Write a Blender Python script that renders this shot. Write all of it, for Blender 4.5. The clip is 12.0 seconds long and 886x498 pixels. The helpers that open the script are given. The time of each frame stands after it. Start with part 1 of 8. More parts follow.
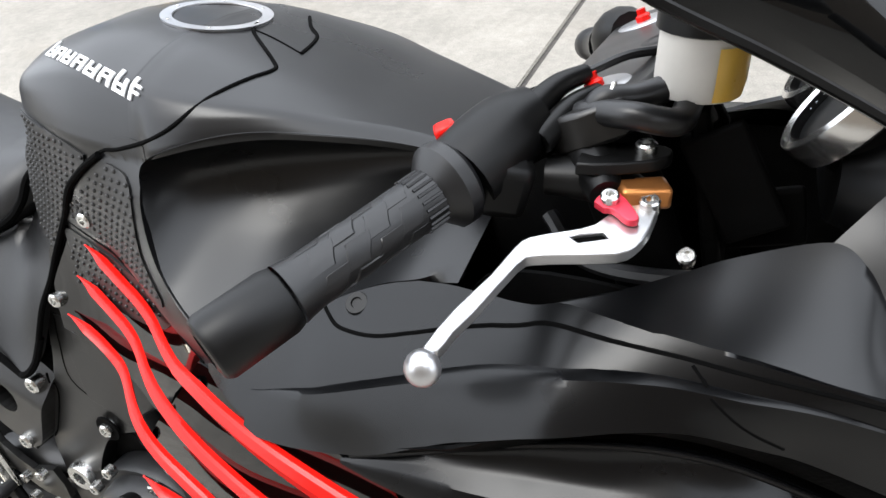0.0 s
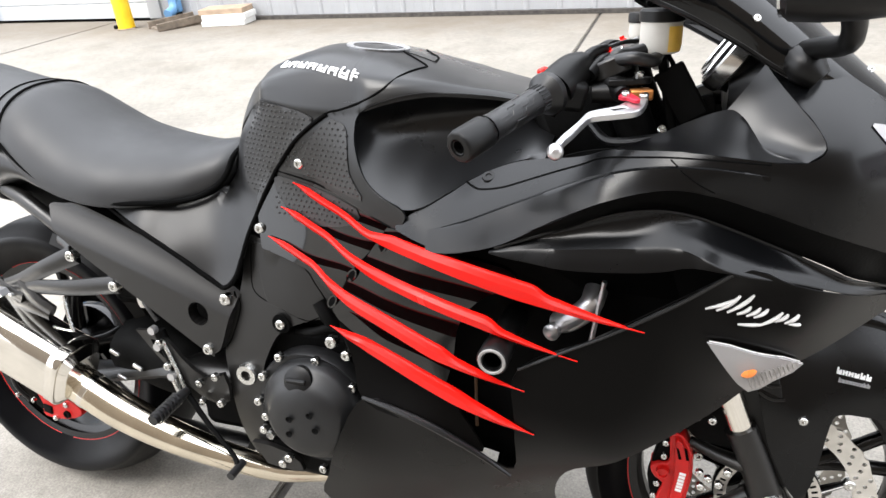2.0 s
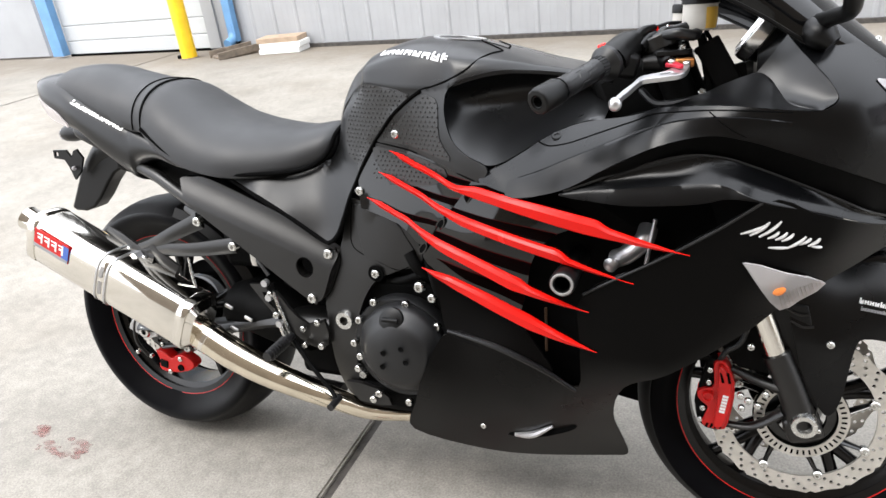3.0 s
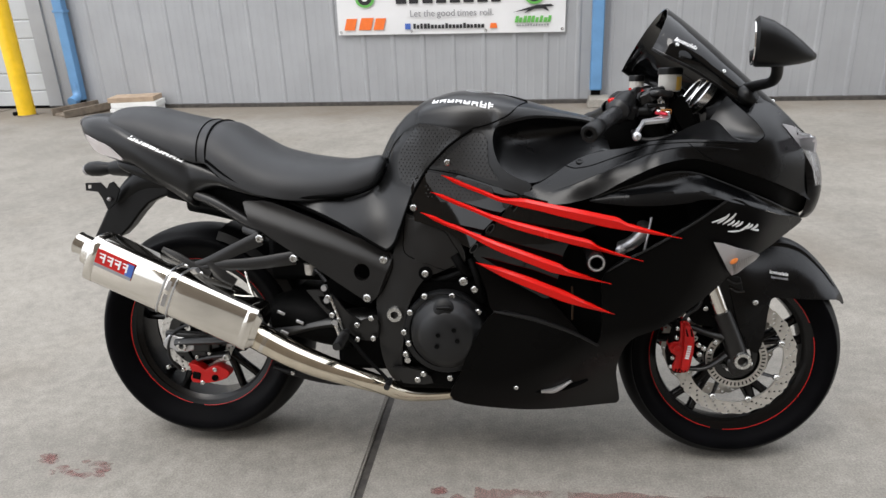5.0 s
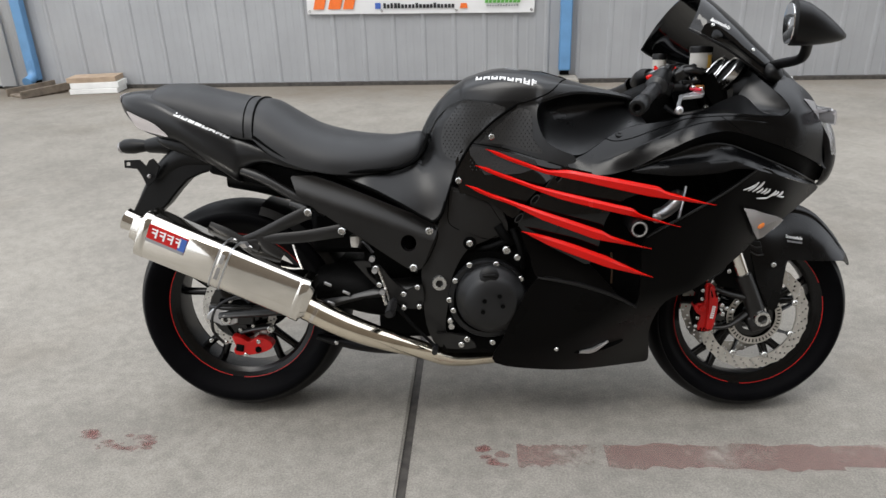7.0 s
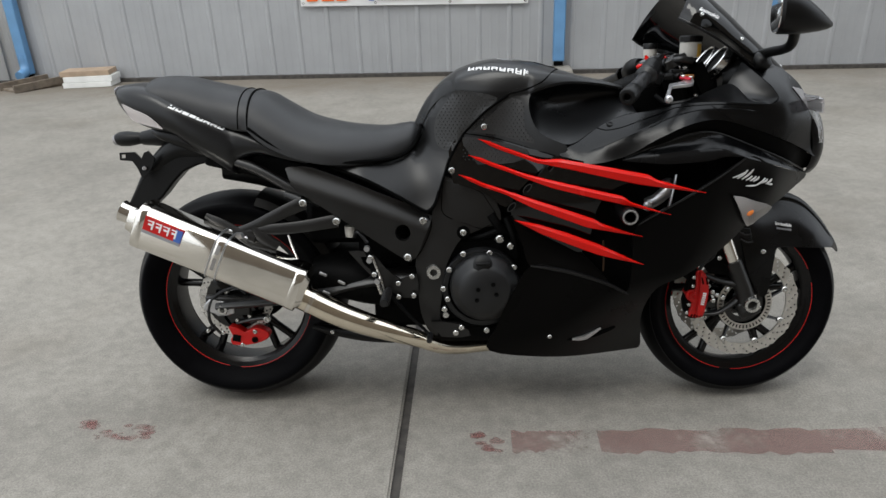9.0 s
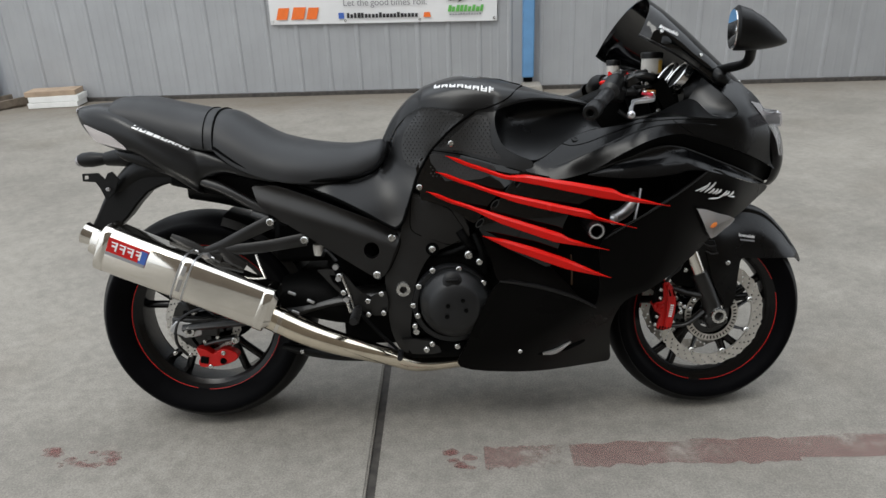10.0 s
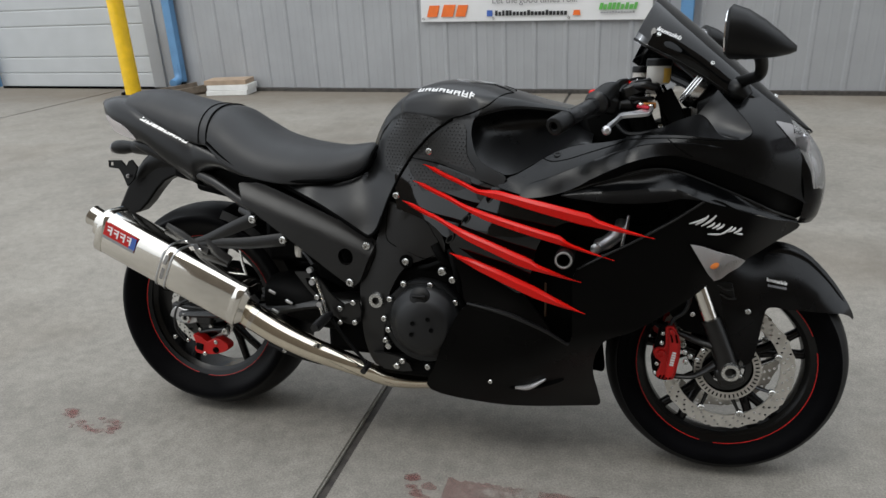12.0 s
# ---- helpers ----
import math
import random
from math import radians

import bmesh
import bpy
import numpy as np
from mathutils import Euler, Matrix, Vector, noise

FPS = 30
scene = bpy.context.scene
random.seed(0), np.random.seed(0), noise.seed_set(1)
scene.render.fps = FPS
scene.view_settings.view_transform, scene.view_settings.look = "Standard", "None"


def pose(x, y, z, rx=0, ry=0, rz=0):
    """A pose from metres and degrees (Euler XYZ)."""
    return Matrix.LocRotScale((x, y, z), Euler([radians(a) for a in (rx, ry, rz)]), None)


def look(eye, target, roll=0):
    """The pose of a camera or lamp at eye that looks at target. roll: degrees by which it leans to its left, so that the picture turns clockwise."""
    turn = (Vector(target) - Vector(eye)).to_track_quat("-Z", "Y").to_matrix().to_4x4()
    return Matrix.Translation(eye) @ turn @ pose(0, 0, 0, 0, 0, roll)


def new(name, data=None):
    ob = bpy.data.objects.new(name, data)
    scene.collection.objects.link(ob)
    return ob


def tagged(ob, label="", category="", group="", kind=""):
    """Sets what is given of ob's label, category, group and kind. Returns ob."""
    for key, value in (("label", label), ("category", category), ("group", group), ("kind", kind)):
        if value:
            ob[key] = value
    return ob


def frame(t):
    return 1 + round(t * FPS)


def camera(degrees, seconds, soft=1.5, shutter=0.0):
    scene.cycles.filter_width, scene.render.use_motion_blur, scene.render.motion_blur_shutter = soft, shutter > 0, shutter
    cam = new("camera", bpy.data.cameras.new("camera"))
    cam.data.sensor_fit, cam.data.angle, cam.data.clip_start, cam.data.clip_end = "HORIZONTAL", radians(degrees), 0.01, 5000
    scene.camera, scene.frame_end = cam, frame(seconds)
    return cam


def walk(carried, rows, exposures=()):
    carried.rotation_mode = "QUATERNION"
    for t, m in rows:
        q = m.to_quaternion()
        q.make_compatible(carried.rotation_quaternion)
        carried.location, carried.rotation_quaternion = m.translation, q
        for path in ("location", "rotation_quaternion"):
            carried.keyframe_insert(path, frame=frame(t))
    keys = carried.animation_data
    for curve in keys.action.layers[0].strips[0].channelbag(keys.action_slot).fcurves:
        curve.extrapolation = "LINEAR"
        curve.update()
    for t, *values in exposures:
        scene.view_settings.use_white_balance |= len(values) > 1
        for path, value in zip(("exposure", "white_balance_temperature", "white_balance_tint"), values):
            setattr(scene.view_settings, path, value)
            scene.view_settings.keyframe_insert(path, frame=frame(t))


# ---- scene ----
from mathutils.bvhtree import BVHTree
cam = camera(65.8, 12.0)
PATH = [
    (0, (1.298, -0.297, 1.149), (0.581, 1.114, -0.075), -6.8),
    (0.2, (1.312, -0.321, 1.125), (0.571, 1.155, -0.002), -4.8),
    (0.5, (1.325, -0.377, 1.14), (0.413, 0.998, 0.01), -6.7),
    (1, (1.239, -0.497, 1.153), (0.388, 0.983, 0.113), -2.7),
    (1.3, (1.211, -0.616, 1.159), (0.457, 0.98, 0.218), -4.1),
    (1.5, (1.215, -0.672, 1.162), (0.559, 0.916, 0.139), -4.0),
    (2, (1.309, -0.828, 1.172), (0.678, 0.821, 0.231), -5.4),
    (2.5, (1.405, -0.985, 1.142), (0.782, 0.673, 0.213), -6.6),
    (3, (1.326, -1.076, 1.154), (0.579, 0.569, 0.295), -7.1),
    (3.5, (1.169, -1.231, 1.174), (0.613, 0.531, 0.409), -6.8),
    (3.7, (1.119, -1.294, 1.189), (0.62, 0.464, 0.374), -4.8),
    (5.3, (0.862, -1.634, 1.219), (0.678, 0.227, 0.509), -2.9),
    (5.5, (0.786, -1.659, 1.226), (0.651, 0.205, 0.512), -2.8),
    (6, (0.715, -1.697, 1.238), (0.633, 0.174, 0.536), -1.6),
    (6.5, (0.716, -1.708, 1.23), (0.652, 0.152, 0.498), -1.6),
    (7, (0.716, -1.7, 1.225), (0.605, 0.141, 0.451), -1.8),
    (7.2, (0.722, -1.695, 1.234), (0.667, 0.152, 0.469), -1.2),
    (8.8, (0.723, -1.719, 1.227), (0.636, 0.126, 0.461), -1.4),
    (9, (0.723, -1.721, 1.225), (0.623, 0.112, 0.43), -2.1),
    (9.5, (0.733, -1.723, 1.224), (0.691, 0.121, 0.449), -1.5),
    (10, (0.74, -1.72, 1.227), (0.713, 0.131, 0.472), -2.2),
    (10.5, (0.749, -1.707, 1.222), (0.723, 0.136, 0.446), -2.4),
    (11, (0.792, -1.687, 1.221), (0.733, 0.162, 0.461), -3.6),
    (11.5, (0.991, -1.621, 1.205), (0.617, 0.206, 0.483), -5.6),
    (12, (1.24, -1.528, 1.203), (0.709, 0.252, 0.462), -2.8),
]
walk(cam, [(t, look(eye, target, roll)) for t, eye, target, roll in PATH],
     [(0.0, 1.15, 6360, 9), (0.5, 1.42, 6380, 9), (1.0, 1.52, 6400, 9), (2.0, 1.45, 6500, 10), (2.5, 1.45, 6500, 10), (3.0, 1.22, 6500, 10), (3.7, 0.86, 6500, 10), (5.3, 0.34, 6500, 10),
      (6.0, 0.26, 6480, 10), (6.5, 0.46, 6480, 9.5), (7.2, 0.22, 6500, 9), (9.0, 0.05, 6420, 7), (11.0, -0.05, 6400, 7), (12.0, -0.12, 6390, 7)])

GROUND = -0.027          # top of the concrete
WALL_Y, WALL_TURN = 6.03, -3.1   # metal wall behind the bike: a line through (0, WALL_Y)

# ---- world and light: bright overcast sky ----
world = bpy.data.worlds.new("overcast")
scene.world = world
world.use_nodes = True
wn, wl = world.node_tree.nodes, world.node_tree.links
sky = wn.new("ShaderNodeTexSky")
sky.sky_type = "NISHITA"
sky.sun_disc = False
sky.sun_elevation, sky.sun_rotation = radians(52), radians(200)
sky.air_density, sky.dust_density, sky.ozone_density = 1.0, 6.0, 1.0
# even cloud cover, brightest overhead
tcw, sepw = wn.new("ShaderNodeTexCoord"), wn.new("ShaderNodeSeparateXYZ")
wl.new(tcw.outputs["Generated"], sepw.inputs[0])
rise = wn.new("ShaderNodeMapRange")
rise.inputs["From Min"].default_value, rise.inputs["From Max"].default_value = 0.0, 1.0
rise.inputs["To Min"].default_value, rise.inputs["To Max"].default_value = 9.0, 16.0
wl.new(sepw.outputs[2], rise.inputs["Value"])
cloud = wn.new("ShaderNodeVectorMath")
cloud.operation = "SCALE"
cloud.inputs[0].default_value = (0.97, 1.0, 1.06)
wl.new(rise.outputs[0], cloud.inputs["Scale"])
pale = wn.new("ShaderNodeMix")
pale.data_type = "RGBA"
pale.inputs[0].default_value = 0.85
wl.new(sky.outputs[0], pale.inputs[6])
wl.new(cloud.outputs[0], pale.inputs[7])
wl.new(pale.outputs[2], wn["Background"].inputs[0])
wn["Background"].inputs[1].default_value = 0.144
sun = new("sun", bpy.data.lights.new("sun", "SUN"))
sun.data.energy, sun.data.angle, sun.data.color = 1.0, radians(25), (1.0, 0.97, 0.92)
sun.matrix_world = look((-1.5, -3.0, 7.0), (0.6, 0.4, 0.0))


# ---- materials ----
def material(name, base, rough=0.5, metal=0.0, vary=0.25, scale=30.0, bump=0.0, bump_scale=400.0, coat=0.0, spec=0.5, rvary=0.12, sheen=None):
    m = bpy.data.materials.new(name)
    m.use_nodes = True
    n, l = m.node_tree.nodes, m.node_tree.links
    p = n["Principled BSDF"]
    p.inputs["Metallic"].default_value = metal
    p.inputs["Coat Weight"].default_value = coat
    p.inputs["Coat Roughness"].default_value = 0.06
    p.inputs["Specular IOR Level"].default_value = spec
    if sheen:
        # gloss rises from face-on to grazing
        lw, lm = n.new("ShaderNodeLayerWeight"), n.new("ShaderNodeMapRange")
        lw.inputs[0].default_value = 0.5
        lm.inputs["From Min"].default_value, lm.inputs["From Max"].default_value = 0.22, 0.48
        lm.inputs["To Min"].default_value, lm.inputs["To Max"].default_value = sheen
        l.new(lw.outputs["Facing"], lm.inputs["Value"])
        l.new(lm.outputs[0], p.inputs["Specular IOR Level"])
    tc = n.new("ShaderNodeTexCoord")
    big = n.new("ShaderNodeTexNoise")
    big.inputs["Scale"].default_value, big.inputs["Detail"].default_value = scale, 6.0
    l.new(tc.outputs["Object"], big.inputs["Vector"])
    ramp = n.new("ShaderNodeMapRange")
    ramp.inputs["From Min"].default_value, ramp.inputs["From Max"].default_value = 0.3, 0.7
    ramp.inputs["To Min"].default_value, ramp.inputs["To Max"].default_value = 1 - vary, 1 + vary
    l.new(big.outputs["Fac"], ramp.inputs["Value"])
    mul = n.new("ShaderNodeVectorMath")
    mul.operation = "SCALE"
    mul.inputs[0].default_value = base
    l.new(ramp.outputs[0], mul.inputs["Scale"])
    l.new(mul.outputs[0], p.inputs["Base Color"])
    rr = n.new("ShaderNodeMapRange")
    rr.inputs["From Min"].default_value, rr.inputs["From Max"].default_value = 0.3, 0.7
    rr.inputs["To Min"].default_value, rr.inputs["To Max"].default_value = max(0.02, rough - rvary * rough), min(1, rough + rvary * rough)
    fine = n.new("ShaderNodeTexNoise")
    fine.inputs["Scale"].default_value, fine.inputs["Detail"].default_value = bump_scale, 3.0
    l.new(tc.outputs["Object"], fine.inputs["Vector"])
    l.new(big.outputs["Fac"], rr.inputs["Value"])
    l.new(rr.outputs[0], p.inputs["Roughness"])
    if bump:
        b = n.new("ShaderNodeBump")
        b.inputs["Strength"].default_value, b.inputs["Distance"].default_value = bump, 0.002
        l.new(fine.outputs["Fac"], b.inputs["Height"])
        l.new(b.outputs[0], p.inputs["Normal"])
    return m


M_SATIN = material("satin_black_paint", (0.0030, 0.0031, 0.0035), 0.30, vary=0.08, scale=9, spec=0.40)
# tank paint copied darker and less glossy; the cowl's shade is put in here
M_COWL = material("satin_black_darkened_cowl", (0.0014, 0.0015, 0.0018), 0.26, vary=0.08, scale=9, spec=0.28)
# body paint copied lighter, so the side cover's brightness is in its colour
M_SIDE = material("lightened_side_cover_paint", (0.0055, 0.0055, 0.0058), 0.36, vary=0.08, scale=9, bump=0.006, bump_scale=1200, spec=0.36)
# satin paint copied darker: the shade on the lower panels is in this colour
M_LOWER = material("darkened_lower_fairing_paint", (0.0022, 0.0020, 0.0019), 0.30, vary=0.1, scale=7, sheen=(0.055, 0.28))
M_GLOSS = material("gloss_black_paint", (0.0020, 0.0020, 0.0020), 0.05, vary=0.1, scale=8, spec=0.52)
M_RIM = material("black_wheel_paint", (0.0020, 0.0020, 0.0021), 0.24, vary=0.1, scale=12, spec=0.34)
M_PLASTIC = material("black_moulded_plastic", (0.0030, 0.0030, 0.0031), 0.40, vary=0.2, scale=25, bump=0.015, bump_scale=1200, spec=0.24)
M_PAD = material("grip_pad_rubber", (0.0095, 0.0090, 0.0086), 0.42, vary=0.12, scale=25, bump=0.01, bump_scale=1200, spec=0.50)
# near-black metal; also stands for shade in the cowl channel and dark fillers
M_DARK = material("grimy_metal_and_shade", (0.0016, 0.0016, 0.0016), 0.6, vary=0.4, scale=40, bump=0.2, bump_scale=300, spec=0.07)
M_FRAME = material("frame_black_paint", (0.0055, 0.0052, 0.0050), 0.36, vary=0.12, scale=20, bump=0.008, bump_scale=900, spec=0.50)
M_ENGINE = material("engine_case_dark_grey", (0.007, 0.0072, 0.0078), 0.42, vary=0.12, scale=20, bump=0.02, bump_scale=900, spec=0.40)
M_VINYL = material("seat_vinyl", (0.0085, 0.0088, 0.0098), 0.50, vary=0.1, scale=12, bump=0.02, bump_scale=1500, spec=0.50)
M_TYRE = material("tyre_rubber", (0.0025, 0.0025, 0.003), 0.5, vary=0.25, scale=14, bump=0.04, bump_scale=500, sheen=(0.03, 0.22))
M_RUBBER = material("grip_rubber", (0.006, 0.006, 0.0066), 0.40, vary=0.1, scale=30, bump=0.015, bump_scale=900, spec=0.45)
M_RED = material("red_paint", (0.64, 0.0085, 0.005), 0.25, vary=0.05, scale=10, spec=0.22)
M_REDCAST = material("red_caliper_paint", (0.50, 0.008, 0.007), 0.38, vary=0.1, scale=30, bump=0.08, bump_scale=500, spec=0.35)
M_PINK = material("anodised_red", (0.65, 0.03, 0.06), 0.3, metal=0.3, vary=0.08, scale=40)
M_STEEL = material("polished_steel", (0.78, 0.75, 0.69), 0.10, metal=1.0, vary=0.05, scale=15, bump=0.02, bump_scale=200)
M_PIPE = material("polished_header_pipe", (0.78, 0.71, 0.58), 0.12, metal=1.0, vary=0.12, scale=14)
M_ALU = material("silver_lever_metal", (0.53, 0.53, 0.54), 0.32, metal=0.9, vary=0.06, scale=30, bump=0.01, bump_scale=900)
M_CHROME = material("silvered_plastic", (0.80, 0.79, 0.77), 0.22, metal=0.95, vary=0.05, scale=40)
M_REFLECTOR = material("bright_lamp_reflector", (0.78, 0.77, 0.75), 0.30, metal=0.25, vary=0.05, scale=60)
M_BOLT = material("zinc_bolt", (0.62, 0.62, 0.60), 0.26, metal=1.0, vary=0.15, scale=120)
M_DISC = material("brake_disc_steel", (0.60, 0.58, 0.54), 0.32, metal=0.75, vary=0.15, scale=40, bump=0.05, bump_scale=900)
M_WHITE = material("white_lettering", (0.80, 0.80, 0.80), 0.45, vary=0.04, scale=60)
M_SILVER = material("silver_emblem", (0.62, 0.62, 0.62), 0.35, metal=0.4, vary=0.06, scale=60)
M_COPPER = material("copper_adjuster", (0.42, 0.17, 0.05), 0.35, metal=0.8, vary=0.2, scale=60)
M_FLUID = material("reservoir_plastic", (0.52, 0.50, 0.46), 0.4, vary=0.06, scale=40)
M_OIL = material("brake_fluid", (0.75, 0.47, 0.08), 0.3, vary=0.1, scale=40)
M_ORANGE = material("amber_bulb", (0.85, 0.25, 0.05), 0.25, vary=0.1, scale=60)
M_HOSE = material("brown_oil_hose", (0.035, 0.018, 0.008), 0.6, vary=0.2, scale=60, spec=0.2)
M_SEAM = material("panel_gap", (0.0015, 0.0015, 0.0015), 0.9, vary=0.1, spec=0.05)
M_PLUG = material("grey_connector_plastic", (0.22, 0.21, 0.20), 0.5, vary=0.1, scale=50)


def glassy(name, tint, clear, rough):
    m = bpy.data.materials.new(name)
    m.use_nodes = True
    n, l = m.node_tree.nodes, m.node_tree.links
    n.remove(n["Principled BSDF"])
    tr, gl, mx, fr = n.new("ShaderNodeBsdfTransparent"), n.new("ShaderNodeBsdfGlossy"), n.new("ShaderNodeMixShader"), n.new("ShaderNodeFresnel")
    df, m2 = n.new("ShaderNodeBsdfDiffuse"), n.new("ShaderNodeMixShader")
    df.inputs[0].default_value = (*tint, 1)
    tr.inputs[0].default_value = (*tint, 1)
    m2.inputs[0].default_value = clear
    gl.inputs["Roughness"].default_value = rough
    fr.inputs[0].default_value = 1.5
    l.new(df.outputs[0], m2.inputs[1])
    l.new(tr.outputs[0], m2.inputs[2])
    l.new(fr.outputs[0], mx.inputs[0])
    l.new(m2.outputs[0], mx.inputs[1])
    l.new(gl.outputs[0], mx.inputs[2])
    l.new(mx.outputs[0], n["Material Output"].inputs[0])
    return m


M_SCREEN = glassy("smoked_screen", (0.020, 0.021, 0.022), 0.9, 0.05)
M_LENS = glassy("clear_lens", (0.82, 0.80, 0.81), 0.64, 0.06)
M_TAIL = glassy("tail_lens", (0.86, 0.80, 0.79), 0.35, 0.05)
M_HEAD = glassy("headlight_cover", (0.86, 0.85, 0.84), 0.74, 0.03)
M_MIRROR = material("mirror_glass", (0.85, 0.86, 0.87), 0.03, metal=1.0, vary=0.01)


def concrete():
    m = bpy.data.materials.new("worn_concrete")
    m.use_nodes = True
    n, l = m.node_tree.nodes, m.node_tree.links
    p = n["Principled BSDF"]
    p.inputs["Specular IOR Level"].default_value = 0.3
    tc = n.new("ShaderNodeTexCoord")
    layers = []
    for s, d, lo, hi in ((0.55, 5, 0.82, 1.15), (3.2, 8, 0.88, 1.10), (26, 7, 0.87, 1.11), (190, 4, 0.74, 1.22)):
        t = n.new("ShaderNodeTexNoise")
        t.inputs["Scale"].default_value, t.inputs["Detail"].default_value, t.inputs["Roughness"].default_value = s, d, 0.62
        l.new(tc.outputs["Object"], t.inputs["Vector"])
        r = n.new("ShaderNodeMapRange")
        r.inputs["From Min"].default_value, r.inputs["From Max"].default_value = 0.3, 0.7
        r.inputs["To Min"].default_value, r.inputs["To Max"].default_value = lo, hi
        l.new(t.outputs["Fac"], r.inputs["Value"])
        layers.append((t, r))
    prod = layers[0][1]
    for t, r in layers[1:]:
        q = n.new("ShaderNodeMath")
        q.operation = "MULTIPLY"
        l.new(prod.outputs[0], q.inputs[0])
        l.new(r.outputs[0], q.inputs[1])
        prod = q
    mul = n.new("ShaderNodeVectorMath")
    mul.operation = "SCALE"
    mul.inputs[0].default_value = (0.243, 0.227, 0.200)
    l.new(prod.outputs[0], mul.inputs["Scale"])
    # rusty-brown stains in patches
    st = n.new("ShaderNodeTexNoise")
    st.inputs["Scale"].default_value, st.inputs["Detail"].default_value = 0.9, 9.0
    mp = n.new("ShaderNodeMapping")
    mp.inputs["Location"].default_value = (7.3, 2.1, 0)
    l.new(tc.outputs["Object"], mp.inputs["Vector"])
    l.new(mp.outputs[0], st.inputs["Vector"])
    sr = n.new("ShaderNodeMapRange")
    sr.inputs["From Min"].default_value, sr.inputs["From Max"].default_value = 0.56, 0.78
    sr.inputs["To Max"].default_value = 0.6
    l.new(st.outputs["Fac"], sr.inputs["Value"])
    mix = n.new("ShaderNodeMix")
    mix.data_type = "RGBA"
    l.new(sr.outputs[0], mix.inputs[0])
    l.new(mul.outputs[0], mix.inputs[6])
    mix.inputs[7].default_value = (0.135, 0.112, 0.086, 1)
    # washed-out soil along the foot of the wall
    sx = n.new("ShaderNodeSeparateXYZ")
    l.new(tc.outputs["Object"], sx.inputs[0])
    sm = n.new("ShaderNodeMath")
    sm.operation = "MULTIPLY_ADD"
    sm.inputs[1].default_value = 1.8
    l.new(layers[1][0].outputs["Fac"], sm.inputs[0])
    l.new(sx.outputs["Y"], sm.inputs[2])
    sf = n.new("ShaderNodeMapRange")
    sf.inputs["From Min"].default_value, sf.inputs["From Max"].default_value = 5.9, 6.7
    sf.inputs["To Max"].default_value = 0.62
    l.new(sm.outputs[0], sf.inputs["Value"])
    soil = n.new("ShaderNodeMix")
    soil.data_type = "RGBA"
    l.new(sf.outputs[0], soil.inputs[0])
    l.new(mix.outputs[2], soil.inputs[6])
    soil.inputs[7].default_value = (0.125, 0.100, 0.072, 1)
    l.new(soil.outputs[2], p.inputs["Base Color"])
    p.inputs["Roughness"].default_value = 0.85
    b = n.new("ShaderNodeBump")
    b.inputs["Strength"].default_value, b.inputs["Distance"].default_value = 0.35, 0.003
    l.new(layers[3][0].outputs["Fac"], b.inputs["Height"])
    l.new(b.outputs[0], p.inputs["Normal"])
    return m


M_CONCRETE = concrete()
M_JOINT = material("joint_filler", (0.055, 0.05, 0.045), 0.9, vary=0.5, scale=25, bump=0.5, bump_scale=150)
M_WALL = material("grey_metal_siding", (0.325, 0.333, 0.344), 0.45, vary=0.06, scale=2.5, bump=0.05, bump_scale=60)
# white lowered and blued: the shade on the door is in this colour
M_DOOR = material("white_door_slats", (0.44, 0.455, 0.462), 0.45, vary=0.05, scale=3)
M_BLUE = material("blue_painted_metal", (0.12, 0.27, 0.48), 0.45, vary=0.12, scale=6)
M_YELLOW = material("yellow_paint", (0.80, 0.50, 0.01), 0.45, vary=0.1, scale=10, bump=0.1, bump_scale=80)
M_BANNER = material("white_vinyl_banner", (0.70, 0.70, 0.70), 0.4, vary=0.03, scale=3)
M_INK = material("black_ink", (0.012, 0.012, 0.014), 0.5, vary=0.05)
M_GREY = material("grey_ink", (0.25, 0.25, 0.26), 0.5, vary=0.05)
M_ORG = material("orange_ink", (0.80, 0.16, 0.02), 0.5, vary=0.05)
M_GREEN = material("green_ink", (0.12, 0.42, 0.08), 0.5, vary=0.05)
M_BLUEINK = material("blue_ink", (0.05, 0.12, 0.42), 0.5, vary=0.05)
M_CARD = material("tan_board", (0.36, 0.27, 0.19), 0.8, vary=0.2, scale=8)
M_FOAM = material("white_board", (0.72, 0.72, 0.70), 0.7, vary=0.08, scale=8)
M_DIRT = material("weathered_timber", (0.16, 0.13, 0.10), 0.95, vary=0.4, scale=12, bump=0.6, bump_scale=60)


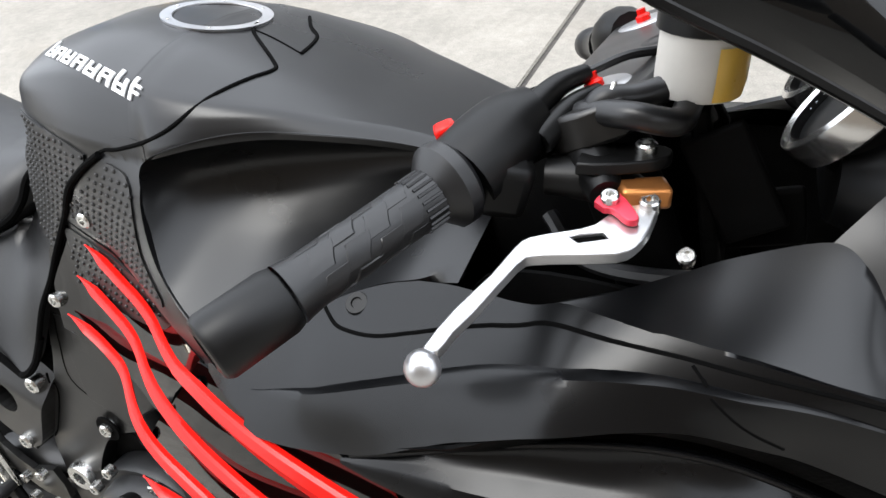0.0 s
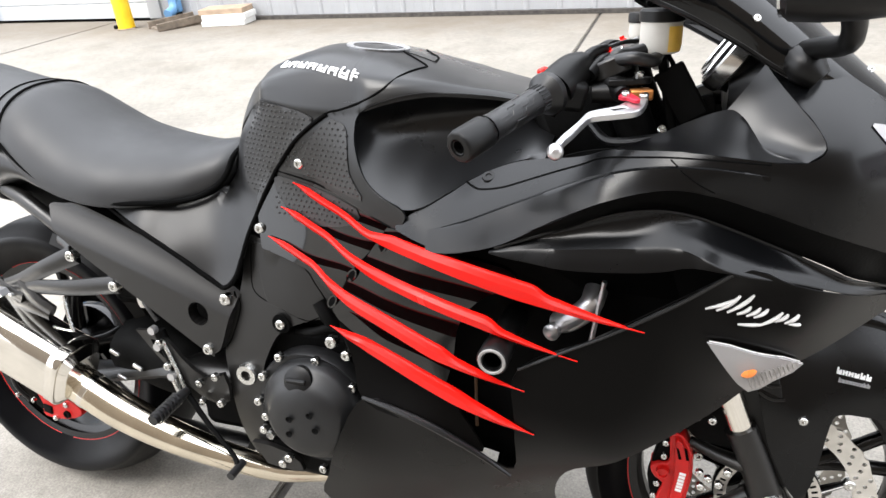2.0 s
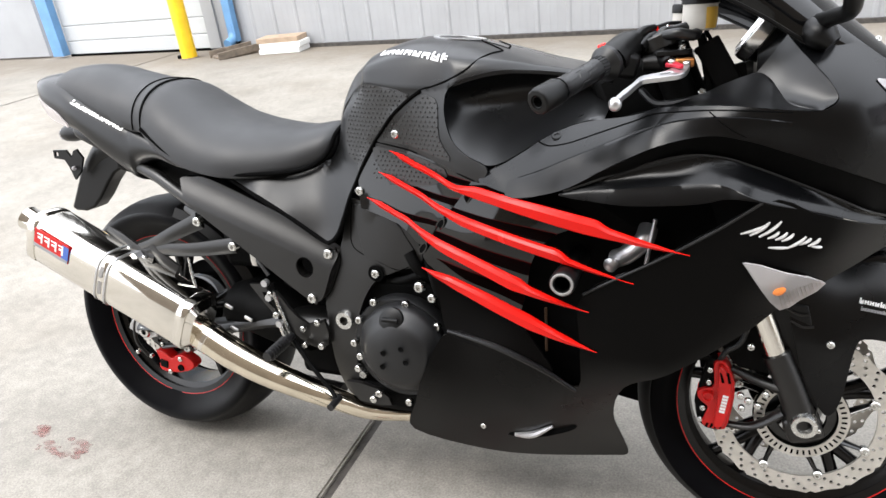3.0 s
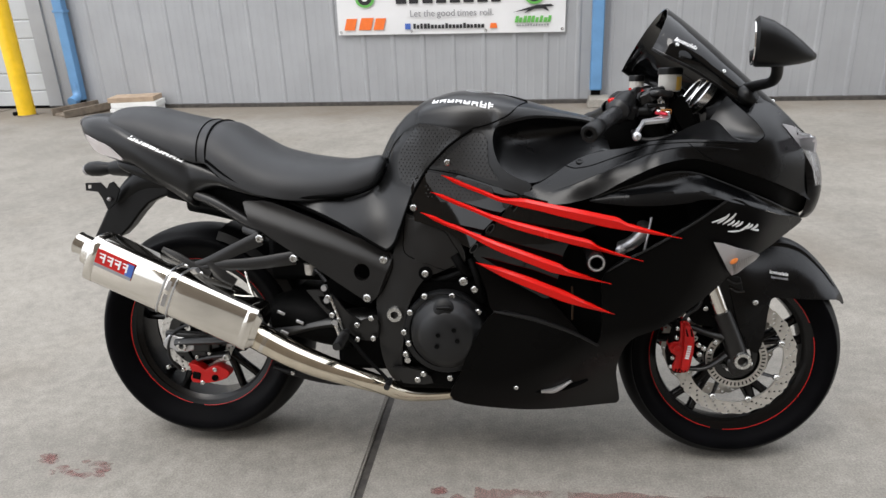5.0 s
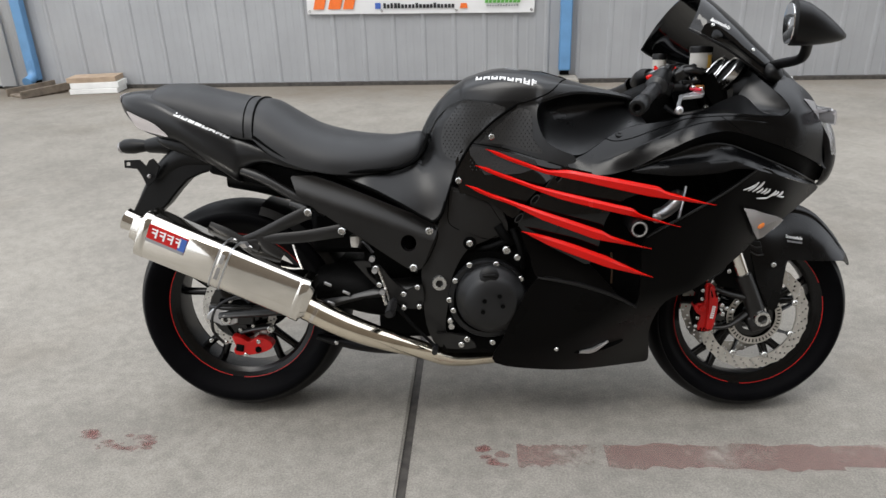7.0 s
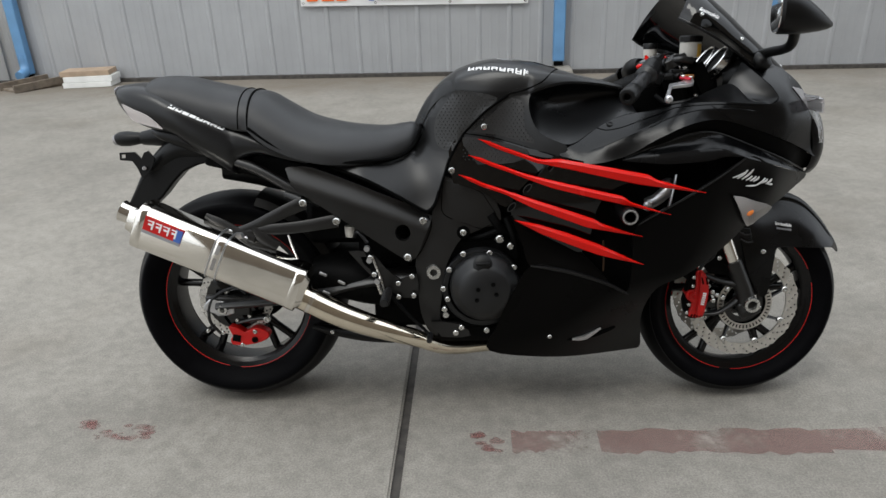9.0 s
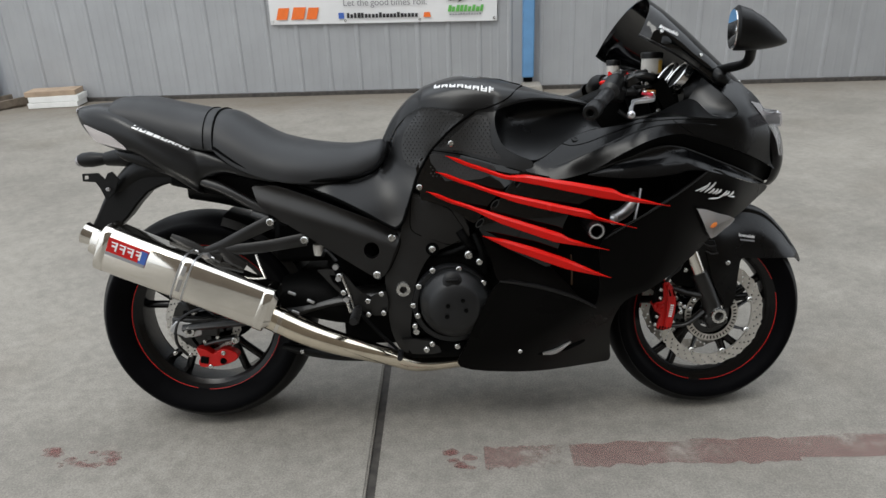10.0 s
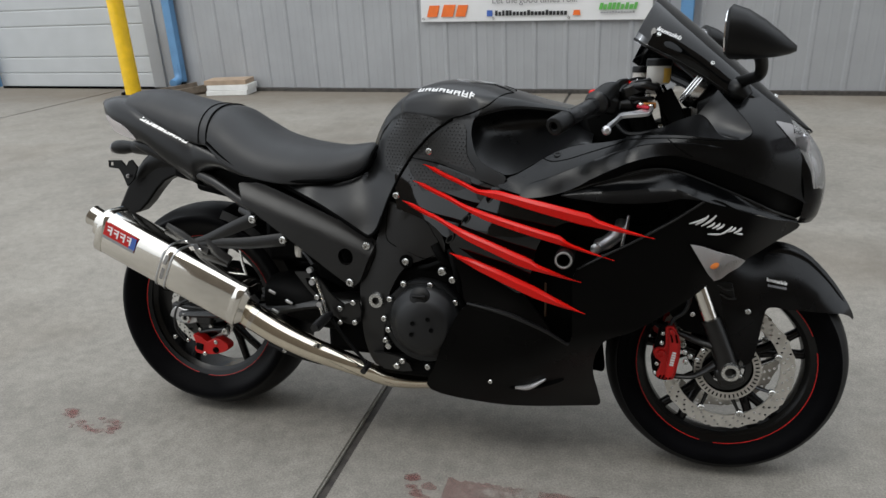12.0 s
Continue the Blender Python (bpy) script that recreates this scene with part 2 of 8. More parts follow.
def worn_paint(name, lo, hi):
    # red ground paint, worn through in flakes
    m = bpy.data.materials.new(name)
    m.use_nodes = True
    n, l = m.node_tree.nodes, m.node_tree.links
    p = n["Principled BSDF"]
    tc = n.new("ShaderNodeTexCoord")
    a, b = n.new("ShaderNodeTexNoise"), n.new("ShaderNodeTexNoise")
    a.inputs["Scale"].default_value, a.inputs["Detail"].default_value = 22, 9
    a.inputs["Roughness"].default_value = 0.72
    b.inputs["Scale"].default_value, b.inputs["Detail"].default_value = 3.5, 4
    l.new(tc.outputs["Object"], a.inputs["Vector"])
    l.new(tc.outputs["Object"], b.inputs["Vector"])
    add = n.new("ShaderNodeMath")
    add.operation = "ADD"
    l.new(a.outputs["Fac"], add.inputs[0])
    l.new(b.outputs["Fac"], add.inputs[1])
    r = n.new("ShaderNodeMapRange")
    r.inputs["From Min"].default_value, r.inputs["From Max"].default_value = lo, hi
    r.inputs["To Max"].default_value = 0.44
    l.new(add.outputs[0], r.inputs["Value"])
    p.inputs["Base Color"].default_value = (0.240, 0.120, 0.108, 1)
    p.inputs["Roughness"].default_value = 0.8
    l.new(r.outputs[0], p.inputs["Alpha"])
    return m


M_STRIPE = worn_paint("worn_red_paint", 0.95, 1.14)
M_STRIPE_FULL = worn_paint("red_ground_paint", 0.72, 0.98)


# ---- mesh helpers ----
def part(name, bm, mat, parent=None, label="", smooth=True, bevel=0.0, mirror=False, sharp=40):
    bmesh.ops.recalc_face_normals(bm, faces=bm.faces)
    me = bpy.data.meshes.new(name)
    bm.to_mesh(me)
    bm.free()
    me.materials.append(mat)
    if smooth:
        me.polygons.foreach_set("use_smooth", [True] * len(me.polygons))
        me.set_sharp_from_angle(angle=radians(sharp))
    ob = new(name, me)
    ob.parent = parent
    if label:
        tagged(ob, label)
    if bevel:
        b = ob.modifiers.new("bevel", "BEVEL")
        b.width, b.segments, b.limit_method, b.angle_limit, b.harden_normals = bevel, 2, "ANGLE", radians(40), False
    if mirror:
        o2 = new(name, me)
        o2.parent = parent
        o2.scale = (1, -1, 1)
        if label:
            tagged(o2, label)
        if bevel:
            b = o2.modifiers.new("bevel", "BEVEL")
            b.width, b.segments, b.limit_method, b.angle_limit = bevel, 2, "ANGLE", radians(40)
    return ob


def frame_along(d):
    d = Vector(d).normalized()
    up = Vector((0, 0, 1)) if abs(d.z) < 0.95 else Vector((1, 0, 0))
    s = d.cross(up).normalized()
    return d, s, s.cross(d).normalized()


def ring(bm, c, s, u, rs, ru, n):
    return [bm.verts.new(Vector(c) + s * (rs * math.cos(2 * math.pi * i / n)) + u * (ru * math.sin(2 * math.pi * i / n))) for i in range(n)]


def skin(bm, rings, closed=True, caps=True):
    for a, b in zip(rings, rings[1:]):
        n = len(a)
        for i in range(n if closed else n - 1):
            j = (i + 1) % n
            try:
                bm.faces.new((a[i], a[j], b[j], b[i]))
            except ValueError:
                pass
    if caps and closed:
        bm.faces.new(rings[0][::-1])
        bm.faces.new(rings[-1])
    return bm


def spline(pts, k=6):
    # Catmull-Rom through points of any dimension
    P = [np.array(p, float) for p in pts]
    P = [2 * P[0] - P[1]] + P + [2 * P[-1] - P[-2]]
    out = []
    for i in range(1, len(P) - 2):
        for j in range(k):
            t = j / k
            a, b, c, d = P[i - 1:i + 3]
            out.append(0.5 * (2 * b + (c - a) * t + (2 * a - 5 * b + 4 * c - d) * t * t + (3 * b - a - 3 * c + d) * t ** 3))
    out.append(P[-2])
    return [tuple(float(v) for v in p) for p in out]


def lathe(profile, origin, axis, n=48, bm=None, caps=False):
    # profile of (radius, distance along the axis)
    bm = bm or bmesh.new()
    d, s, u = frame_along(axis)
    o = Vector(origin)
    rings = [ring(bm, o + d * h, s, u, max(r, 1e-5), max(r, 1e-5), n) for r, h in profile]
    return skin(bm, rings, caps=caps)


def rod(p, q, r, r2=None, n=12, bm=None):
    d = Vector(q) - Vector(p)
    return lathe([(r, 0), (r if r2 is None else r2, d.length)], p, d, n, bm, caps=True)


def tube(pts, r, n=10, k=6, bm=None, flat=1.0, smooth=True):
    # sweep along a smooth path; r may be a number or a list, one for each point
    bm = bm or bmesh.new()
    rs = [r] * len(pts) if isinstance(r, (int, float)) else r
    path = spline([(*p, w) for p, w in zip(pts, rs)], k) if smooth else [(*p, w) for p, w in zip(pts, rs)]
    rings, side = [], None
    for i, p in enumerate(path):
        a, b = path[max(0, i - 1)], path[min(len(path) - 1, i + 1)]
        d = (Vector(b[:3]) - Vector(a[:3])).normalized()
        if side is None:
            _, side, _ = frame_along(d)
        side = (side - d * side.dot(d)).normalized()
        rings.append(ring(bm, p[:3], side, d.cross(side), p[3], p[3] * flat, n))
    return skin(bm, rings)


def block(c, size, rot=(0, 0, 0), bm=None):
    bm = bm or bmesh.new()
    bmesh.ops.create_cube(bm, size=1, matrix=pose(*c, *rot) @ Matrix.Diagonal((*size, 1)))
    return bm


def ball(c, r, bm=None, scale=(1, 1, 1), n=10):
    bm = bm or bmesh.new()
    bmesh.ops.create_uvsphere(bm, u_segments=n * 2, v_segments=n, radius=r, matrix=Matrix.Translation(c) @ Matrix.Diagonal((*scale, 1)))
    return bm


def outline_smooth(pts, k=4):
    P = list(pts)
    return [p for p in spline([P[-1]] + P + [P[0]], k)][k:-k - 1] if k > 1 else P


def flat_plate(loops, thick, m, bm=None):
    # a plate from outline loops (the first outside, the rest holes) in the local x-z plane, thickness towards +y
    bm = bm or bmesh.new()
    edges = []
    start = len(bm.verts)
    for lp in loops:
        vs = [bm.verts.new((x, 0, z)) for x, z in lp]
        edges += [bm.edges.new((vs[i], vs[(i + 1) % len(vs)])) for i in range(len(vs))]
    res = bmesh.ops.triangle_fill(bm, use_beauty=True, use_dissolve=False, edges=edges)
    faces = [g for g in res["geom"] if isinstance(g, bmesh.types.BMFace)]
    ext = bmesh.ops.extrude_face_region(bm, geom=faces)
    bmesh.ops.translate(bm, verts=[g for g in ext["geom"] if isinstance(g, bmesh.types.BMVert)], vec=(0, thick, 0))
    bm.verts.ensure_lookup_table()
    bmesh.ops.transform(bm, matrix=m, verts=bm.verts[start:])
    return bm


def thin_plate(ctrl, ease=2e-4):
    # smooth surface y(x, z) through control points; ease: how far it may pass them by
    C = np.array(ctrl, float)
    n = len(C)

    def U(r2):
        return np.where(r2 > 1e-12, r2 * np.log(np.maximum(r2, 1e-12)), 0.0)
    K = U(((C[:, None, :2] - C[None, :, :2]) ** 2).sum(-1)) + np.eye(n) * ease
    Pm = np.c_[np.ones(n), C[:, :2]]
    A = np.block([[K, Pm], [Pm.T, np.zeros((3, 3))]])
    w = np.linalg.solve(A, np.r_[C[:, 2], 0, 0, 0])

    def f(x, z):
        return float(U((x - C[:, 0]) ** 2 + (z - C[:, 1]) ** 2) @ w[:n] + w[n] + w[n + 1] * x + w[n + 2] * z)
    return f


SKINS = []     # meshes on which emblems, seams and dots are laid


def panel(name, outline, ctrl, mat, parent, thick=0.004, step=0.016, k=4, label="", mirror=True, holes=(), lay=True, bevel=0.0015, ease=2e-4, fine=False):
    # a curved body panel: outline in side view (x, z), depth by control points (x, z, y)
    f = thin_plate(ctrl, ease) if isinstance(ctrl, list) else ctrl
    lp = [outline_smooth(outline, k)] + [list(h) for h in holes]
    bm = bmesh.new()
    edges = []
    for q in lp:
        vs = [bm.verts.new((x, 0, z)) for x, z in q]
        edges += [bm.edges.new((vs[i], vs[(i + 1) % len(vs)])) for i in range(len(vs))]
    bmesh.ops.triangle_fill(bm, use_beauty=True, use_dissolve=False, edges=edges)
    xs, zs = [p[0] for p in lp[0]], [p[1] for p in lp[0]]
    for lo, hi, ax in ((min(xs), max(xs), 0), (min(zs), max(zs), 2)):
        v = lo + step * 0.5
        no = (1, 0, 0) if ax == 0 else (0, 0, 1)
        while v < hi:
            co = (v, 0, 0) if ax == 0 else (0, 0, v)
            bmesh.ops.bisect_plane(bm, geom=bm.verts[:] + bm.edges[:] + bm.faces[:], plane_co=co, plane_no=no, dist=1e-6)
            v += step
    for v in bm.verts:
        v.co.y = f(v.co.x, v.co.z)
    if lay:
        SKINS.append(BVHTree.FromBMesh(bm))
    ext = bmesh.ops.extrude_face_region(bm, geom=bm.faces[:])
    bmesh.ops.translate(bm, verts=[g for g in ext["geom"] if isinstance(g, bmesh.types.BMVert)], vec=(0, thick, 0))
    sleek = fine or (isinstance(ctrl, list) and thick < 0.013)
    ob = part(name, bm, mat, parent, label, mirror=mirror, bevel=0.0 if sleek else bevel, sharp=50)
    if sleek:
        # true normals of the smooth surface on its two faces, flat ones round the rim
        me, e = ob.data, 0.0025
        vn = []
        for v in me.vertices:
            x, y, z = v.co
            vn.append(Vector(((f(x + e, z) - f(x - e, z)) / (2 * e), -1.0, (f(x, z + e) - f(x, z - e)) / (2 * e))).normalized())
        loops = [None] * len(me.loops)
        for p in me.polygons:
            for li, vi in zip(p.loop_indices, p.vertices):
                k_ = p.normal.dot(vn[vi])
                loops[li] = vn[vi] if k_ > 0.6 else (-vn[vi] if k_ < -0.6 else p.normal.copy())
        me.normals_split_custom_set(loops)
    return ob


def on_skin(x, z, lift=0.0):
    # the outermost body skin at (x, z) on the right side
    best = None
    for t in SKINS:
        hit = t.ray_cast(Vector((x, -1, z)), Vector((0, 1, 0)))
        if hit[0] is not None and (best is None or hit[0].y < best.y):
            best = hit[0]
    return Vector((x, (best.y if best else -0.2) - lift, z))


# ---- the setting ----
def wall_pose(x, z, out=0.0):
    # a place on the metal wall: x along it, z up, out towards the bike
    return pose(0, WALL_Y, 0, 0, 0, WALL_TURN) @ pose(x, -out, z)


def ground():
    base = tagged(new("ground", None), "pale worn concrete apron with filled joints", "ground", kind="structure")
    bm = bmesh.new()
    bmesh.ops.create_grid(bm, x_segments=1, y_segments=1, size=400, matrix=Matrix.Translation((0, 0, GROUND - 0.014)))
    part("joint_bed", bm, M_JOINT, base, smooth=False)
    gap = 0.0125
    xs = [-60, -17.5, -11.5, -5.5, 0.505, 6.5, 12.5, 18.5, 60]
    ys = [-60, -13.0, -7.0, 9.0, 60]
    for i in range(len(xs) - 1):
        for j in range(len(ys) - 1):
            x0, x1, y0, y1 = xs[i] + gap, xs[i + 1] - gap, ys[j] + gap, ys[j + 1] - gap
            bm = block(((x0 + x1) / 2, (y0 + y1) / 2, GROUND - 0.05), (x1 - x0, y1 - y0, 0.1))
            bmesh.ops.bevel(bm, geom=[e for e in bm.edges if all(v.co.z > GROUND - 0.01 for v in e.verts)], offset=0.006, segments=2, affect="EDGES")
            part("slab", bm, M_CONCRETE, base, smooth=False)
    far = bmesh.new()
    bmesh.ops.create_grid(far, x_segments=1, y_segments=1, size=1500, matrix=Matrix.Translation((0, 0, GROUND - 0.02)))
    part("outer_ground", far, M_CONCRETE, base, smooth=False)
    return base


def paint_patch(name, x0, x1, y0, y1, seed, label, mat):
    rnd = random.Random(seed)
    n = 26
    top = [(x0 + (x1 - x0) * i / n, y1 + rnd.uniform(-0.012, 0.004)) for i in range(n + 1)]
    bot = [(x0 + (x1 - x0) * i / n, y0 + rnd.uniform(-0.006, 0.014)) for i in range(n + 1)]
    bm = bmesh.new()
    vs = [bm.verts.new((x, y, GROUND + 0.0015)) for x, y in top + bot[::-1]]
    bm.faces.new(vs)
    bmesh.ops.triangulate(bm, faces=bm.faces[:])
    ob = part(name, bm, mat, None, smooth=False)
    return tagged(ob, label, "ground marking", kind="structure")


def flakes(x0, x1, y0, y1, n, seed, label):
    # loose flakes of old paint, thicker towards x1
    rnd = random.Random(seed)
    bm = bmesh.new()
    for i in range(n):
        cx = x0 + (x1 - x0) * rnd.random() ** 0.75
        cy = y0 + (y1 - y0) * rnd.random()
        r = rnd.uniform(0.004, 0.017)
        m = rnd.randint(6, 9)
        z = GROUND + 0.0008 + 0.000006 * i
        ph = rnd.random() * 6.28
        vs = [bm.verts.new((cx + r * rnd.uniform(0.6, 1.5) * 1.5 * math.cos(ph + 6.283 * k / m), cy + r * rnd.uniform(0.5, 1.2) * math.sin(ph + 6.283 * k / m), z)) for k in range(m)]
        bm.faces.new(vs)
    ob = part("paint_flakes", bm, M_STRIPE_FULL, None, smooth=False)
    return tagged(ob, label, "ground marking", kind="stuff")


def siding():
    wall = tagged(new("wall_north", None), "light grey corrugated metal building wall", "wall", kind="structure")
    x0, x1, top, pitch = -4.90, 13.0, 5.2, 0.3305
    pts, x = [], x0
    while x < x1:
        for dx, o in ((0, 0), (0.026, 0.0), (0.044, 0.012), (0.070, 0.012), (0.088, 0.0), (0.170, 0.0), (0.180, 0.002), (0.192, 0.002), (0.202, 0.0), (0.248, 0.0), (0.258, 0.002), (0.270, 0.002), (0.280, 0.0)):
            pts.append((x + dx, o))
        x += pitch
    bm = bmesh.new()
    lo = [bm.verts.new(wall_pose(a, GROUND + 0.03, o).translation) for a, o in pts]
    hi = [bm.verts.new(wall_pose(a, top, o).translation) for a, o in pts]
    for i in range(len(pts) - 1):
        bm.faces.new((lo[i], lo[i + 1], hi[i + 1], hi[i]))
    part("siding", bm, M_WALL, wall, smooth=False)
    bm = bmesh.new()
    bmesh.ops.create_cube(bm, size=1, matrix=wall_pose((x0 + x1) / 2, top / 2, -0.08) @ Matrix.Diagonal((x1 - x0, 0.14, top, 1)))
    part("backing", bm, M_WALL, wall, smooth=False)
    bm = bmesh.new()
    bmesh.ops.create_cube(bm, size=1, matrix=wall_pose((x0 + x1) / 2, GROUND + 0.02, 0.02) @ Matrix.Diagonal((x1 - x0, 0.07, 0.04, 1)))
    part("base_strip", bm, M_JOINT, wall, smooth=False)
    # left of the roll-up door
    bm = bmesh.new()
    bmesh.ops.create_cube(bm, size=1, matrix=wall_pose(-10.9, top / 2, -0.06) @ Matrix.Diagonal((5.6, 0.14, top, 1)))
    part("siding_beyond_door", bm, M_WALL, wall, smooth=False)
    bm = bmesh.new()
    bmesh.ops.create_cube(bm, size=1, matrix=wall_pose(-6.5, 4.2, -0.06) @ Matrix.Diagonal((3.2, 0.14, 2.0, 1)))
    part("lintel", bm, M_WALL, wall, smooth=False)
    # unseen dark wall, added to close the yard behind the camera and darken reflections
    bm = block((10.5, -6.6, 5.5), (27.0, 0.3, 11.2))
    ob = part("wall_south", bm, M_DIRT, None, smooth=False)
    tagged(ob, "plain dark wall across the yard, added out of view to darken reflections", "wall", kind="structure")
    return wall


def rolling_door():
    door = tagged(new("door_1", None), "closed white roll-up door with horizontal slats", "door", kind="structure")
    lines = [GROUND + 0.012, 0.186]
    while lines[-1] < 3.0:
        lines += [lines[-1] + 0.210, lines[-1] + 0.620]
    for lo, hi in zip(lines, lines[1:]):
        bm = bmesh.new()
        h_ = hi - lo - 0.003
        prof = [(0.0, 0.0), (0.010, 0.004), (0.014, 0.014), (0.014, h_ - 0.014), (0.010, h_ - 0.004), (0.0, h_)]
        L = [bm.verts.new(wall_pose(-7.7, lo + h, o - 0.06).translation) for o, h in prof]
        R = [bm.verts.new(wall_pose(-4.965, lo + h, o - 0.06).translation) for o, h in prof]
        for i in range(len(prof) - 1):
            bm.faces.new((L[i], R[i], R[i + 1], L[i + 1]))
        ext = bmesh.ops.extrude_face_region(bm, geom=bm.faces[:])
        bmesh.ops.translate(bm, verts=[g for g in ext["geom"] if isinstance(g, bmesh.types.BMVert)], vec=(0, 0.02, 0))
        part("slat", bm, M_DOOR, door, smooth=False)
    part("bottom_seal", block((0, 0, 0), (2.73, 0.03, 0.035), bm=None), M_SEAM, door, "black rubber bottom seal", smooth=False).matrix_basis = wall_pose(-6.33, GROUND + 0.016, -0.052)
    part("gap_seal", block((0, 0, 0), (0.022, 0.03, 3.2)), M_SEAM, door, "black rubber edge seal", smooth=False).matrix_basis = wall_pose(-4.953, 1.6, -0.045)
    bm = bmesh.new()
    bmesh.ops.create_cube(bm, size=1, matrix=wall_pose(-4.845, 1.6, -0.012) @ Matrix.Diagonal((0.19, 0.08, 3.2, 1)))
    part("jamb", bm, M_WALL, door, "grey painted metal jamb", smooth=False, bevel=0.004)
    bm = bmesh.new()
    bmesh.ops.create_cube(bm, size=1, matrix=wall_pose(-7.80, 1.6, 0.03) @ Matrix.Diagonal((0.22, 0.12, 3.2, 1)))
    part("jamb", bm, M_BLUE, door, "blue painted metal jamb", smooth=False, bevel=0.004)
    return door


def downspout(x, z0, turned):
    ob = tagged(new("downspout", None), "blue painted metal downspout on the grey wall", "downspout", group="downspouts")
    ob.matrix_world = wall_pose(x, 0, 0.08)
    bm = block((0, 0, z0 + 2.5), (0.125, 0.09, 5.0))
    part("pipe", bm, M_BLUE, ob, bevel=0.012)
    for z in (1.1, 2.6, 4.1):
        part("strap", block((0, 0.0, z), (0.15, 0.099, 0.03)), M_BLUE, ob, bevel=0.003)
    part("drain_stub", block((0, 0, z0 - 0.018), (0.095, 0.07, 0.05)), M_SEAM, ob, "black drain stub")
    if turned:
        bm = tube([(0, 0, z0 + 0.22), (0, -0.01, z0 + 0.1), (0.0, -0.06, z0 + 0.03), (0, -0.16, z0 - 0.0)], 0.055, n=12)
        part("outlet_elbow", bm, M_BLUE, ob)
    return ob


def bollard():
    ob = tagged(new("bollard", None), "yellow painted steel bollard before the roll-up door", "bollard")
    ob.location = (-4.915, 5.83, GROUND)
    part("post", lathe([(0.0, 1.42), (0.055, 1.41), (0.086, 1.375), (0.094, 1.33), (0.094, 0.0)], (0, 0, 0), (0, 0, 1), 28), M_YELLOW, ob)
    part("collar", lathe([(0.096, 0.0), (0.115, 0.0), (0.110, 0.010), (0.096, 0.014)], (0, 0, 0), (0, 0, 1), 28), M_DIRT, ob, "dirty concrete collar")
    bm = rod((-0.09, -0.02, 0.03), (-0.15, -0.03, 0.025), 0.022)
    part("lug", bm, M_DARK, ob)
    return ob


def board_stack():
    ob = tagged(new("board_stack", None), "low stack of white boards with a tan board on top", "stack of boards")
    ob.matrix_world = pose(-3.60, 5.97, GROUND, 0, 0, 8)
    for i, (z, h, dx, m, nm) in enumerate(((0.03, 0.055, 0, M_FOAM, "white_board"), (0.092, 0.06, 0.012, M_FOAM, "white_board"), (0.152, 0.055, -0.02, M_CARD, "tan_board"))):
        part(nm, block((dx, 0.01 * i, z), (0.52, 0.30, h), (0, 0, 1.5 * i - 1)), m, ob, bevel=0.004)
    return ob


def splash_trough():
    ob = tagged(new("splash_trough", None), "weathered wooden splash trough under the downspout", "trough")
    ob.matrix_world = pose(-4.26, 5.90, GROUND, 0, 0, 56)
    part("floor_board", block((0, 0, 0.012), (0.50, 0.34, 0.024)), M_DIRT, ob, bevel=0.003)
    for y in (-0.17, 0.17):
        part("side_board", block((0, y, 0.055), (0.54, 0.03, 0.08), (0, -3, 0)), M_DIRT, ob, bevel=0.003)
    return ob


def concrete_block():
    ob = tagged(new("splash_block", None), "pale weathered concrete splash block under the downspout", "splash block")
    ob.matrix_world = wall_pose(1.66, GROUND, 0.20)
    bm = block((0, 0, 0.045), (0.24, 0.34, 0.09))
    for v in bm.verts:
        if v.co.z > 0.05:
            v.co.x *= 0.82
            v.co.y *= 0.9
    part("body", bm, M_CONCRETE, ob, bevel=0.012)
    return ob


def text_part(name, body, size, m, mat, parent, bold=0.0):
    cu = bpy.data.curves.new(name, "FONT")
    cu.body, cu.size, cu.align_x, cu.extrude, cu.offset = body, size, "CENTER", 0.0006, bold
    tmp = bpy.data.objects.new(name, cu)
    scene.collection.objects.link(tmp)
    me = bpy.data.meshes.new_from_object(tmp.evaluated_get(bpy.context.evaluated_depsgraph_get()))
    bpy.data.objects.remove(tmp)
    ob = new(name, me)
    me.materials.append(mat)
    ob.parent, ob.matrix_basis = parent, m
    return ob


def bars(xs, w, h, slant=0.15, heights=None, y=-0.004, th=0.0015, z=0.0, seed=1):
    # slanted plain bars in the local x-z plane
    bm = bmesh.new()
    rnd = random.Random(seed)
    for i, x in enumerate(xs):
        hh = h * (heights[i] if heights else rnd.choice((0.72, 0.75, 1.0)))
        ws = w * rnd.uniform(0.85, 1.1)
        flat_plate([[(x, z), (x + ws, z), (x + ws + slant * hh, z + hh), (x + slant * hh, z + hh)]], th, Matrix.Translation((0, y, 0)), bm)
    return bm


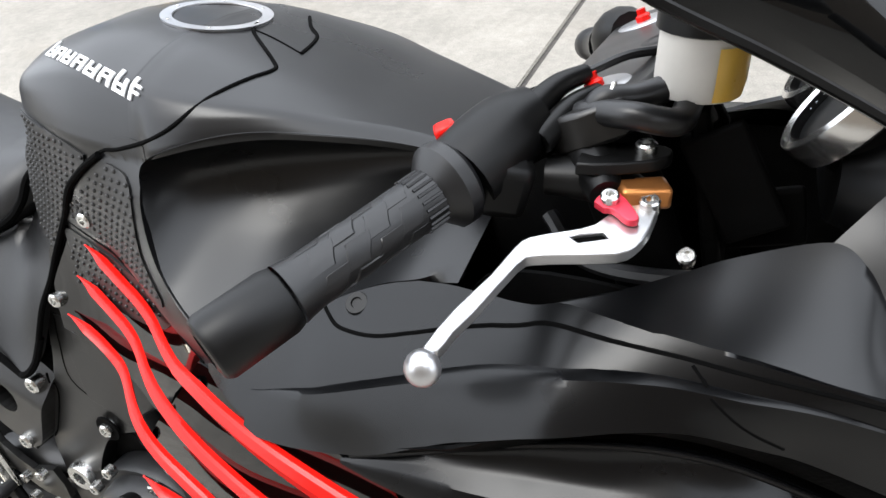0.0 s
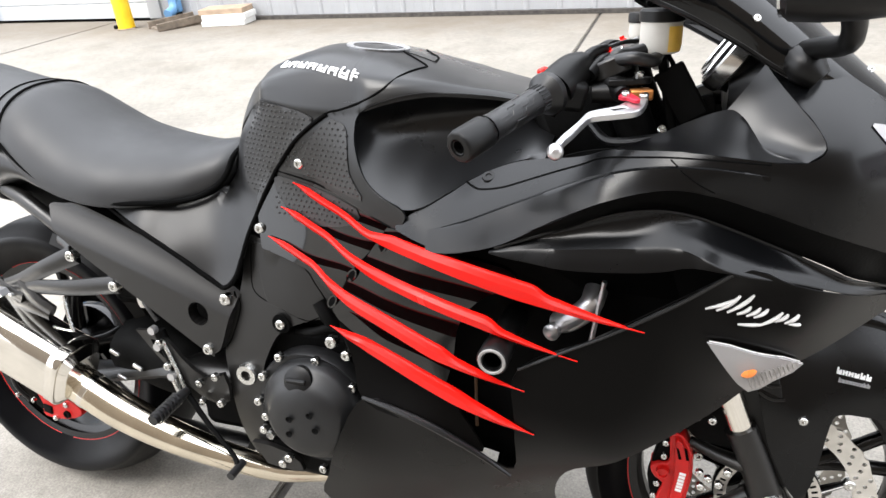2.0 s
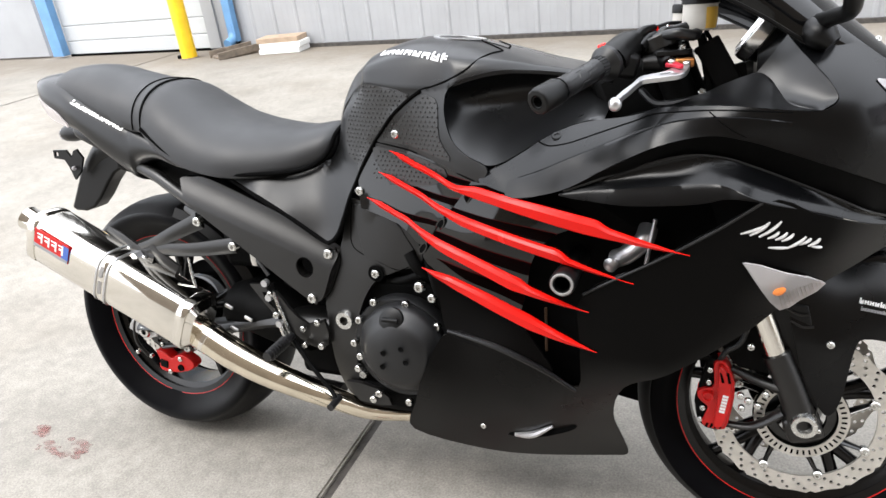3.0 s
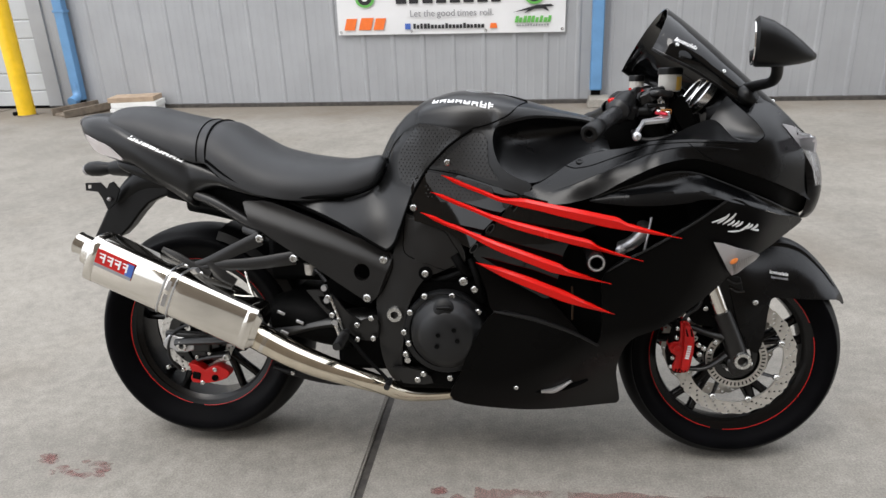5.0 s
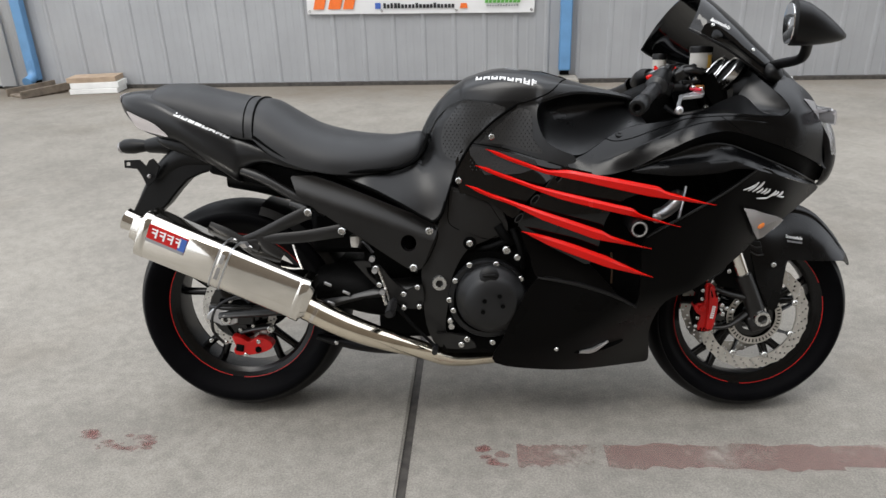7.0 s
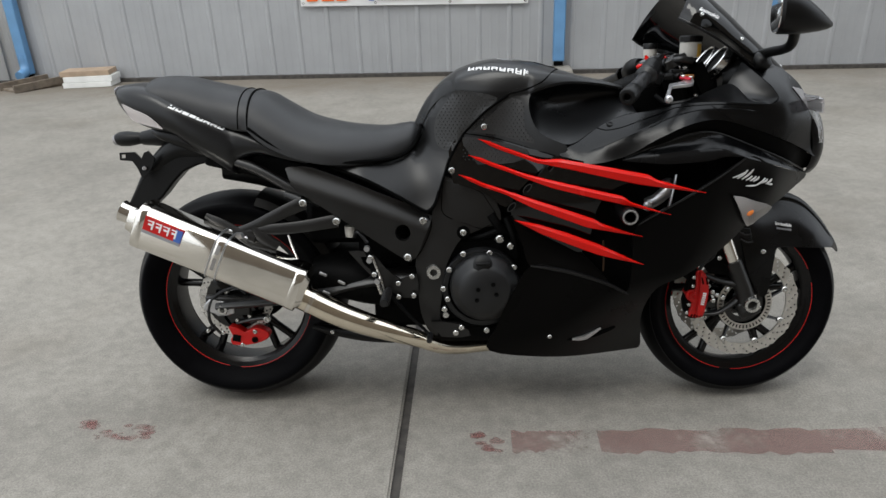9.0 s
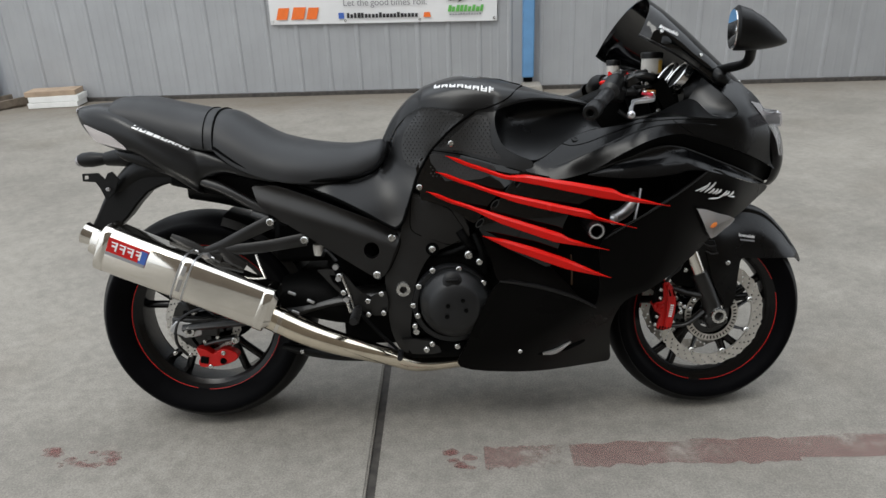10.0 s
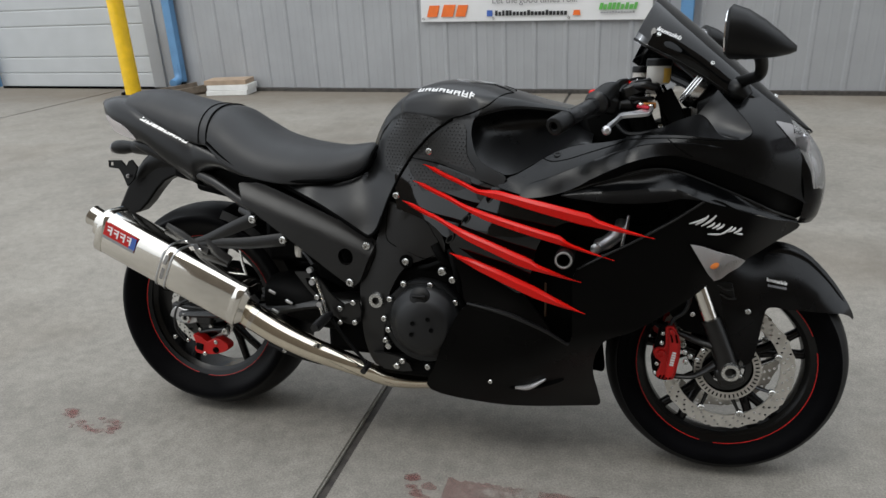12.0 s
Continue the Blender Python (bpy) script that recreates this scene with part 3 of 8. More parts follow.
def banner():
    ob = tagged(new("banner", None), "white vinyl dealer banner with dark and coloured lettering", "banner")
    ob.matrix_world = wall_pose(0.077, 0.722, 0.03) @ pose(0, 0, 0, 0, 0.75, 0)
    W, H = 2.44, 0.95
    bm = bmesh.new()
    n, k = 40, 12
    grid = [[bm.verts.new((-W / 2 + W * i / n, -0.004 + 0.006 * noise.noise((i * 0.35, j * 0.3, 0)), H * j / k)) for i in range(n + 1)] for j in range(k + 1)]
    for j in range(k):
        for i in range(n):
            bm.faces.new((grid[j][i], grid[j][i + 1], grid[j + 1][i + 1], grid[j + 1][i]))
    ext = bmesh.ops.extrude_face_region(bm, geom=bm.faces[:])
    bmesh.ops.translate(bm, verts=[g for g in ext["geom"] if isinstance(g, bmesh.types.BMVert)], vec=(0, 0.004, 0))
    part("sheet", bm, M_BANNER, ob)
    up = pose(0, -0.016, 0, 90, 0, 0)
    for word, x in (("Let", -0.384), ("the", -0.232), ("good", -0.052), ("times", 0.17), ("roll.", 0.377)):
        text_part("slogan_word", word, 0.096, pose(x + 0.03, -0.016, 0.178, 90, 0, 0), M_GREY, ob)
    # brand names as plain shapes
    def shapes(name, x0, x1, z, h, n, mat, slant=0.0, seed=1):
        st = (x1 - x0) / n
        for i in range(n):
            part(name, bars([x0 + st * i], st * 0.78, h, slant, y=-0.016, z=z, seed=seed + 7 * i), mat, ob, smooth=False)
    shapes("brand_shape", -0.56, 0.60, 0.31, 0.19, 8, M_INK, 0.0, 3)
    shapes("brand_shape", -1.15, -0.66, 0.05, 0.165, 3, M_ORG, 0.3, 4)
    shapes("address_bar", -0.38, 0.39, 0.055, 0.052, 20, M_INK, 0.0, 5)
    shapes("brand_shape", 0.70, 1.08, 0.10, 0.065, 9, M_GREEN, 0.2, 6)
    shapes("small_print_bar", 0.72, 1.06, 0.065, 0.02, 12, M_GREY, 0.0, 7)
    part("square_mark", flat_plate([[(-0.47, 0.05), (-0.41, 0.05), (-0.41, 0.11), (-0.47, 0.11)]], 0.002, Matrix.Translation((0, -0.016, 0))), M_BLUEINK, ob, smooth=False)
    part("square_mark", flat_plate([[(0.44, 0.05), (0.52, 0.05), (0.51, 0.1), (0.45, 0.1)]], 0.002, Matrix.Translation((0, -0.016, 0))), M_ORG, ob, smooth=False)
    leap = [(0.68, 0.20), (0.80, 0.235), (0.93, 0.27), (1.07, 0.275), (1.10, 0.255), (1.02, 0.25), (1.06, 0.20), (0.99, 0.235), (0.90, 0.23), (0.80, 0.19), (0.84, 0.225)]
    part("leaping_shape", flat_plate([leap], 0.002, Matrix.Translation((0, -0.016, 0))), M_INK, ob, smooth=False)
    for cx in (-0.90, 0.90):
        for r, m_, yy in ((0.092, M_GREEN, -0.016), (0.066, M_INK, -0.018), (0.03, M_BANNER, -0.02)):
            lp = [(cx + r * 1.15 * math.cos(a * math.pi / 16), 0.37 + r * math.sin(a * math.pi / 16)) for a in range(32)]
            part("round_badge", flat_plate([lp], 0.002, Matrix.Translation((0, yy, 0))), m_, ob, smooth=False)
    for cx in (-0.90, 0.90):
        for sg in (-1, 1):
            for i in range(3):
                for j in range(2):
                    u, v = cx + sg * (0.095 + 0.024 * i), 0.375 + 0.028 * j + 0.012 * i
                    part("flag_check", flat_plate([[(u, v), (u + 0.014, v), (u + 0.014, v + 0.018), (u, v + 0.018)]], 0.002, Matrix.Translation((0, -0.016, 0))), M_INK, ob, smooth=False)
    for x in (-1.19, -0.4, 0.4, 1.19):
        for z in (0.03, H - 0.03):
            part("eyelet", lathe([(0.006, 0), (0.014, 0), (0.014, 0.003)], (x, -0.012, z), (0, -1, 0), 14), M_BOLT, ob)
    return ob


ground()
flakes(0.695, 0.775, -0.238, -0.146, 13, 9, "loose red flakes before the end of the painted line")
paint_patch("ground_stripe", 0.81, 1.05, -0.232, -0.138, 6, "flaking end of the red painted line on the concrete", M_STRIPE)
paint_patch("ground_stripe", 1.05, 1.66, -0.236, -0.131, 4, "worn red painted line on the concrete", M_STRIPE_FULL)
paint_patch("ground_stripe", 1.66, 6.4, -0.226, -0.129, 8, "faded far length of the red painted line", M_STRIPE)
flakes(-0.475, -0.41, -0.128, -0.092, 10, 5, "flaked patch of old red ground paint")
flakes(-0.40, -0.235, -0.172, -0.108, 20, 7, "thin scatter of old red paint flakes")
siding()
rolling_door()
downspout(1.627, 0.115, False)
downspout(-4.455, 0.085, True)
bollard()
splash_trough()
board_stack()
banner()
concrete_block()


# ---- the motorcycle: x forward, right side at -y, leaning on its side stand ----
LEAN_OVER, CONTACT_Y = 7.5, 0.083
bike = tagged(new("motorcycle", None), "satin black sport motorcycle with red slashes on its side stand", "motorcycle")
bike.matrix_world = pose(0, CONTACT_Y, 0, -LEAN_OVER, 0, 0)


def superloft(stations, n=28, power=2.6, domed=False):
    # stations: x, top, bottom, half width; domed: widest at its flat underside
    S = spline(stations, 4)
    bm = bmesh.new()
    rings = []
    for x, t, b, w in S:
        c, h = (t + b) / 2, (t - b) / 2
        rg = []
        for i in range(n):
            a = 2 * math.pi * i / n
            ca, sa = math.cos(a), math.sin(a)
            e = 2 / power
            z = c + h * math.copysign(abs(sa) ** e, sa)
            if domed:
                z = b + 2 * h * abs(sa) ** e if sa > 0 else b - 0.012 * abs(sa)
            rg.append(bm.verts.new((x, w * math.copysign(abs(ca) ** e, ca), z)))
        rings.append(rg)
    return skin(bm, rings)


# tank crown: x, top, shoulder (y, z)
CROWN = [(0.552, 0.796, 0.012, 0.785), (0.575, 0.840, 0.030, 0.825), (0.600, 0.875, 0.045, 0.862), (0.632, 0.908, 0.062, 0.895), (0.660, 0.927, 0.089, 0.903), (0.684, 0.941, 0.111, 0.910), (0.760, 0.961, 0.126, 0.922),
         (0.836, 0.957, 0.134, 0.924), (0.848, 0.956, 0.136, 0.923), (0.858, 0.954, 0.139, 0.921), (0.880, 0.950, 0.143, 0.917), (0.920, 0.939, 0.137, 0.916),
         (0.965, 0.925, 0.120, 0.914), (1.010, 0.911, 0.101, 0.906), (1.060, 0.899, 0.081, 0.897), (1.100, 0.888, 0.070, 0.887), (1.135, 0.877, 0.062, 0.876)]
# tank side at the same stations: edge, waist and lip, each (y, z)
FLANK = [(0.020, 0.765, 0.028, 0.745, 0.040, 0.690), (0.046, 0.790, 0.056, 0.765, 0.066, 0.690), (0.064, 0.835, 0.080, 0.805, 0.098, 0.690), (0.075, 0.866, 0.094, 0.825, 0.114, 0.690), (0.096, 0.878, 0.107, 0.828, 0.121, 0.690), (0.117, 0.886, 0.1175, 0.832, 0.123, 0.700),
         (0.142, 0.880, 0.139, 0.835, 0.138, 0.700), (0.150, 0.876, 0.149, 0.830, 0.150, 0.712), (0.151, 0.876, 0.141, 0.835, 0.150, 0.720), (0.152, 0.877, 0.020, 0.862, 0.040, 0.727)]
# forward of that the skin turns in under the rim, behind the knee recess
FLANK += [(ye, ze, 0.012, ze - 0.014, 0.03, 0.72) for ye, ze in ((0.157, 0.885), (0.148, 0.8955), (0.130, 0.9005), (0.112, 0.8975), (0.092, 0.8905), (0.081, 0.882), (0.073, 0.872))]


def tank_mesh():
    bm = bmesh.new()
    rings = []
    for x, t, yc, zc, ye, ze, yw, zw, yl, zl in spline([a + b for a, b in zip(CROWN, FLANK)], 6):
        crown = spline([(0.0, t), (yc * 0.55, t - 0.16 * (t - zc)), (yc * 0.9, zc + 0.35 * (t - zc)), (yc, zc), (yc + 0.6 * (ye - yc), zc + 0.5 * (ze - zc)), (ye, ze)], 4)
        hollow = spline([(ye - 0.001, ze - 0.005), (yw + 0.3 * (ye - yw), zw + 0.35 * (ze - zw)), (yw, zw - 0.012), (yw + 0.42 * (yl - yw), zw + 0.52 * (zl - zw)), (yl, zl), (yl - 0.006, zl - 0.05)], 4)
        half = crown + hollow
        row = [(-y, z) for y, z in half[::-1]] + [(y, z) for y, z in half[1:]]
        rings.append([bm.verts.new((x, y, z)) for y, z in row])
    skin(bm, rings, closed=False)
    bm.faces.new(rings[0])
    bm.faces.new(rings[-1][::-1])
    return bm


tb = tank_mesh()
SKINS.append(BVHTree.FromBMesh(tb))
tank = part("fuel_tank", tb, M_SATIN, bike, "satin black fuel tank with hollowed knee recesses")

# flank between the long tank gap and the rim of the knee recess
FLANK_Y = thin_plate([(0.690, 0.776, -0.121), (0.745, 0.832, -0.141), (0.80, 0.870, -0.1475), (0.84, 0.889, -0.144), (0.866, 0.886, -0.150), (0.746, 0.792, -0.137), (0.861, 0.86, -0.160), (0.8595, 0.838, -0.168), (0.867, 0.81, -0.177), (0.878, 0.79, -0.184), (0.893, 0.775, -0.191), (0.918, 0.762, -0.202), (0.949, 0.745, -0.214), (0.928, 0.721, -0.206), (0.86, 0.741, -0.180), (0.776, 0.763, -0.143), (0.80, 0.82, -0.152)])


def flank_depth(x, z):
    hit = SKINS[0].ray_cast(Vector((x, -1, z)), Vector((0, 1, 0)))[0]
    return min(FLANK_Y(x, z), hit.y - 0.0006 if hit else 0.0)


flank = panel("tank_flank", [(0.690, 0.776), (0.745, 0.832), (0.80, 0.870), (0.835, 0.889), (0.866, 0.886), (0.8605, 0.862), (0.8595, 0.840), (0.8665, 0.812), (0.8775, 0.790), (0.893, 0.775), (0.918, 0.762), (0.948, 0.750), (0.950, 0.736), (0.928, 0.721), (0.86, 0.741), (0.776, 0.763)],
    flank_depth, M_SATIN, tank, thick=0.006, step=0.008, k=3, label="satin black tank flank with pads", fine=True)
# knee recess: rim above, cowl joint below, hollow between them
def eased(pts):
    P_ = spline(pts, 12)
    xs_, vs_ = [p[0] for p in P_], [p[1] for p in P_]
    return lambda x: float(np.interp(x, xs_, vs_))


RIM_Z = eased([(0.8585, 0.850), (0.862, 0.866), (0.871, 0.878), (0.895, 0.8895), (0.93, 0.899), (0.965, 0.902), (1.01, 0.8985), (1.06, 0.891), (1.10, 0.882), (1.14, 0.871)])
RIM_Y = eased([(0.8585, -0.162), (0.875, -0.160), (0.895, -0.157), (0.93, -0.145), (0.965, -0.130), (1.01, -0.112), (1.06, -0.092), (1.10, -0.081), (1.14, -0.073)])
FOOT_Z = eased([(0.8585, 0.838), (0.8655, 0.811), (0.8765, 0.789), (0.892, 0.774), (0.917, 0.761), (0.948, 0.751), (0.975, 0.755), (1.01, 0.7735), (1.049, 0.795), (1.09, 0.813), (1.14, 0.824)])
FOOT_Y = eased([(0.8585, -0.167), (0.8765, -0.183), (0.892, -0.191), (0.917, -0.202), (0.948, -0.208), (0.975, -0.202), (1.01, -0.182), (1.049, -0.168), (1.09, -0.162), (1.14, -0.160)])
HOLLOW = eased([(0.8585, 0.0), (0.866, 0.016), (0.88, 0.034), (0.905, 0.050), (0.93, 0.058), (0.965, 0.060), (1.01, 0.054), (1.06, 0.046), (1.10, 0.040), (1.14, 0.036)])


def recess_mesh():
    # closed shell: rows run from the rim down to the cowl joint and tuck in behind it
    bm = bmesh.new()
    cols = []
    for i in range(61):
        x = 0.8585 + 0.2785 * (i / 60) ** 1.35
        zr, zf, yr, yf, h = RIM_Z(x), FOOT_Z(x), RIM_Y(x), FOOT_Y(x), HOLLOW(x)
        col = [(x, yr + 0.012, zr + 0.003)]
        for j in range(25):
            t = j / 24
            col.append((x, yr + (yf - yr) * t + 1.35 * h * math.sin(math.pi * t ** 0.76), zr + (zf - zr) * t))
        if x > 1.10:
            col = [(a, y + 0.030 * ((x - 1.10) / 0.037) ** 2, z) for a, y, z in col]
        col.append((x, yf + 0.006, zf - 0.006))
        col.append((x, yf + 0.018, zf - 0.008))
        cols.append(col)
    cols.insert(0, [(x - 0.004, y + 0.006, z) for x, y, z in cols[0]])
    cols.insert(0, [(x - 0.001, y + 0.012, z) for x, y, z in cols[0]])
    for c in cols:
        c += [(x, y + 0.006, z) for x, y, z in c[::-1]]
    skin(bm, [[bm.verts.new(p) for p in c] for c in cols])
    bmesh.ops.recalc_face_normals(bm, faces=bm.faces[:])
    return bm


rb = recess_mesh()
SKINS.append(BVHTree.FromBMesh(rb))
recess = part("knee_recess", rb, M_SATIN, tank, "satin black hollowed knee recess", mirror=True, sharp=70)

rear_seat = part("passenger_seat", superloft([(-0.172, 0.922, 0.893, 0.085), (-0.155, 0.938, 0.886, 0.105), (-0.08, 0.938, 0.857, 0.118), (0.0, 0.919, 0.828, 0.128), (0.07, 0.904, 0.803, 0.134), (0.100, 0.899, 0.798, 0.137), (0.124, 0.896, 0.796, 0.138)], n=44, power=2.25, domed=True), M_VINYL, bike, "matt black vinyl passenger seat")
seat = part("rider_seat", superloft([(0.112, 0.897, 0.800, 0.138), (0.15, 0.890, 0.768, 0.150), (0.20, 0.860, 0.740, 0.160), (0.26, 0.826, 0.719, 0.166), (0.33, 0.805, 0.706, 0.166), (0.40, 0.794, 0.702, 0.150), (0.47, 0.789, 0.708, 0.124), (0.52, 0.795, 0.718, 0.098), (0.548, 0.797, 0.734, 0.080), (0.566, 0.788, 0.756, 0.055)], n=44, power=2.25, domed=True), M_VINYL, bike, "matt black vinyl rider seat with a raised rear")
tail = part("tail_cowl", superloft([(-0.272, 0.912, 0.892, 0.040), (-0.258, 0.918, 0.866, 0.072), (-0.232, 0.923, 0.832, 0.094), (-0.195, 0.924, 0.806, 0.110), (-0.14, 0.912, 0.788, 0.124), (-0.09, 0.888, 0.774, 0.134), (-0.03, 0.866, 0.726, 0.137), (0.03, 0.842, 0.684, 0.138), (0.062, 0.826, 0.668, 0.138), (0.082, 0.815, 0.700, 0.138), (0.14, 0.784, 0.722, 0.142), (0.2, 0.752, 0.711, 0.146), (0.27, 0.720, 0.702, 0.148)], power=3.2), M_SATIN, bike, "satin black tail cowl")

# body panels
COWL_REAR = [(0.936, 0.722, -0.210), (0.950, 0.738, -0.214), (0.972, 0.753, -0.200), (1.010, 0.773, -0.178), (1.049, 0.795, -0.166), (1.090, 0.812, -0.162), (1.130, 0.820, -0.164), (1.170, 0.8255, -0.172),
             (0.972, 0.735, -0.218), (1.010, 0.752, -0.207), (1.010, 0.728, -0.231), (1.049, 0.775, -0.198), (1.049, 0.750, -0.226), (1.049, 0.722, -0.242), (1.090, 0.795, -0.190), (1.090, 0.772, -0.219),
             (1.090, 0.745, -0.239), (1.130, 0.803, -0.196), (1.130, 0.783, -0.222), (1.130, 0.757, -0.243), (1.174, 0.812, -0.202), (1.174, 0.798, -0.225), (1.174, 0.778, -0.244), (1.085, 0.722, -0.248),
             (1.172, 0.765, -0.250)]
COWL_FRONT = [(1.225, 0.8415, -0.188), (1.230, 0.828, -0.214), (1.230, 0.815, -0.233), (1.230, 0.800, -0.247), (1.330, 0.825, -0.226), (1.304, 0.806, -0.232), (1.330, 0.848, -0.210), (1.420, 0.880, -0.198),
             (1.3566, 0.796, -0.219), (1.410, 0.7785, -0.212), (1.4855, 0.751, -0.203), (1.568, 0.714, -0.150), (1.490, 0.930, -0.100), (1.415, 0.930, -0.125), (1.551, 0.875, -0.118), (1.600, 0.700, -0.134),
             (1.565, 0.800, -0.150), (1.460, 0.860, -0.195), (1.500, 0.860, -0.180)]
COWL = thin_plate(COWL_REAR + COWL_FRONT, 1.2e-3)
CREASE_Z = eased([(0.985, 0.728), (1.003, 0.7324), (1.042, 0.746), (1.093, 0.768), (1.139, 0.787), (1.181, 0.804), (1.232, 0.821), (1.276, 0.829), (1.317, 0.831), (1.36, 0.829), (1.42, 0.820)])
upper = panel("upper_cowl", [(0.936, 0.722), (0.950, 0.738), (0.972, 0.753), (1.010, 0.773), (1.049, 0.795), (1.09, 0.812), (1.13, 0.820), (1.17, 0.8255), (1.20, 0.833), (1.225, 0.8415), (1.27, 0.845), (1.33, 0.846), (1.40, 0.840), (1.446, 0.838), (1.467, 0.852), (1.452, 0.880), (1.425, 0.908), (1.410, 0.930), (1.46, 0.93), (1.50, 0.92), (1.551, 0.875), (1.565, 0.83), (1.590, 0.76), (1.602, 0.698), (1.568, 0.714), (1.4855, 0.751), (1.41, 0.7785), (1.3566, 0.797), (1.304, 0.807), (1.238, 0.797), (1.172, 0.768), (1.085, 0.722), (1.0, 0.705)],
    COWL, M_COWL, bike, label="satin black upper fairing cowl", step=0.012, fine=True)
# lower face of the cowl, folded out along a crisp line between the hatch and the channel
EDGE_Z = eased([(0.985, 0.711), (1.0, 0.7055), (1.085, 0.7225), (1.172, 0.768), (1.238, 0.797), (1.304, 0.807), (1.3566, 0.797), (1.43, 0.772)])
bm = bmesh.new()
rings = []
for i in range(81):
    x = 0.990 + 0.420 * i / 80
    zt, zb = CREASE_Z(x), EDGE_Z(x)
    h_ = 0.0075 * min(1.0, i / 16) * min(1.0, (80 - i) / 26)
    rg = [(x, COWL(x, zt) + 0.004, zt + 0.001), (x, COWL(x, zt) - 0.3 * h_, zt + 0.0012)]
    for k in range(9):
        v_ = k / 8
        z = zt + (zb - 0.001 - zt) * v_
        rg.append((x, COWL(x, z) - 0.0006 - h_ * (1 - v_) ** 1.4, z))
    rg.append((x, COWL(x, zb) + 0.004, zb))
    rings.append([bm.verts.new(p) for p in rg])
skin(bm, rings)
SKINS.append(BVHTree.FromBMesh(bm))
part("cowl_fold", bm, M_COWL, upper, "folded lower face of the cowl", mirror=True, sharp=35)
# near-black material puts the shade of the recess into the channel
panel("cowl_channel", [(1.082, 0.720), (1.172, 0.766), (1.238, 0.795), (1.304, 0.805), (1.358, 0.795), (1.41, 0.777), (1.4855, 0.7495), (1.568, 0.712), (1.602, 0.692), (1.588, 0.6567), (1.5226, 0.686), (1.4905, 0.703), (1.4124, 0.736), (1.334, 0.766), (1.289, 0.774), (1.249, 0.772), (1.169, 0.748)],
    [(1.082, 0.717, -0.245), (1.172, 0.757, -0.250), (1.238, 0.793, -0.236), (1.304, 0.805, -0.222), (1.358, 0.795, -0.210), (1.41, 0.777, -0.203), (1.4855, 0.7495, -0.195), (1.568, 0.712, -0.138), (1.60, 0.692, -0.122), (1.588, 0.6567, -0.099), (1.5226, 0.686, -0.166), (1.4905, 0.703, -0.176), (1.4124, 0.736, -0.184), (1.334, 0.766, -0.198), (1.289, 0.774, -0.208), (1.169, 0.748, -0.241)],
    M_DARK, bike, label="recessed channel under the cowl edge, shade in its colour")
# lower cowl flank: a lip, a dark wall under it, a narrow shelf and an upright lower face
LIP_Y = eased([(1.082, -0.248), (1.1287, -0.244), (1.1723, -0.239), (1.2124, -0.232), (1.2511, -0.228), (1.2884, -0.221), (1.334, -0.210), (1.4124, -0.195), (1.4905, -0.188), (1.5226, -0.176), (1.592, -0.104)])
LIP_Z = eased([(1.082, 0.7175), (1.1287, 0.734), (1.1723, 0.750), (1.2124, 0.7615), (1.2511, 0.7725), (1.2884, 0.7755), (1.334, 0.767), (1.4124, 0.736), (1.4905, 0.703), (1.5226, 0.687), (1.592, 0.655)])
FOLD_Y = eased([(1.082, -0.249), (1.1323, -0.2460), (1.1748, -0.2420), (1.2164, -0.2380), (1.2570, -0.2340), (1.2967, -0.2300), (1.3207, -0.2320), (1.3759, -0.2450), (1.4522, -0.2100), (1.5239, -0.1730), (1.592, -0.1075)])
FOLD_Z = eased([(1.082, 0.7165), (1.1323, 0.7289), (1.1748, 0.7356), (1.2164, 0.7414), (1.2570, 0.7462), (1.2967, 0.7533), (1.3207, 0.7492), (1.3759, 0.7308), (1.4522, 0.7034), (1.5239, 0.6752), (1.592, 0.652)])
BROW_Y = eased([(1.082, -0.251), (1.1336, -0.2520), (1.1774, -0.2540), (1.2191, -0.2530), (1.2596, -0.2510), (1.3069, -0.2480), (1.3304, -0.2500), (1.3770, -0.2580), (1.4526, -0.2170), (1.5241, -0.1760), (1.592, -0.11)])
BROW_Z = eased([(1.082, 0.7155), (1.1336, 0.7227), (1.1774, 0.7277), (1.2191, 0.7318), (1.2596, 0.7347), (1.3069, 0.7366), (1.3304, 0.7352), (1.3770, 0.7175), (1.4526, 0.6947), (1.5241, 0.6702), (1.592, 0.648)])
FOOT_DROP = eased([(1.082, 0.002), (1.12, 0.012), (1.20, 0.026), (1.30, 0.026), (1.36, 0.006), (1.40, 0.002), (1.592, 0.002)])
bm = bmesh.new()
rings = []
for i in range(121):
    x = 1.083 + 0.508 * i / 120
    ly, lz, fy, fz, by, bz, dr = LIP_Y(x), LIP_Z(x), FOLD_Y(x), FOLD_Z(x), BROW_Y(x), BROW_Z(x), FOOT_DROP(x)
    rg = [(ly + 0.005, lz)] + [(ly + (fy - ly) * v + 0.004 * math.sin(math.pi * v), lz + (fz - lz) * v) for v in (0.0, 0.2, 0.4, 0.6, 0.8)]
    rg += [(fy + (by - fy) * v, fz + (bz - fz) * v) for v in (0.0, 0.2, 0.5, 0.8, 1.0)]
    rg += [(by - 0.10 * dr, bz - 0.25 * dr), (by - 0.28 * dr, bz - 0.6 * dr), (by - 0.35 * dr, bz - dr), (by + 0.012, bz - dr)]
    rings.append([bm.verts.new((x, y, z)) for y, z in rg])
skin(bm, rings)
SKINS.append(BVHTree.FromBMesh(bm))
part("cowl_flank", bm, M_COWL, bike, "satin black lower cowl flank", mirror=True, sharp=32)
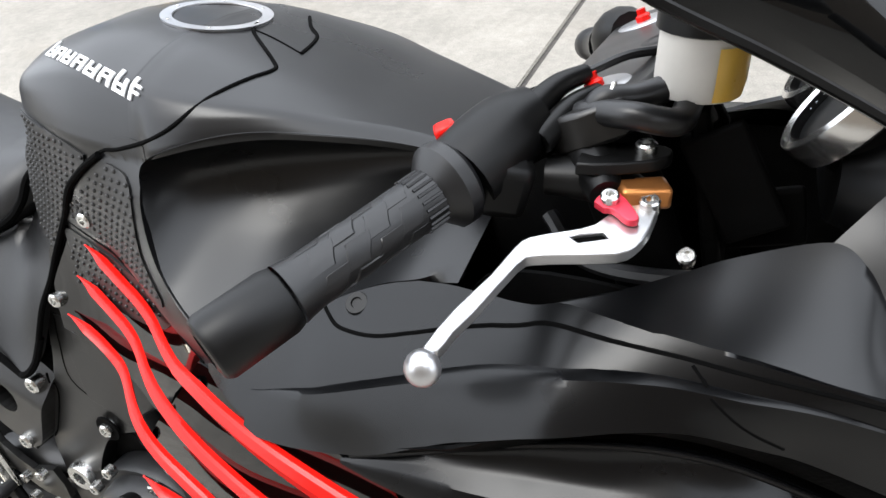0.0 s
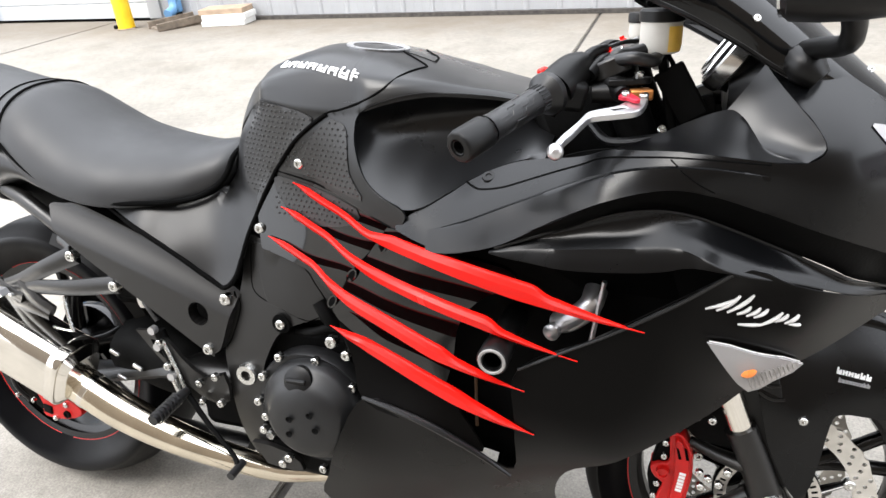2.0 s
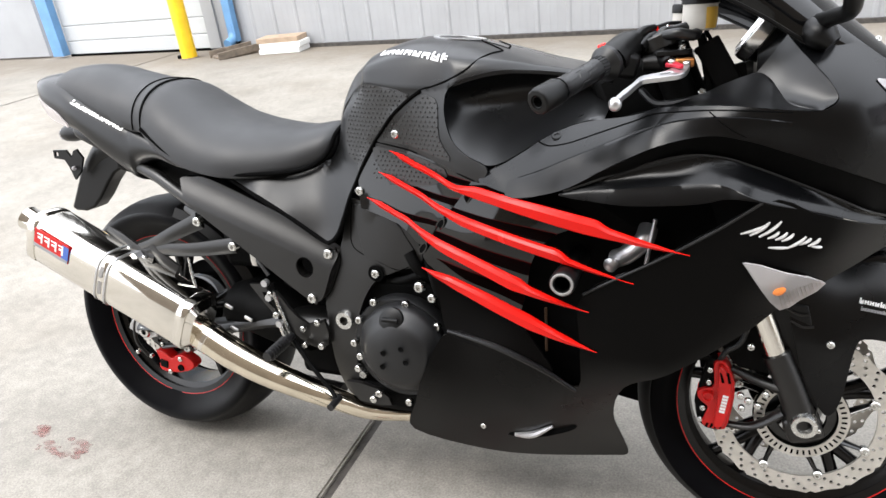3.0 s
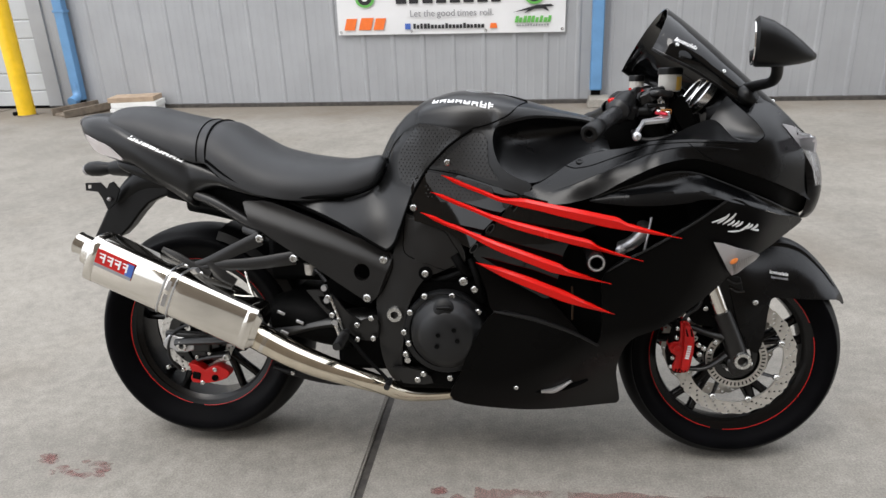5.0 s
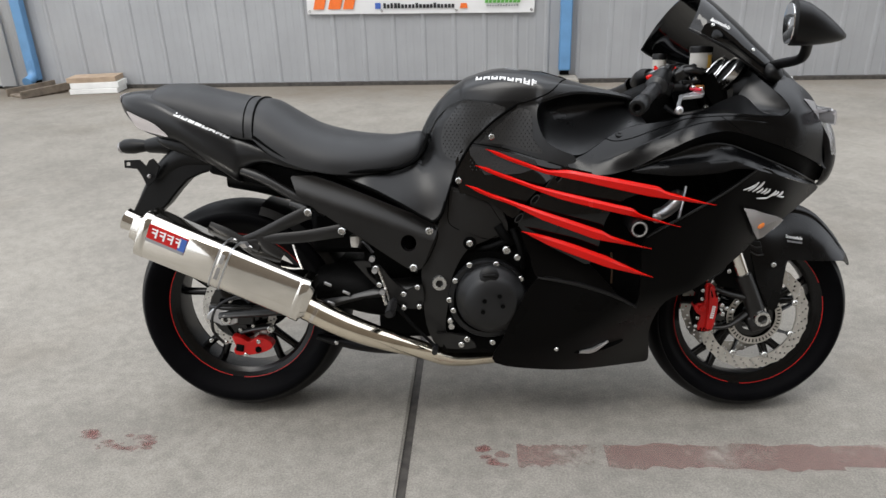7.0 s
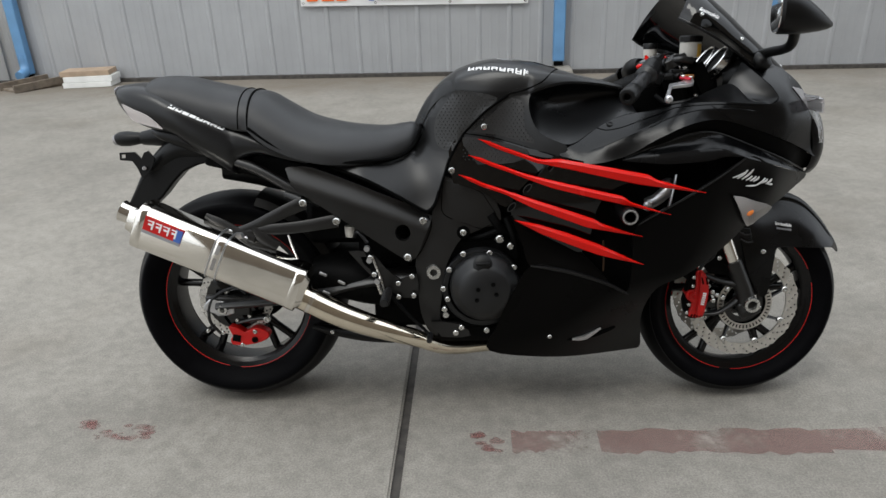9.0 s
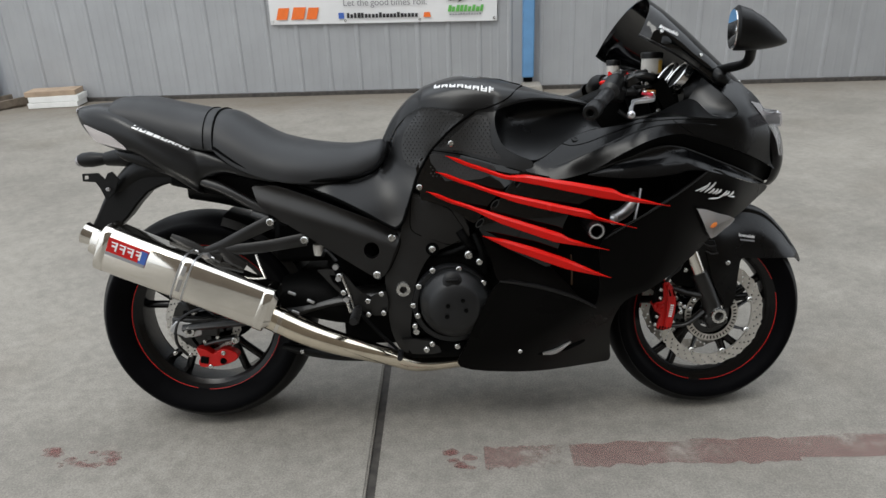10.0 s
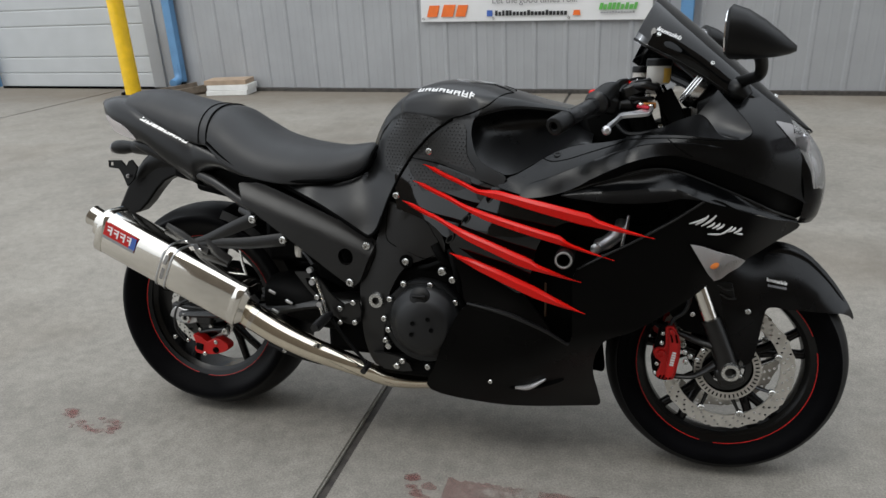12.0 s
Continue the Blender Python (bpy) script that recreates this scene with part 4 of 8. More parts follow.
part("channel_lip", tube([(x, LIP_Y(x) - 0.0005, LIP_Z(x)) for x in (1.09, 1.13, 1.17, 1.21, 1.25, 1.29, 1.33, 1.37, 1.41, 1.45, 1.49, 1.52, 1.55, 1.585)], 0.0022, n=8), M_SATIN, bike, mirror=True)
# lower panels take the darkened copy of the body paint
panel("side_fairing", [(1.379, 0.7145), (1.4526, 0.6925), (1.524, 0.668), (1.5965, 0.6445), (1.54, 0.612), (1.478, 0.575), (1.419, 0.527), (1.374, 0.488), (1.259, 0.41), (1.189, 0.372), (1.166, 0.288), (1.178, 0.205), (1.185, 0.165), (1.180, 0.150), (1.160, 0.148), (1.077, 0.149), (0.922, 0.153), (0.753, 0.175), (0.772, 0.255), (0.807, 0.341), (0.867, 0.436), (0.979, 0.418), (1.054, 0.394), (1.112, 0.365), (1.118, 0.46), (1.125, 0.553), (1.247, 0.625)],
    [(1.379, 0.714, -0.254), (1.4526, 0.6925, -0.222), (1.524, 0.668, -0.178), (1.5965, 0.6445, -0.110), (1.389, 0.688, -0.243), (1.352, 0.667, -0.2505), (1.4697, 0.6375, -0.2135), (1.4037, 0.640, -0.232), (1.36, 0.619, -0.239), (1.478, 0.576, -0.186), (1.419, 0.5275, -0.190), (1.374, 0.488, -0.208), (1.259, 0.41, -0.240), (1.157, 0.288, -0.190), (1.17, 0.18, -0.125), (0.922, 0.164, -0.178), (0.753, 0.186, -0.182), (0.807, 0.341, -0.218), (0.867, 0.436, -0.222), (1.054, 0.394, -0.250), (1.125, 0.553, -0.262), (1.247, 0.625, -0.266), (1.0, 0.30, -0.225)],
    M_LOWER, bike, step=0.016, label="black side fairing darkened for its shade, running into the belly pan")
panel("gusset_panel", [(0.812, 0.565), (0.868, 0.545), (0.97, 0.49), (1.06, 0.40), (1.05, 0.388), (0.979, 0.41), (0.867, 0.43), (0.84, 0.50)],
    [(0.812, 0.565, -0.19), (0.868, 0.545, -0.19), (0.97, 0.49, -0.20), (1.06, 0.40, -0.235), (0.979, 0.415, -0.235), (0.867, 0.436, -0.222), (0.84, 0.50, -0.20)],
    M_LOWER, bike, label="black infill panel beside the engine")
panel("frame_cover", [(0.650, 0.728), (0.688, 0.773), (0.776, 0.7605), (0.86, 0.738), (0.925, 0.720), (0.885, 0.680), (0.838, 0.632), (0.800, 0.583), (0.745, 0.62), (0.630, 0.662)],
    [(0.650, 0.728, -0.125), (0.688, 0.774, -0.120), (0.776, 0.760, -0.142), (0.86, 0.738, -0.170), (0.922, 0.722, -0.195), (0.885, 0.68, -0.182), (0.835, 0.632, -0.174), (0.80, 0.585, -0.168), (0.745, 0.62, -0.155), (0.638, 0.668, -0.142), (0.70, 0.69, -0.137)],
    M_GLOSS, bike, k=3, label="black frame cover under the thin ends of the slashes")
panel("gloss_side_panel", [(0.920, 0.722), (1.0, 0.700), (1.10, 0.685), (1.115, 0.660), (1.077, 0.643), (1.045, 0.615), (1.027, 0.58), (1.018, 0.53), (0.995, 0.472), (0.95, 0.488), (0.86, 0.535), (0.812, 0.572), (0.838, 0.620), (0.882, 0.670)],
    [(0.920, 0.722, -0.207), (0.882, 0.672, -0.204), (0.838, 0.622, -0.202), (0.812, 0.572, -0.198), (0.86, 0.535, -0.205), (0.95, 0.485, -0.214), (1.02, 0.455, -0.222), (1.055, 0.56, -0.228), (1.06, 0.69, -0.228), (0.95, 0.61, -0.224), (0.90, 0.62, -0.216)],
    M_GLOSS, bike, k=3, thick=0.010, label="gloss black bulged side panel under the red slashes")
panel("inner_duct", [(1.02, 0.715), (1.30, 0.725), (1.42, 0.702), (1.32, 0.62), (1.20, 0.52), (1.17, 0.34), (0.98, 0.36), (0.96, 0.56)],
    [(1.02, 0.715, -0.17), (1.42, 0.70, -0.20), (1.26, 0.62, -0.165), (1.14, 0.55, -0.15), (1.17, 0.34, -0.16), (0.98, 0.36, -0.16)],
    M_DARK, bike, lay=False, label="dark duct behind the slashes")
# hollow inside the cowl under the mirror: a sloping ledge and a curved wall that meet in a crease
LEDGE_OUT = [(1.205, -0.188, 0.833), (1.25, -0.196, 0.8435), (1.29, -0.2055, 0.8455), (1.32, -0.2095, 0.8455), (1.36, -0.2115, 0.8435), (1.38, -0.212, 0.8415), (1.395, -0.212, 0.8400), (1.41, -0.2115, 0.8392), (1.43, -0.2095, 0.8382), (1.446, -0.207, 0.838)]
LEDGE_IN = [(1.205, -0.183, 0.8335), (1.25, -0.168, 0.846), (1.285, -0.152, 0.8567), (1.3143, -0.145, 0.8700), (1.361, -0.140, 0.886), (1.3793, -0.150, 0.8786), (1.392, -0.165, 0.8626), (1.4009, -0.180, 0.8511), (1.415, -0.195, 0.8445), (1.440, -0.205, 0.8385)]
WALL_RIM = [(1.400, -0.118, 0.938), (1.415, -0.144, 0.919), (1.436, -0.168, 0.896), (1.458, -0.186, 0.871), (1.4655, -0.197, 0.852), (1.448, -0.207, 0.8385)]


def ruled(a, b, k, sag, name, mat, label):
    # a smooth sheet between two edges, hollowed by sag
    A, B = spline(a, 6), spline(b, 6)
    bm = bmesh.new()
    rings = []
    for p, q in zip(A, B):
        p, q = Vector(p), Vector(q)
        rg = []
        for i in range(k + 1):
            v = i / k
            c = p.lerp(q, v)
            rg.append(bm.verts.new(c + Vector((0, 1, -0.5)) * sag * math.sin(math.pi * v) * min(1.0, (q - p).length / 0.05)))
        back = [bm.verts.new(v.co + Vector((0.002, 0.004, -0.002))) for v in rg[::-1]]
        rings.append(rg + back)
    skin(bm, rings)
    return part(name, bm, mat, bike, label, mirror=True, sharp=50)


ruled(LEDGE_OUT, LEDGE_IN, 8, 0.003, "cockpit_ledge", M_SATIN, "sloping cockpit ledge inside the cowl")
ruled(LEDGE_IN[4:], WALL_RIM, 10, 0.003, "cowl_recess", M_SATIN, "hollow behind the cowl under the mirror")

# added black sheet stands for the shade seen through the fairing joint
panel("cowl_shade_sheet", [(1.05, 0.735), (1.20, 0.755), (1.30, 0.765), (1.42, 0.720), (1.50, 0.672), (1.46, 0.645), (1.30, 0.64), (1.10, 0.66)],
    [(1.05, 0.735, -0.175), (1.30, 0.765, -0.185), (1.50, 0.675, -0.150), (1.46, 0.645, -0.160), (1.10, 0.66, -0.175)],
    M_SEAM, bike, lay=False, k=2, label="dark sheet added for the shade behind the fairing joint")

# folded edges of the lower fairing
part("fairing_lip", tube([(1.125, -0.264, 0.553), (1.185, -0.268, 0.590), (1.247, -0.269, 0.626), (1.32, -0.264, 0.672), (1.379, -0.256, 0.7145)], 0.0026, n=8), M_SATIN, bike, mirror=True)
part("belly_lip", tube([(0.862, -0.222, 0.436), (0.92, -0.231, 0.430), (0.979, -0.240, 0.419), (1.054, -0.252, 0.396), (1.112, -0.258, 0.367)], [0.003, 0.005, 0.006, 0.005, 0.003], n=8), M_SATIN, bike, mirror=True)

# seat-side covers and frame
COVER = thin_plate([(0.324, 0.6935, -0.126), (0.415, 0.704, -0.134), (0.47, 0.701, -0.116), (0.529, 0.710, -0.092), (0.556, 0.7297, -0.078), (0.572, 0.756, -0.070), (0.422, 0.670, -0.160), (0.495, 0.632, -0.166), (0.565, 0.594, -0.164), (0.616, 0.6095, -0.160), (0.638, 0.6685, -0.145), (0.6495, 0.6985, -0.130), (0.665, 0.731, -0.123), (0.60, 0.72, -0.100)])


def cover_depth(x, z):
    # runs up over the rear of the tank and stays just outside its skin
    y = COVER(x, z)
    hit = SKINS[0].ray_cast(Vector((x, -1, z)), Vector((0, 1, 0)))[0]
    if hit is None:
        return y
    k_ = min(1.0, max(0.0, (z - 0.690) / 0.10))
    k_ = k_ * k_ * (3 - 2 * k_)
    return min(y + (hit.y - 0.002 - y) * k_, hit.y - 0.002)


panel("side_cover", [(0.332, 0.6945), (0.415, 0.7025), (0.47, 0.703), (0.515, 0.708), (0.545, 0.722), (0.564, 0.744), (0.578, 0.770), (0.592, 0.805), (0.618, 0.850), (0.655, 0.881), (0.69, 0.886), (0.776, 0.864), (0.742, 0.831), (0.686, 0.773), (0.663, 0.735), (0.645, 0.700), (0.634, 0.664), (0.622, 0.626), (0.612, 0.598), (0.596, 0.582), (0.577, 0.585), (0.50, 0.629), (0.42, 0.670)],
    cover_depth,
    M_SIDE, bike, thick=0.012, step=0.010, bevel=0.003, k=3, label="satin black side cover rising before the seat onto the tank")
# black sheet added behind the side cover so its gaps look shaded
panel("gap_shade_sheet", [(0.30, 0.715), (0.56, 0.735), (0.64, 0.69), (0.64, 0.58), (0.52, 0.56), (0.30, 0.68)], [(0.30, 0.715, -0.10), (0.56, 0.735, -0.055), (0.64, 0.69, -0.095), (0.64, 0.58, -0.115), (0.30, 0.68, -0.11)], M_SEAM, bike, lay=False, k=1)


def rail_depth(x, z):
    # a sloping shoulder along the upper edge, then an almost upright face
    d = (0.698 - 0.3764 * (x - 0.24) - z) * 0.936
    k_ = min(1.0, max(0.0, (d + 0.01) / 0.06))
    k_ = k_ * k_ * (3 - 2 * k_)
    return -0.140 - 0.028 * k_ - 0.02 * max(0.0, d - 0.05)


panel("rail_cover", [(0.213, 0.695), (0.24, 0.698), (0.292, 0.692), (0.45, 0.628), (0.588, 0.567), (0.598, 0.545), (0.58, 0.50), (0.561, 0.455), (0.545, 0.441), (0.527, 0.442), (0.39, 0.536), (0.243, 0.639), (0.228, 0.664)],
    rail_depth,
    M_FRAME, bike, thick=0.024, step=0.007, bevel=0.004, fine=True, holes=[[(0.523 + 0.021 * math.cos(a * math.pi / 8), 0.517 + 0.023 * math.sin(a * math.pi / 8)) for a in range(16)]], label="black frame rail cover")
panel("swingarm_plate", [(0.622, 0.664), (0.70, 0.64), (0.758, 0.618), (0.788, 0.545), (0.727, 0.518), (0.681, 0.495), (0.649, 0.447), (0.632, 0.399), (0.623, 0.334), (0.616, 0.267), (0.628, 0.216), (0.588, 0.217), (0.562, 0.285), (0.556, 0.384), (0.556, 0.449), (0.596, 0.543), (0.615, 0.61)],
    [(0.622, 0.664, -0.134), (0.758, 0.618, -0.145), (0.788, 0.545, -0.150), (0.681, 0.495, -0.156), (0.623, 0.334, -0.160), (0.628, 0.216, -0.150), (0.562, 0.285, -0.152), (0.556, 0.449, -0.150)],
    M_FRAME, bike, thick=0.03, label="black cast frame plate round the swingarm pivot")
panel("plate_inlay", [(0.634, 0.652), (0.69, 0.636), (0.733, 0.62), (0.755, 0.59), (0.775, 0.55), (0.738, 0.523), (0.69, 0.538), (0.634, 0.562)],
    lambda x, z: on_skin(x, z).y - 0.0012,
    M_FRAME, bike, thick=0.008, k=2, lay=False, label="flat inlay on the frame plate")


# ---- wheels ----
WHEEL_TILT = 4.0


def wheel(name, c, R, width, rim_r, steer, mat_label, spokes):
    # local frame: axle along y
    m = pose(*c, -WHEEL_TILT, 0, 0) @ pose(0, 0, 0, 0, 0, steer)
    w = new(name, None)
    w.parent, w.matrix_basis = bike, m
    tagged(w, mat_label)
    h = width / 2
    prof = [(rim_r - 0.004, -h * 0.62), (rim_r + 0.012, -h * 0.78), (rim_r + (R - rim_r) * 0.4, -h * 0.98), (rim_r + (R - rim_r) * 0.62, -h), (R - 0.026, -h * 0.86), (R - 0.010, -h * 0.58), (R - 0.002, -h * 0.28), (R, 0)]
    prof = spline(prof, 4)
    full = prof + [(r, -y) for r, y in prof[::-1][1:]]
    part("tyre", lathe(full, (0, 0, 0), (0, 1, 0), 96), M_TYRE, w, "worn black road tyre")
    e = h * 0.62
    rp = [(rim_r - 0.010, -e), (rim_r + 0.004, -e - 0.003), (rim_r + 0.006, -e + 0.006), (rim_r - 0.006, -e + 0.012), (rim_r - 0.018, -e + 0.02), (rim_r - 0.021, 0)]
    rp = rp + [(r, -y) for r, y in rp[::-1][1:]]
    inner = [(r - 0.007, y) for r, y in rp[::-1]]
    part("rim", lathe(rp + inner + [rp[0]], (0, 0, 0), (0, 1, 0), 72), M_RIM, w, "gloss black cast rim")
    for s in (-1, 1):
        for a0, a1 in ((0.42, 2.0), (2.2, 4.5), (4.66, 6.5)):
            bm = bmesh.new()
            N = 40
            rr = []
            for i in range(N + 1):
                a = a0 + (a1 - a0) * i / N
                rr.append([bm.verts.new((q * math.cos(a), s * (e + yy), q * math.sin(a))) for q, yy in ((rim_r - 0.0065, 0.0012), (rim_r - 0.0015, 0.0035), (rim_r - 0.002, 0.0015), (rim_r - 0.0065, -0.001))])
            skin(bm, rr)
            part("rim_tape", bm, M_REDCAST, w, "red rim tape")
    part("hub", lathe([(0.014, -0.085), (0.03, -0.085), (0.034, -0.05), (0.045, -0.03), (0.045, 0.03), (0.034, 0.05), (0.03, 0.085), (0.014, 0.085)], (0, 0, 0), (0, 1, 0), 32), M_RIM, w)
    for i in range(spokes):
        a = 2 * math.pi * i / spokes + 0.3
        for da in (-0.16, 0.16):
            p = (0.036 * math.cos(a), 0, 0.036 * math.sin(a))
            q1 = (0.11 * math.cos(a + da * 0.4), 0, 0.11 * math.sin(a + da * 0.4))
            q = ((rim_r - 0.022) * math.cos(a + da), 0, (rim_r - 0.022) * math.sin(a + da))
            part("spoke", tube([p, q1, q], [0.017, 0.0125, 0.0115], n=10, k=4, flat=1.0), M_RIM, w)
    return w


def petal_disc(R, r, y, lobes, parent, label, holes=True):
    out = []
    for i in range(lobes * 8):
        a = 2 * math.pi * i / (lobes * 8)
        q = R - 0.004 * (1 + math.cos(lobes * a)) * 0.5 - (0.004 if (i % 8) == 4 else 0)
        out.append((q * math.cos(a), q * math.sin(a)))
    loops = [out, [(r * math.cos(2 * math.pi * i / 64), r * math.sin(2 * math.pi * i / 64)) for i in range(64)]]
    if holes:
        for i in range(lobes * 2):
            for j, fr in enumerate((0.24, 0.5, 0.76)):
                a = 2 * math.pi * (i + (0.33 * j)) / (lobes * 2)
                q = r + (R - r) * fr
                loops.append([(q * math.cos(a) + 0.0036 * math.cos(b * math.pi / 3), q * math.sin(a) + 0.0036 * math.sin(b * math.pi / 3)) for b in range(6)])
    return part("brake_disc", flat_plate(loops, 0.005, Matrix.Translation((0, y, 0))), M_DISC, parent, label, smooth=False)


FRONT_C, REAR_C = (1.4778, 0.002, 0.264), (0.009, 0.013, 0.291)
STEER = 3.0
fw = wheel("front_wheel", FRONT_C, 0.290, 0.120, 0.215, STEER, "black front wheel with red rim tape", 5)
rw = wheel("rear_wheel", REAR_C, 0.317, 0.190, 0.222, 0, "black rear wheel with red rim tape", 5)
for y in (-0.073, 0.068):
    petal_disc(0.157, 0.122, y, 16, fw, "drilled petal brake disc")
petal_disc(0.112, 0.080, -0.088, 14, rw, "drilled rear petal disc")
part("sprocket", lathe([(0.03, 0.0), (0.110, 0.0), (0.114, 0.003), (0.110, 0.006), (0.03, 0.008)], (0, 0.092, 0), (0, 1, 0), 42), M_DARK, rw, "dark drive sprocket")
part("cush_hub", lathe([(0.03, 0.0), (0.085, 0.0), (0.088, 0.01), (0.080, 0.06), (0.03, 0.06)], (0, 0.025, 0), (0, 1, 0), 36), M_GLOSS, rw)

# exhaust
def oval_loft(p, q, sizes, n=64, power=3.8):
    bm = bmesh.new()
    p, q = Vector(p), Vector(q)
    d = (q - p).normalized()
    s = Vector((0, 1, 0))
    u = s.cross(d)
    s = d.cross(u)
    rings = []
    for t, w, h in sizes:
        c = p.lerp(q, t)
        rg = []
        for i in range(n):
            a = 2 * math.pi * i / n
            ca, sa = math.cos(a), math.sin(a)
            rg.append(bm.verts.new(c + s * (w * math.copysign(abs(ca) ** (2 / power), ca)) + u * (h * math.copysign(abs(sa) ** (2 / power), sa))))
        rings.append(rg)
    return skin(bm, rings)


MUF_A, MUF_B = (-0.166, -0.213, 0.570), (0.250, -0.213, 0.381)
muffler = part("muffler", oval_loft(MUF_A, MUF_B, [(0.0, 0.050, 0.060), (0.012, 0.053, 0.063), (0.985, 0.053, 0.062), (1.0, 0.050, 0.059)]), M_STEEL, bike, "polished oval steel muffler")
part("header_pipe", tube([(0.225, -0.206, 0.362), (0.2536, -0.206, 0.3467), (0.3285, -0.204, 0.3055), (0.404, -0.198, 0.271), (0.481, -0.188, 0.2405), (0.557, -0.165, 0.206), (0.612, -0.132, 0.170), (0.668, -0.095, 0.150), (0.75, -0.05, 0.138), (0.84, -0.03, 0.135)], [0.036, 0.0355, 0.035, 0.0325, 0.0285, 0.0245, 0.022, 0.021, 0.021, 0.021], n=24), M_PIPE, bike, "polished exhaust pipe, warm with heat")

# engine and core
part("engine_block", block((0.80, 0.0, 0.36), (0.36, 0.27, 0.28)), M_DARK, bike, "dark engine cases", bevel=0.02)
part("bulkhead", block((1.20, 0.0, 0.655), (0.36, 0.22, 0.13)), M_DARK, bike, bevel=0.02)
part("lower_bulkhead", block((1.09, 0.0, 0.45), (0.16, 0.24, 0.32)), M_DARK, bike, bevel=0.02)
part("airbox", block((0.90, 0.0, 0.60), (0.46, 0.24, 0.30)), M_DARK, bike, bevel=0.02)
part("radiator", block((1.12, 0.0, 0.45), (0.05, 0.30, 0.36), (0, 12, 0)), M_DARK, bike, "dark finned radiator")
part("clutch_cover", lathe([(0.0, 0.062), (0.03, 0.061), (0.06, 0.056), (0.074, 0.046), (0.080, 0.036), (0.088, 0.030), (0.094, 0.022), (0.096, 0.0), (0.096, -0.05)], (0.742, -0.165, 0.3635), (0, -1, 0), 48), M_ENGINE, bike, "dark grey round clutch cover")
# made-up dark block fills a see-through hole so it reads as shade
part("dark_filler_low", block((0.52, 0.0, 0.29), (0.20, 0.18, 0.16)), M_DARK, bike, bevel=0.02)
# made-up dark block between swingarm and subframe, in place of the deep shade
part("dark_filler_rear", block((0.33, 0.0, 0.53), (0.18, 0.17, 0.13)), M_DARK, bike, bevel=0.02)
part("subframe", block((0.28, 0.0, 0.66), (0.62, 0.20, 0.07), (0, 14, 0)), M_DARK, bike, bevel=0.01)
part("swingarm", tube([(0.62, -0.10, 0.38), (0.42, -0.115, 0.37), (0.2, -0.115, 0.32), (-0.03, -0.11, 0.296)], [0.05, 0.045, 0.036, 0.03], n=12, flat=0.45), M_FRAME, bike, mirror=True)


# ---- fittings: small helpers ----
def bolt(p, r, parent, mat=None, d=(0, -1, 0), n=16, name="bolt"):
    # socket-head bolt, its face towards d
    bm = lathe([(0.0, r * 0.15), (r * 0.42, r * 0.15), (r * 0.45, r * 0.62), (r * 0.8, r * 0.62), (r, r * 0.42), (r, -r * 0.9)], p, d, n)
    return part(name, bm, mat or M_BOLT, parent)


def at(x, z, lift=0.0):
    return tuple(on_skin(x, z, lift))


def seam(pts, parent, r=0.0022, lift=0.0, name="seam"):
    P = [at(x, z, lift - r * 0.6) for x, z in spline(pts, 5)]
    return part(name, tube(P, r, n=6, k=1, smooth=False), M_SEAM, parent, mirror=True)


def glyphs(name, n, a, b, h, slant, mat, parent, seed, lift=0.0012, thick=0.25):
    # a row of plain stroke shapes laid on the body between a and b (x, z); they stand for a brand name
    rnd = random.Random(seed)
    a, b = Vector((a[0], a[1])), Vector((b[0], b[1]))
    step = (b - a) / n
    ux = step.normalized()
    uz = Vector((-ux.y, ux.x))
    w = step.length

    def quad(bm, u0, u1, v0, v1, o):
        pts = []
        for u, v in ((u0, v0), (u1, v0), (u1, v1), (u0, v1)):
            q = o + ux * (u + slant * v) + uz * v
            pts.append(on_skin(q.x, q.y, lift))
        top = [bm.verts.new(p) for p in pts]
        bot = [bm.verts.new(p + Vector((0, 0.003, 0))) for p in pts]
        bm.faces.new(top)
        for i in range(4):
            bm.faces.new((top[i], bot[i], bot[(i + 1) % 4], top[(i + 1) % 4]))
    for i in range(n):
        bm = bmesh.new()
        o = a + step * i
        t = w * thick
        tall = h * (1.0 if i in (0, n - 2, n - 1) else 0.72)
        kind = rnd.choice((0, 1, 2))
        quad(bm, 0, t, 0, tall, o)
        quad(bm, w * 0.84 - t, w * 0.84, 0, h * 0.72, o)
        if kind != 1:
            quad(bm, t, w * 0.84 - t, h * 0.30, h * 0.30 + t * 0.8, o)
        if kind != 2:
            quad(bm, t, w * 0.84 - t, 0, t * 0.8, o)
        part(name, bm, mat, parent, smooth=False)


def dots(name, outline, pitch, parent, r=0.0021, hgt=0.0016):
    # raised grip dots on the tank inside an outline in side view
    xs, zs = [p[0] for p in outline], [p[1] for p in outline]
    bm = bmesh.new()
    row, z = 0, min(zs)
    while z < max(zs):
        x = min(xs) + (pitch / 2 if row % 2 else 0)
        while x < max(xs):
            c, j = False, len(outline) - 1
            for i in range(len(outline)):
                (xi, zi), (xj, zj) = outline[i], outline[j]
                if (zi > z) != (zj > z) and x < (xj - xi) * (z - zi) / (zj - zi) + xi:
                    c = not c
                j = i
            if c:
                p = on_skin(x, z)
                lathe([(r, -0.001), (r, hgt * 0.5), (r * 0.55, hgt), (0, hgt)], p, (0, -1, 0.15), 6, bm)
            x += pitch
        z += pitch * 0.8
        row += 1
    ob = part(name, bm, M_PAD, parent)
    return tagged(ob, kind="stuff")


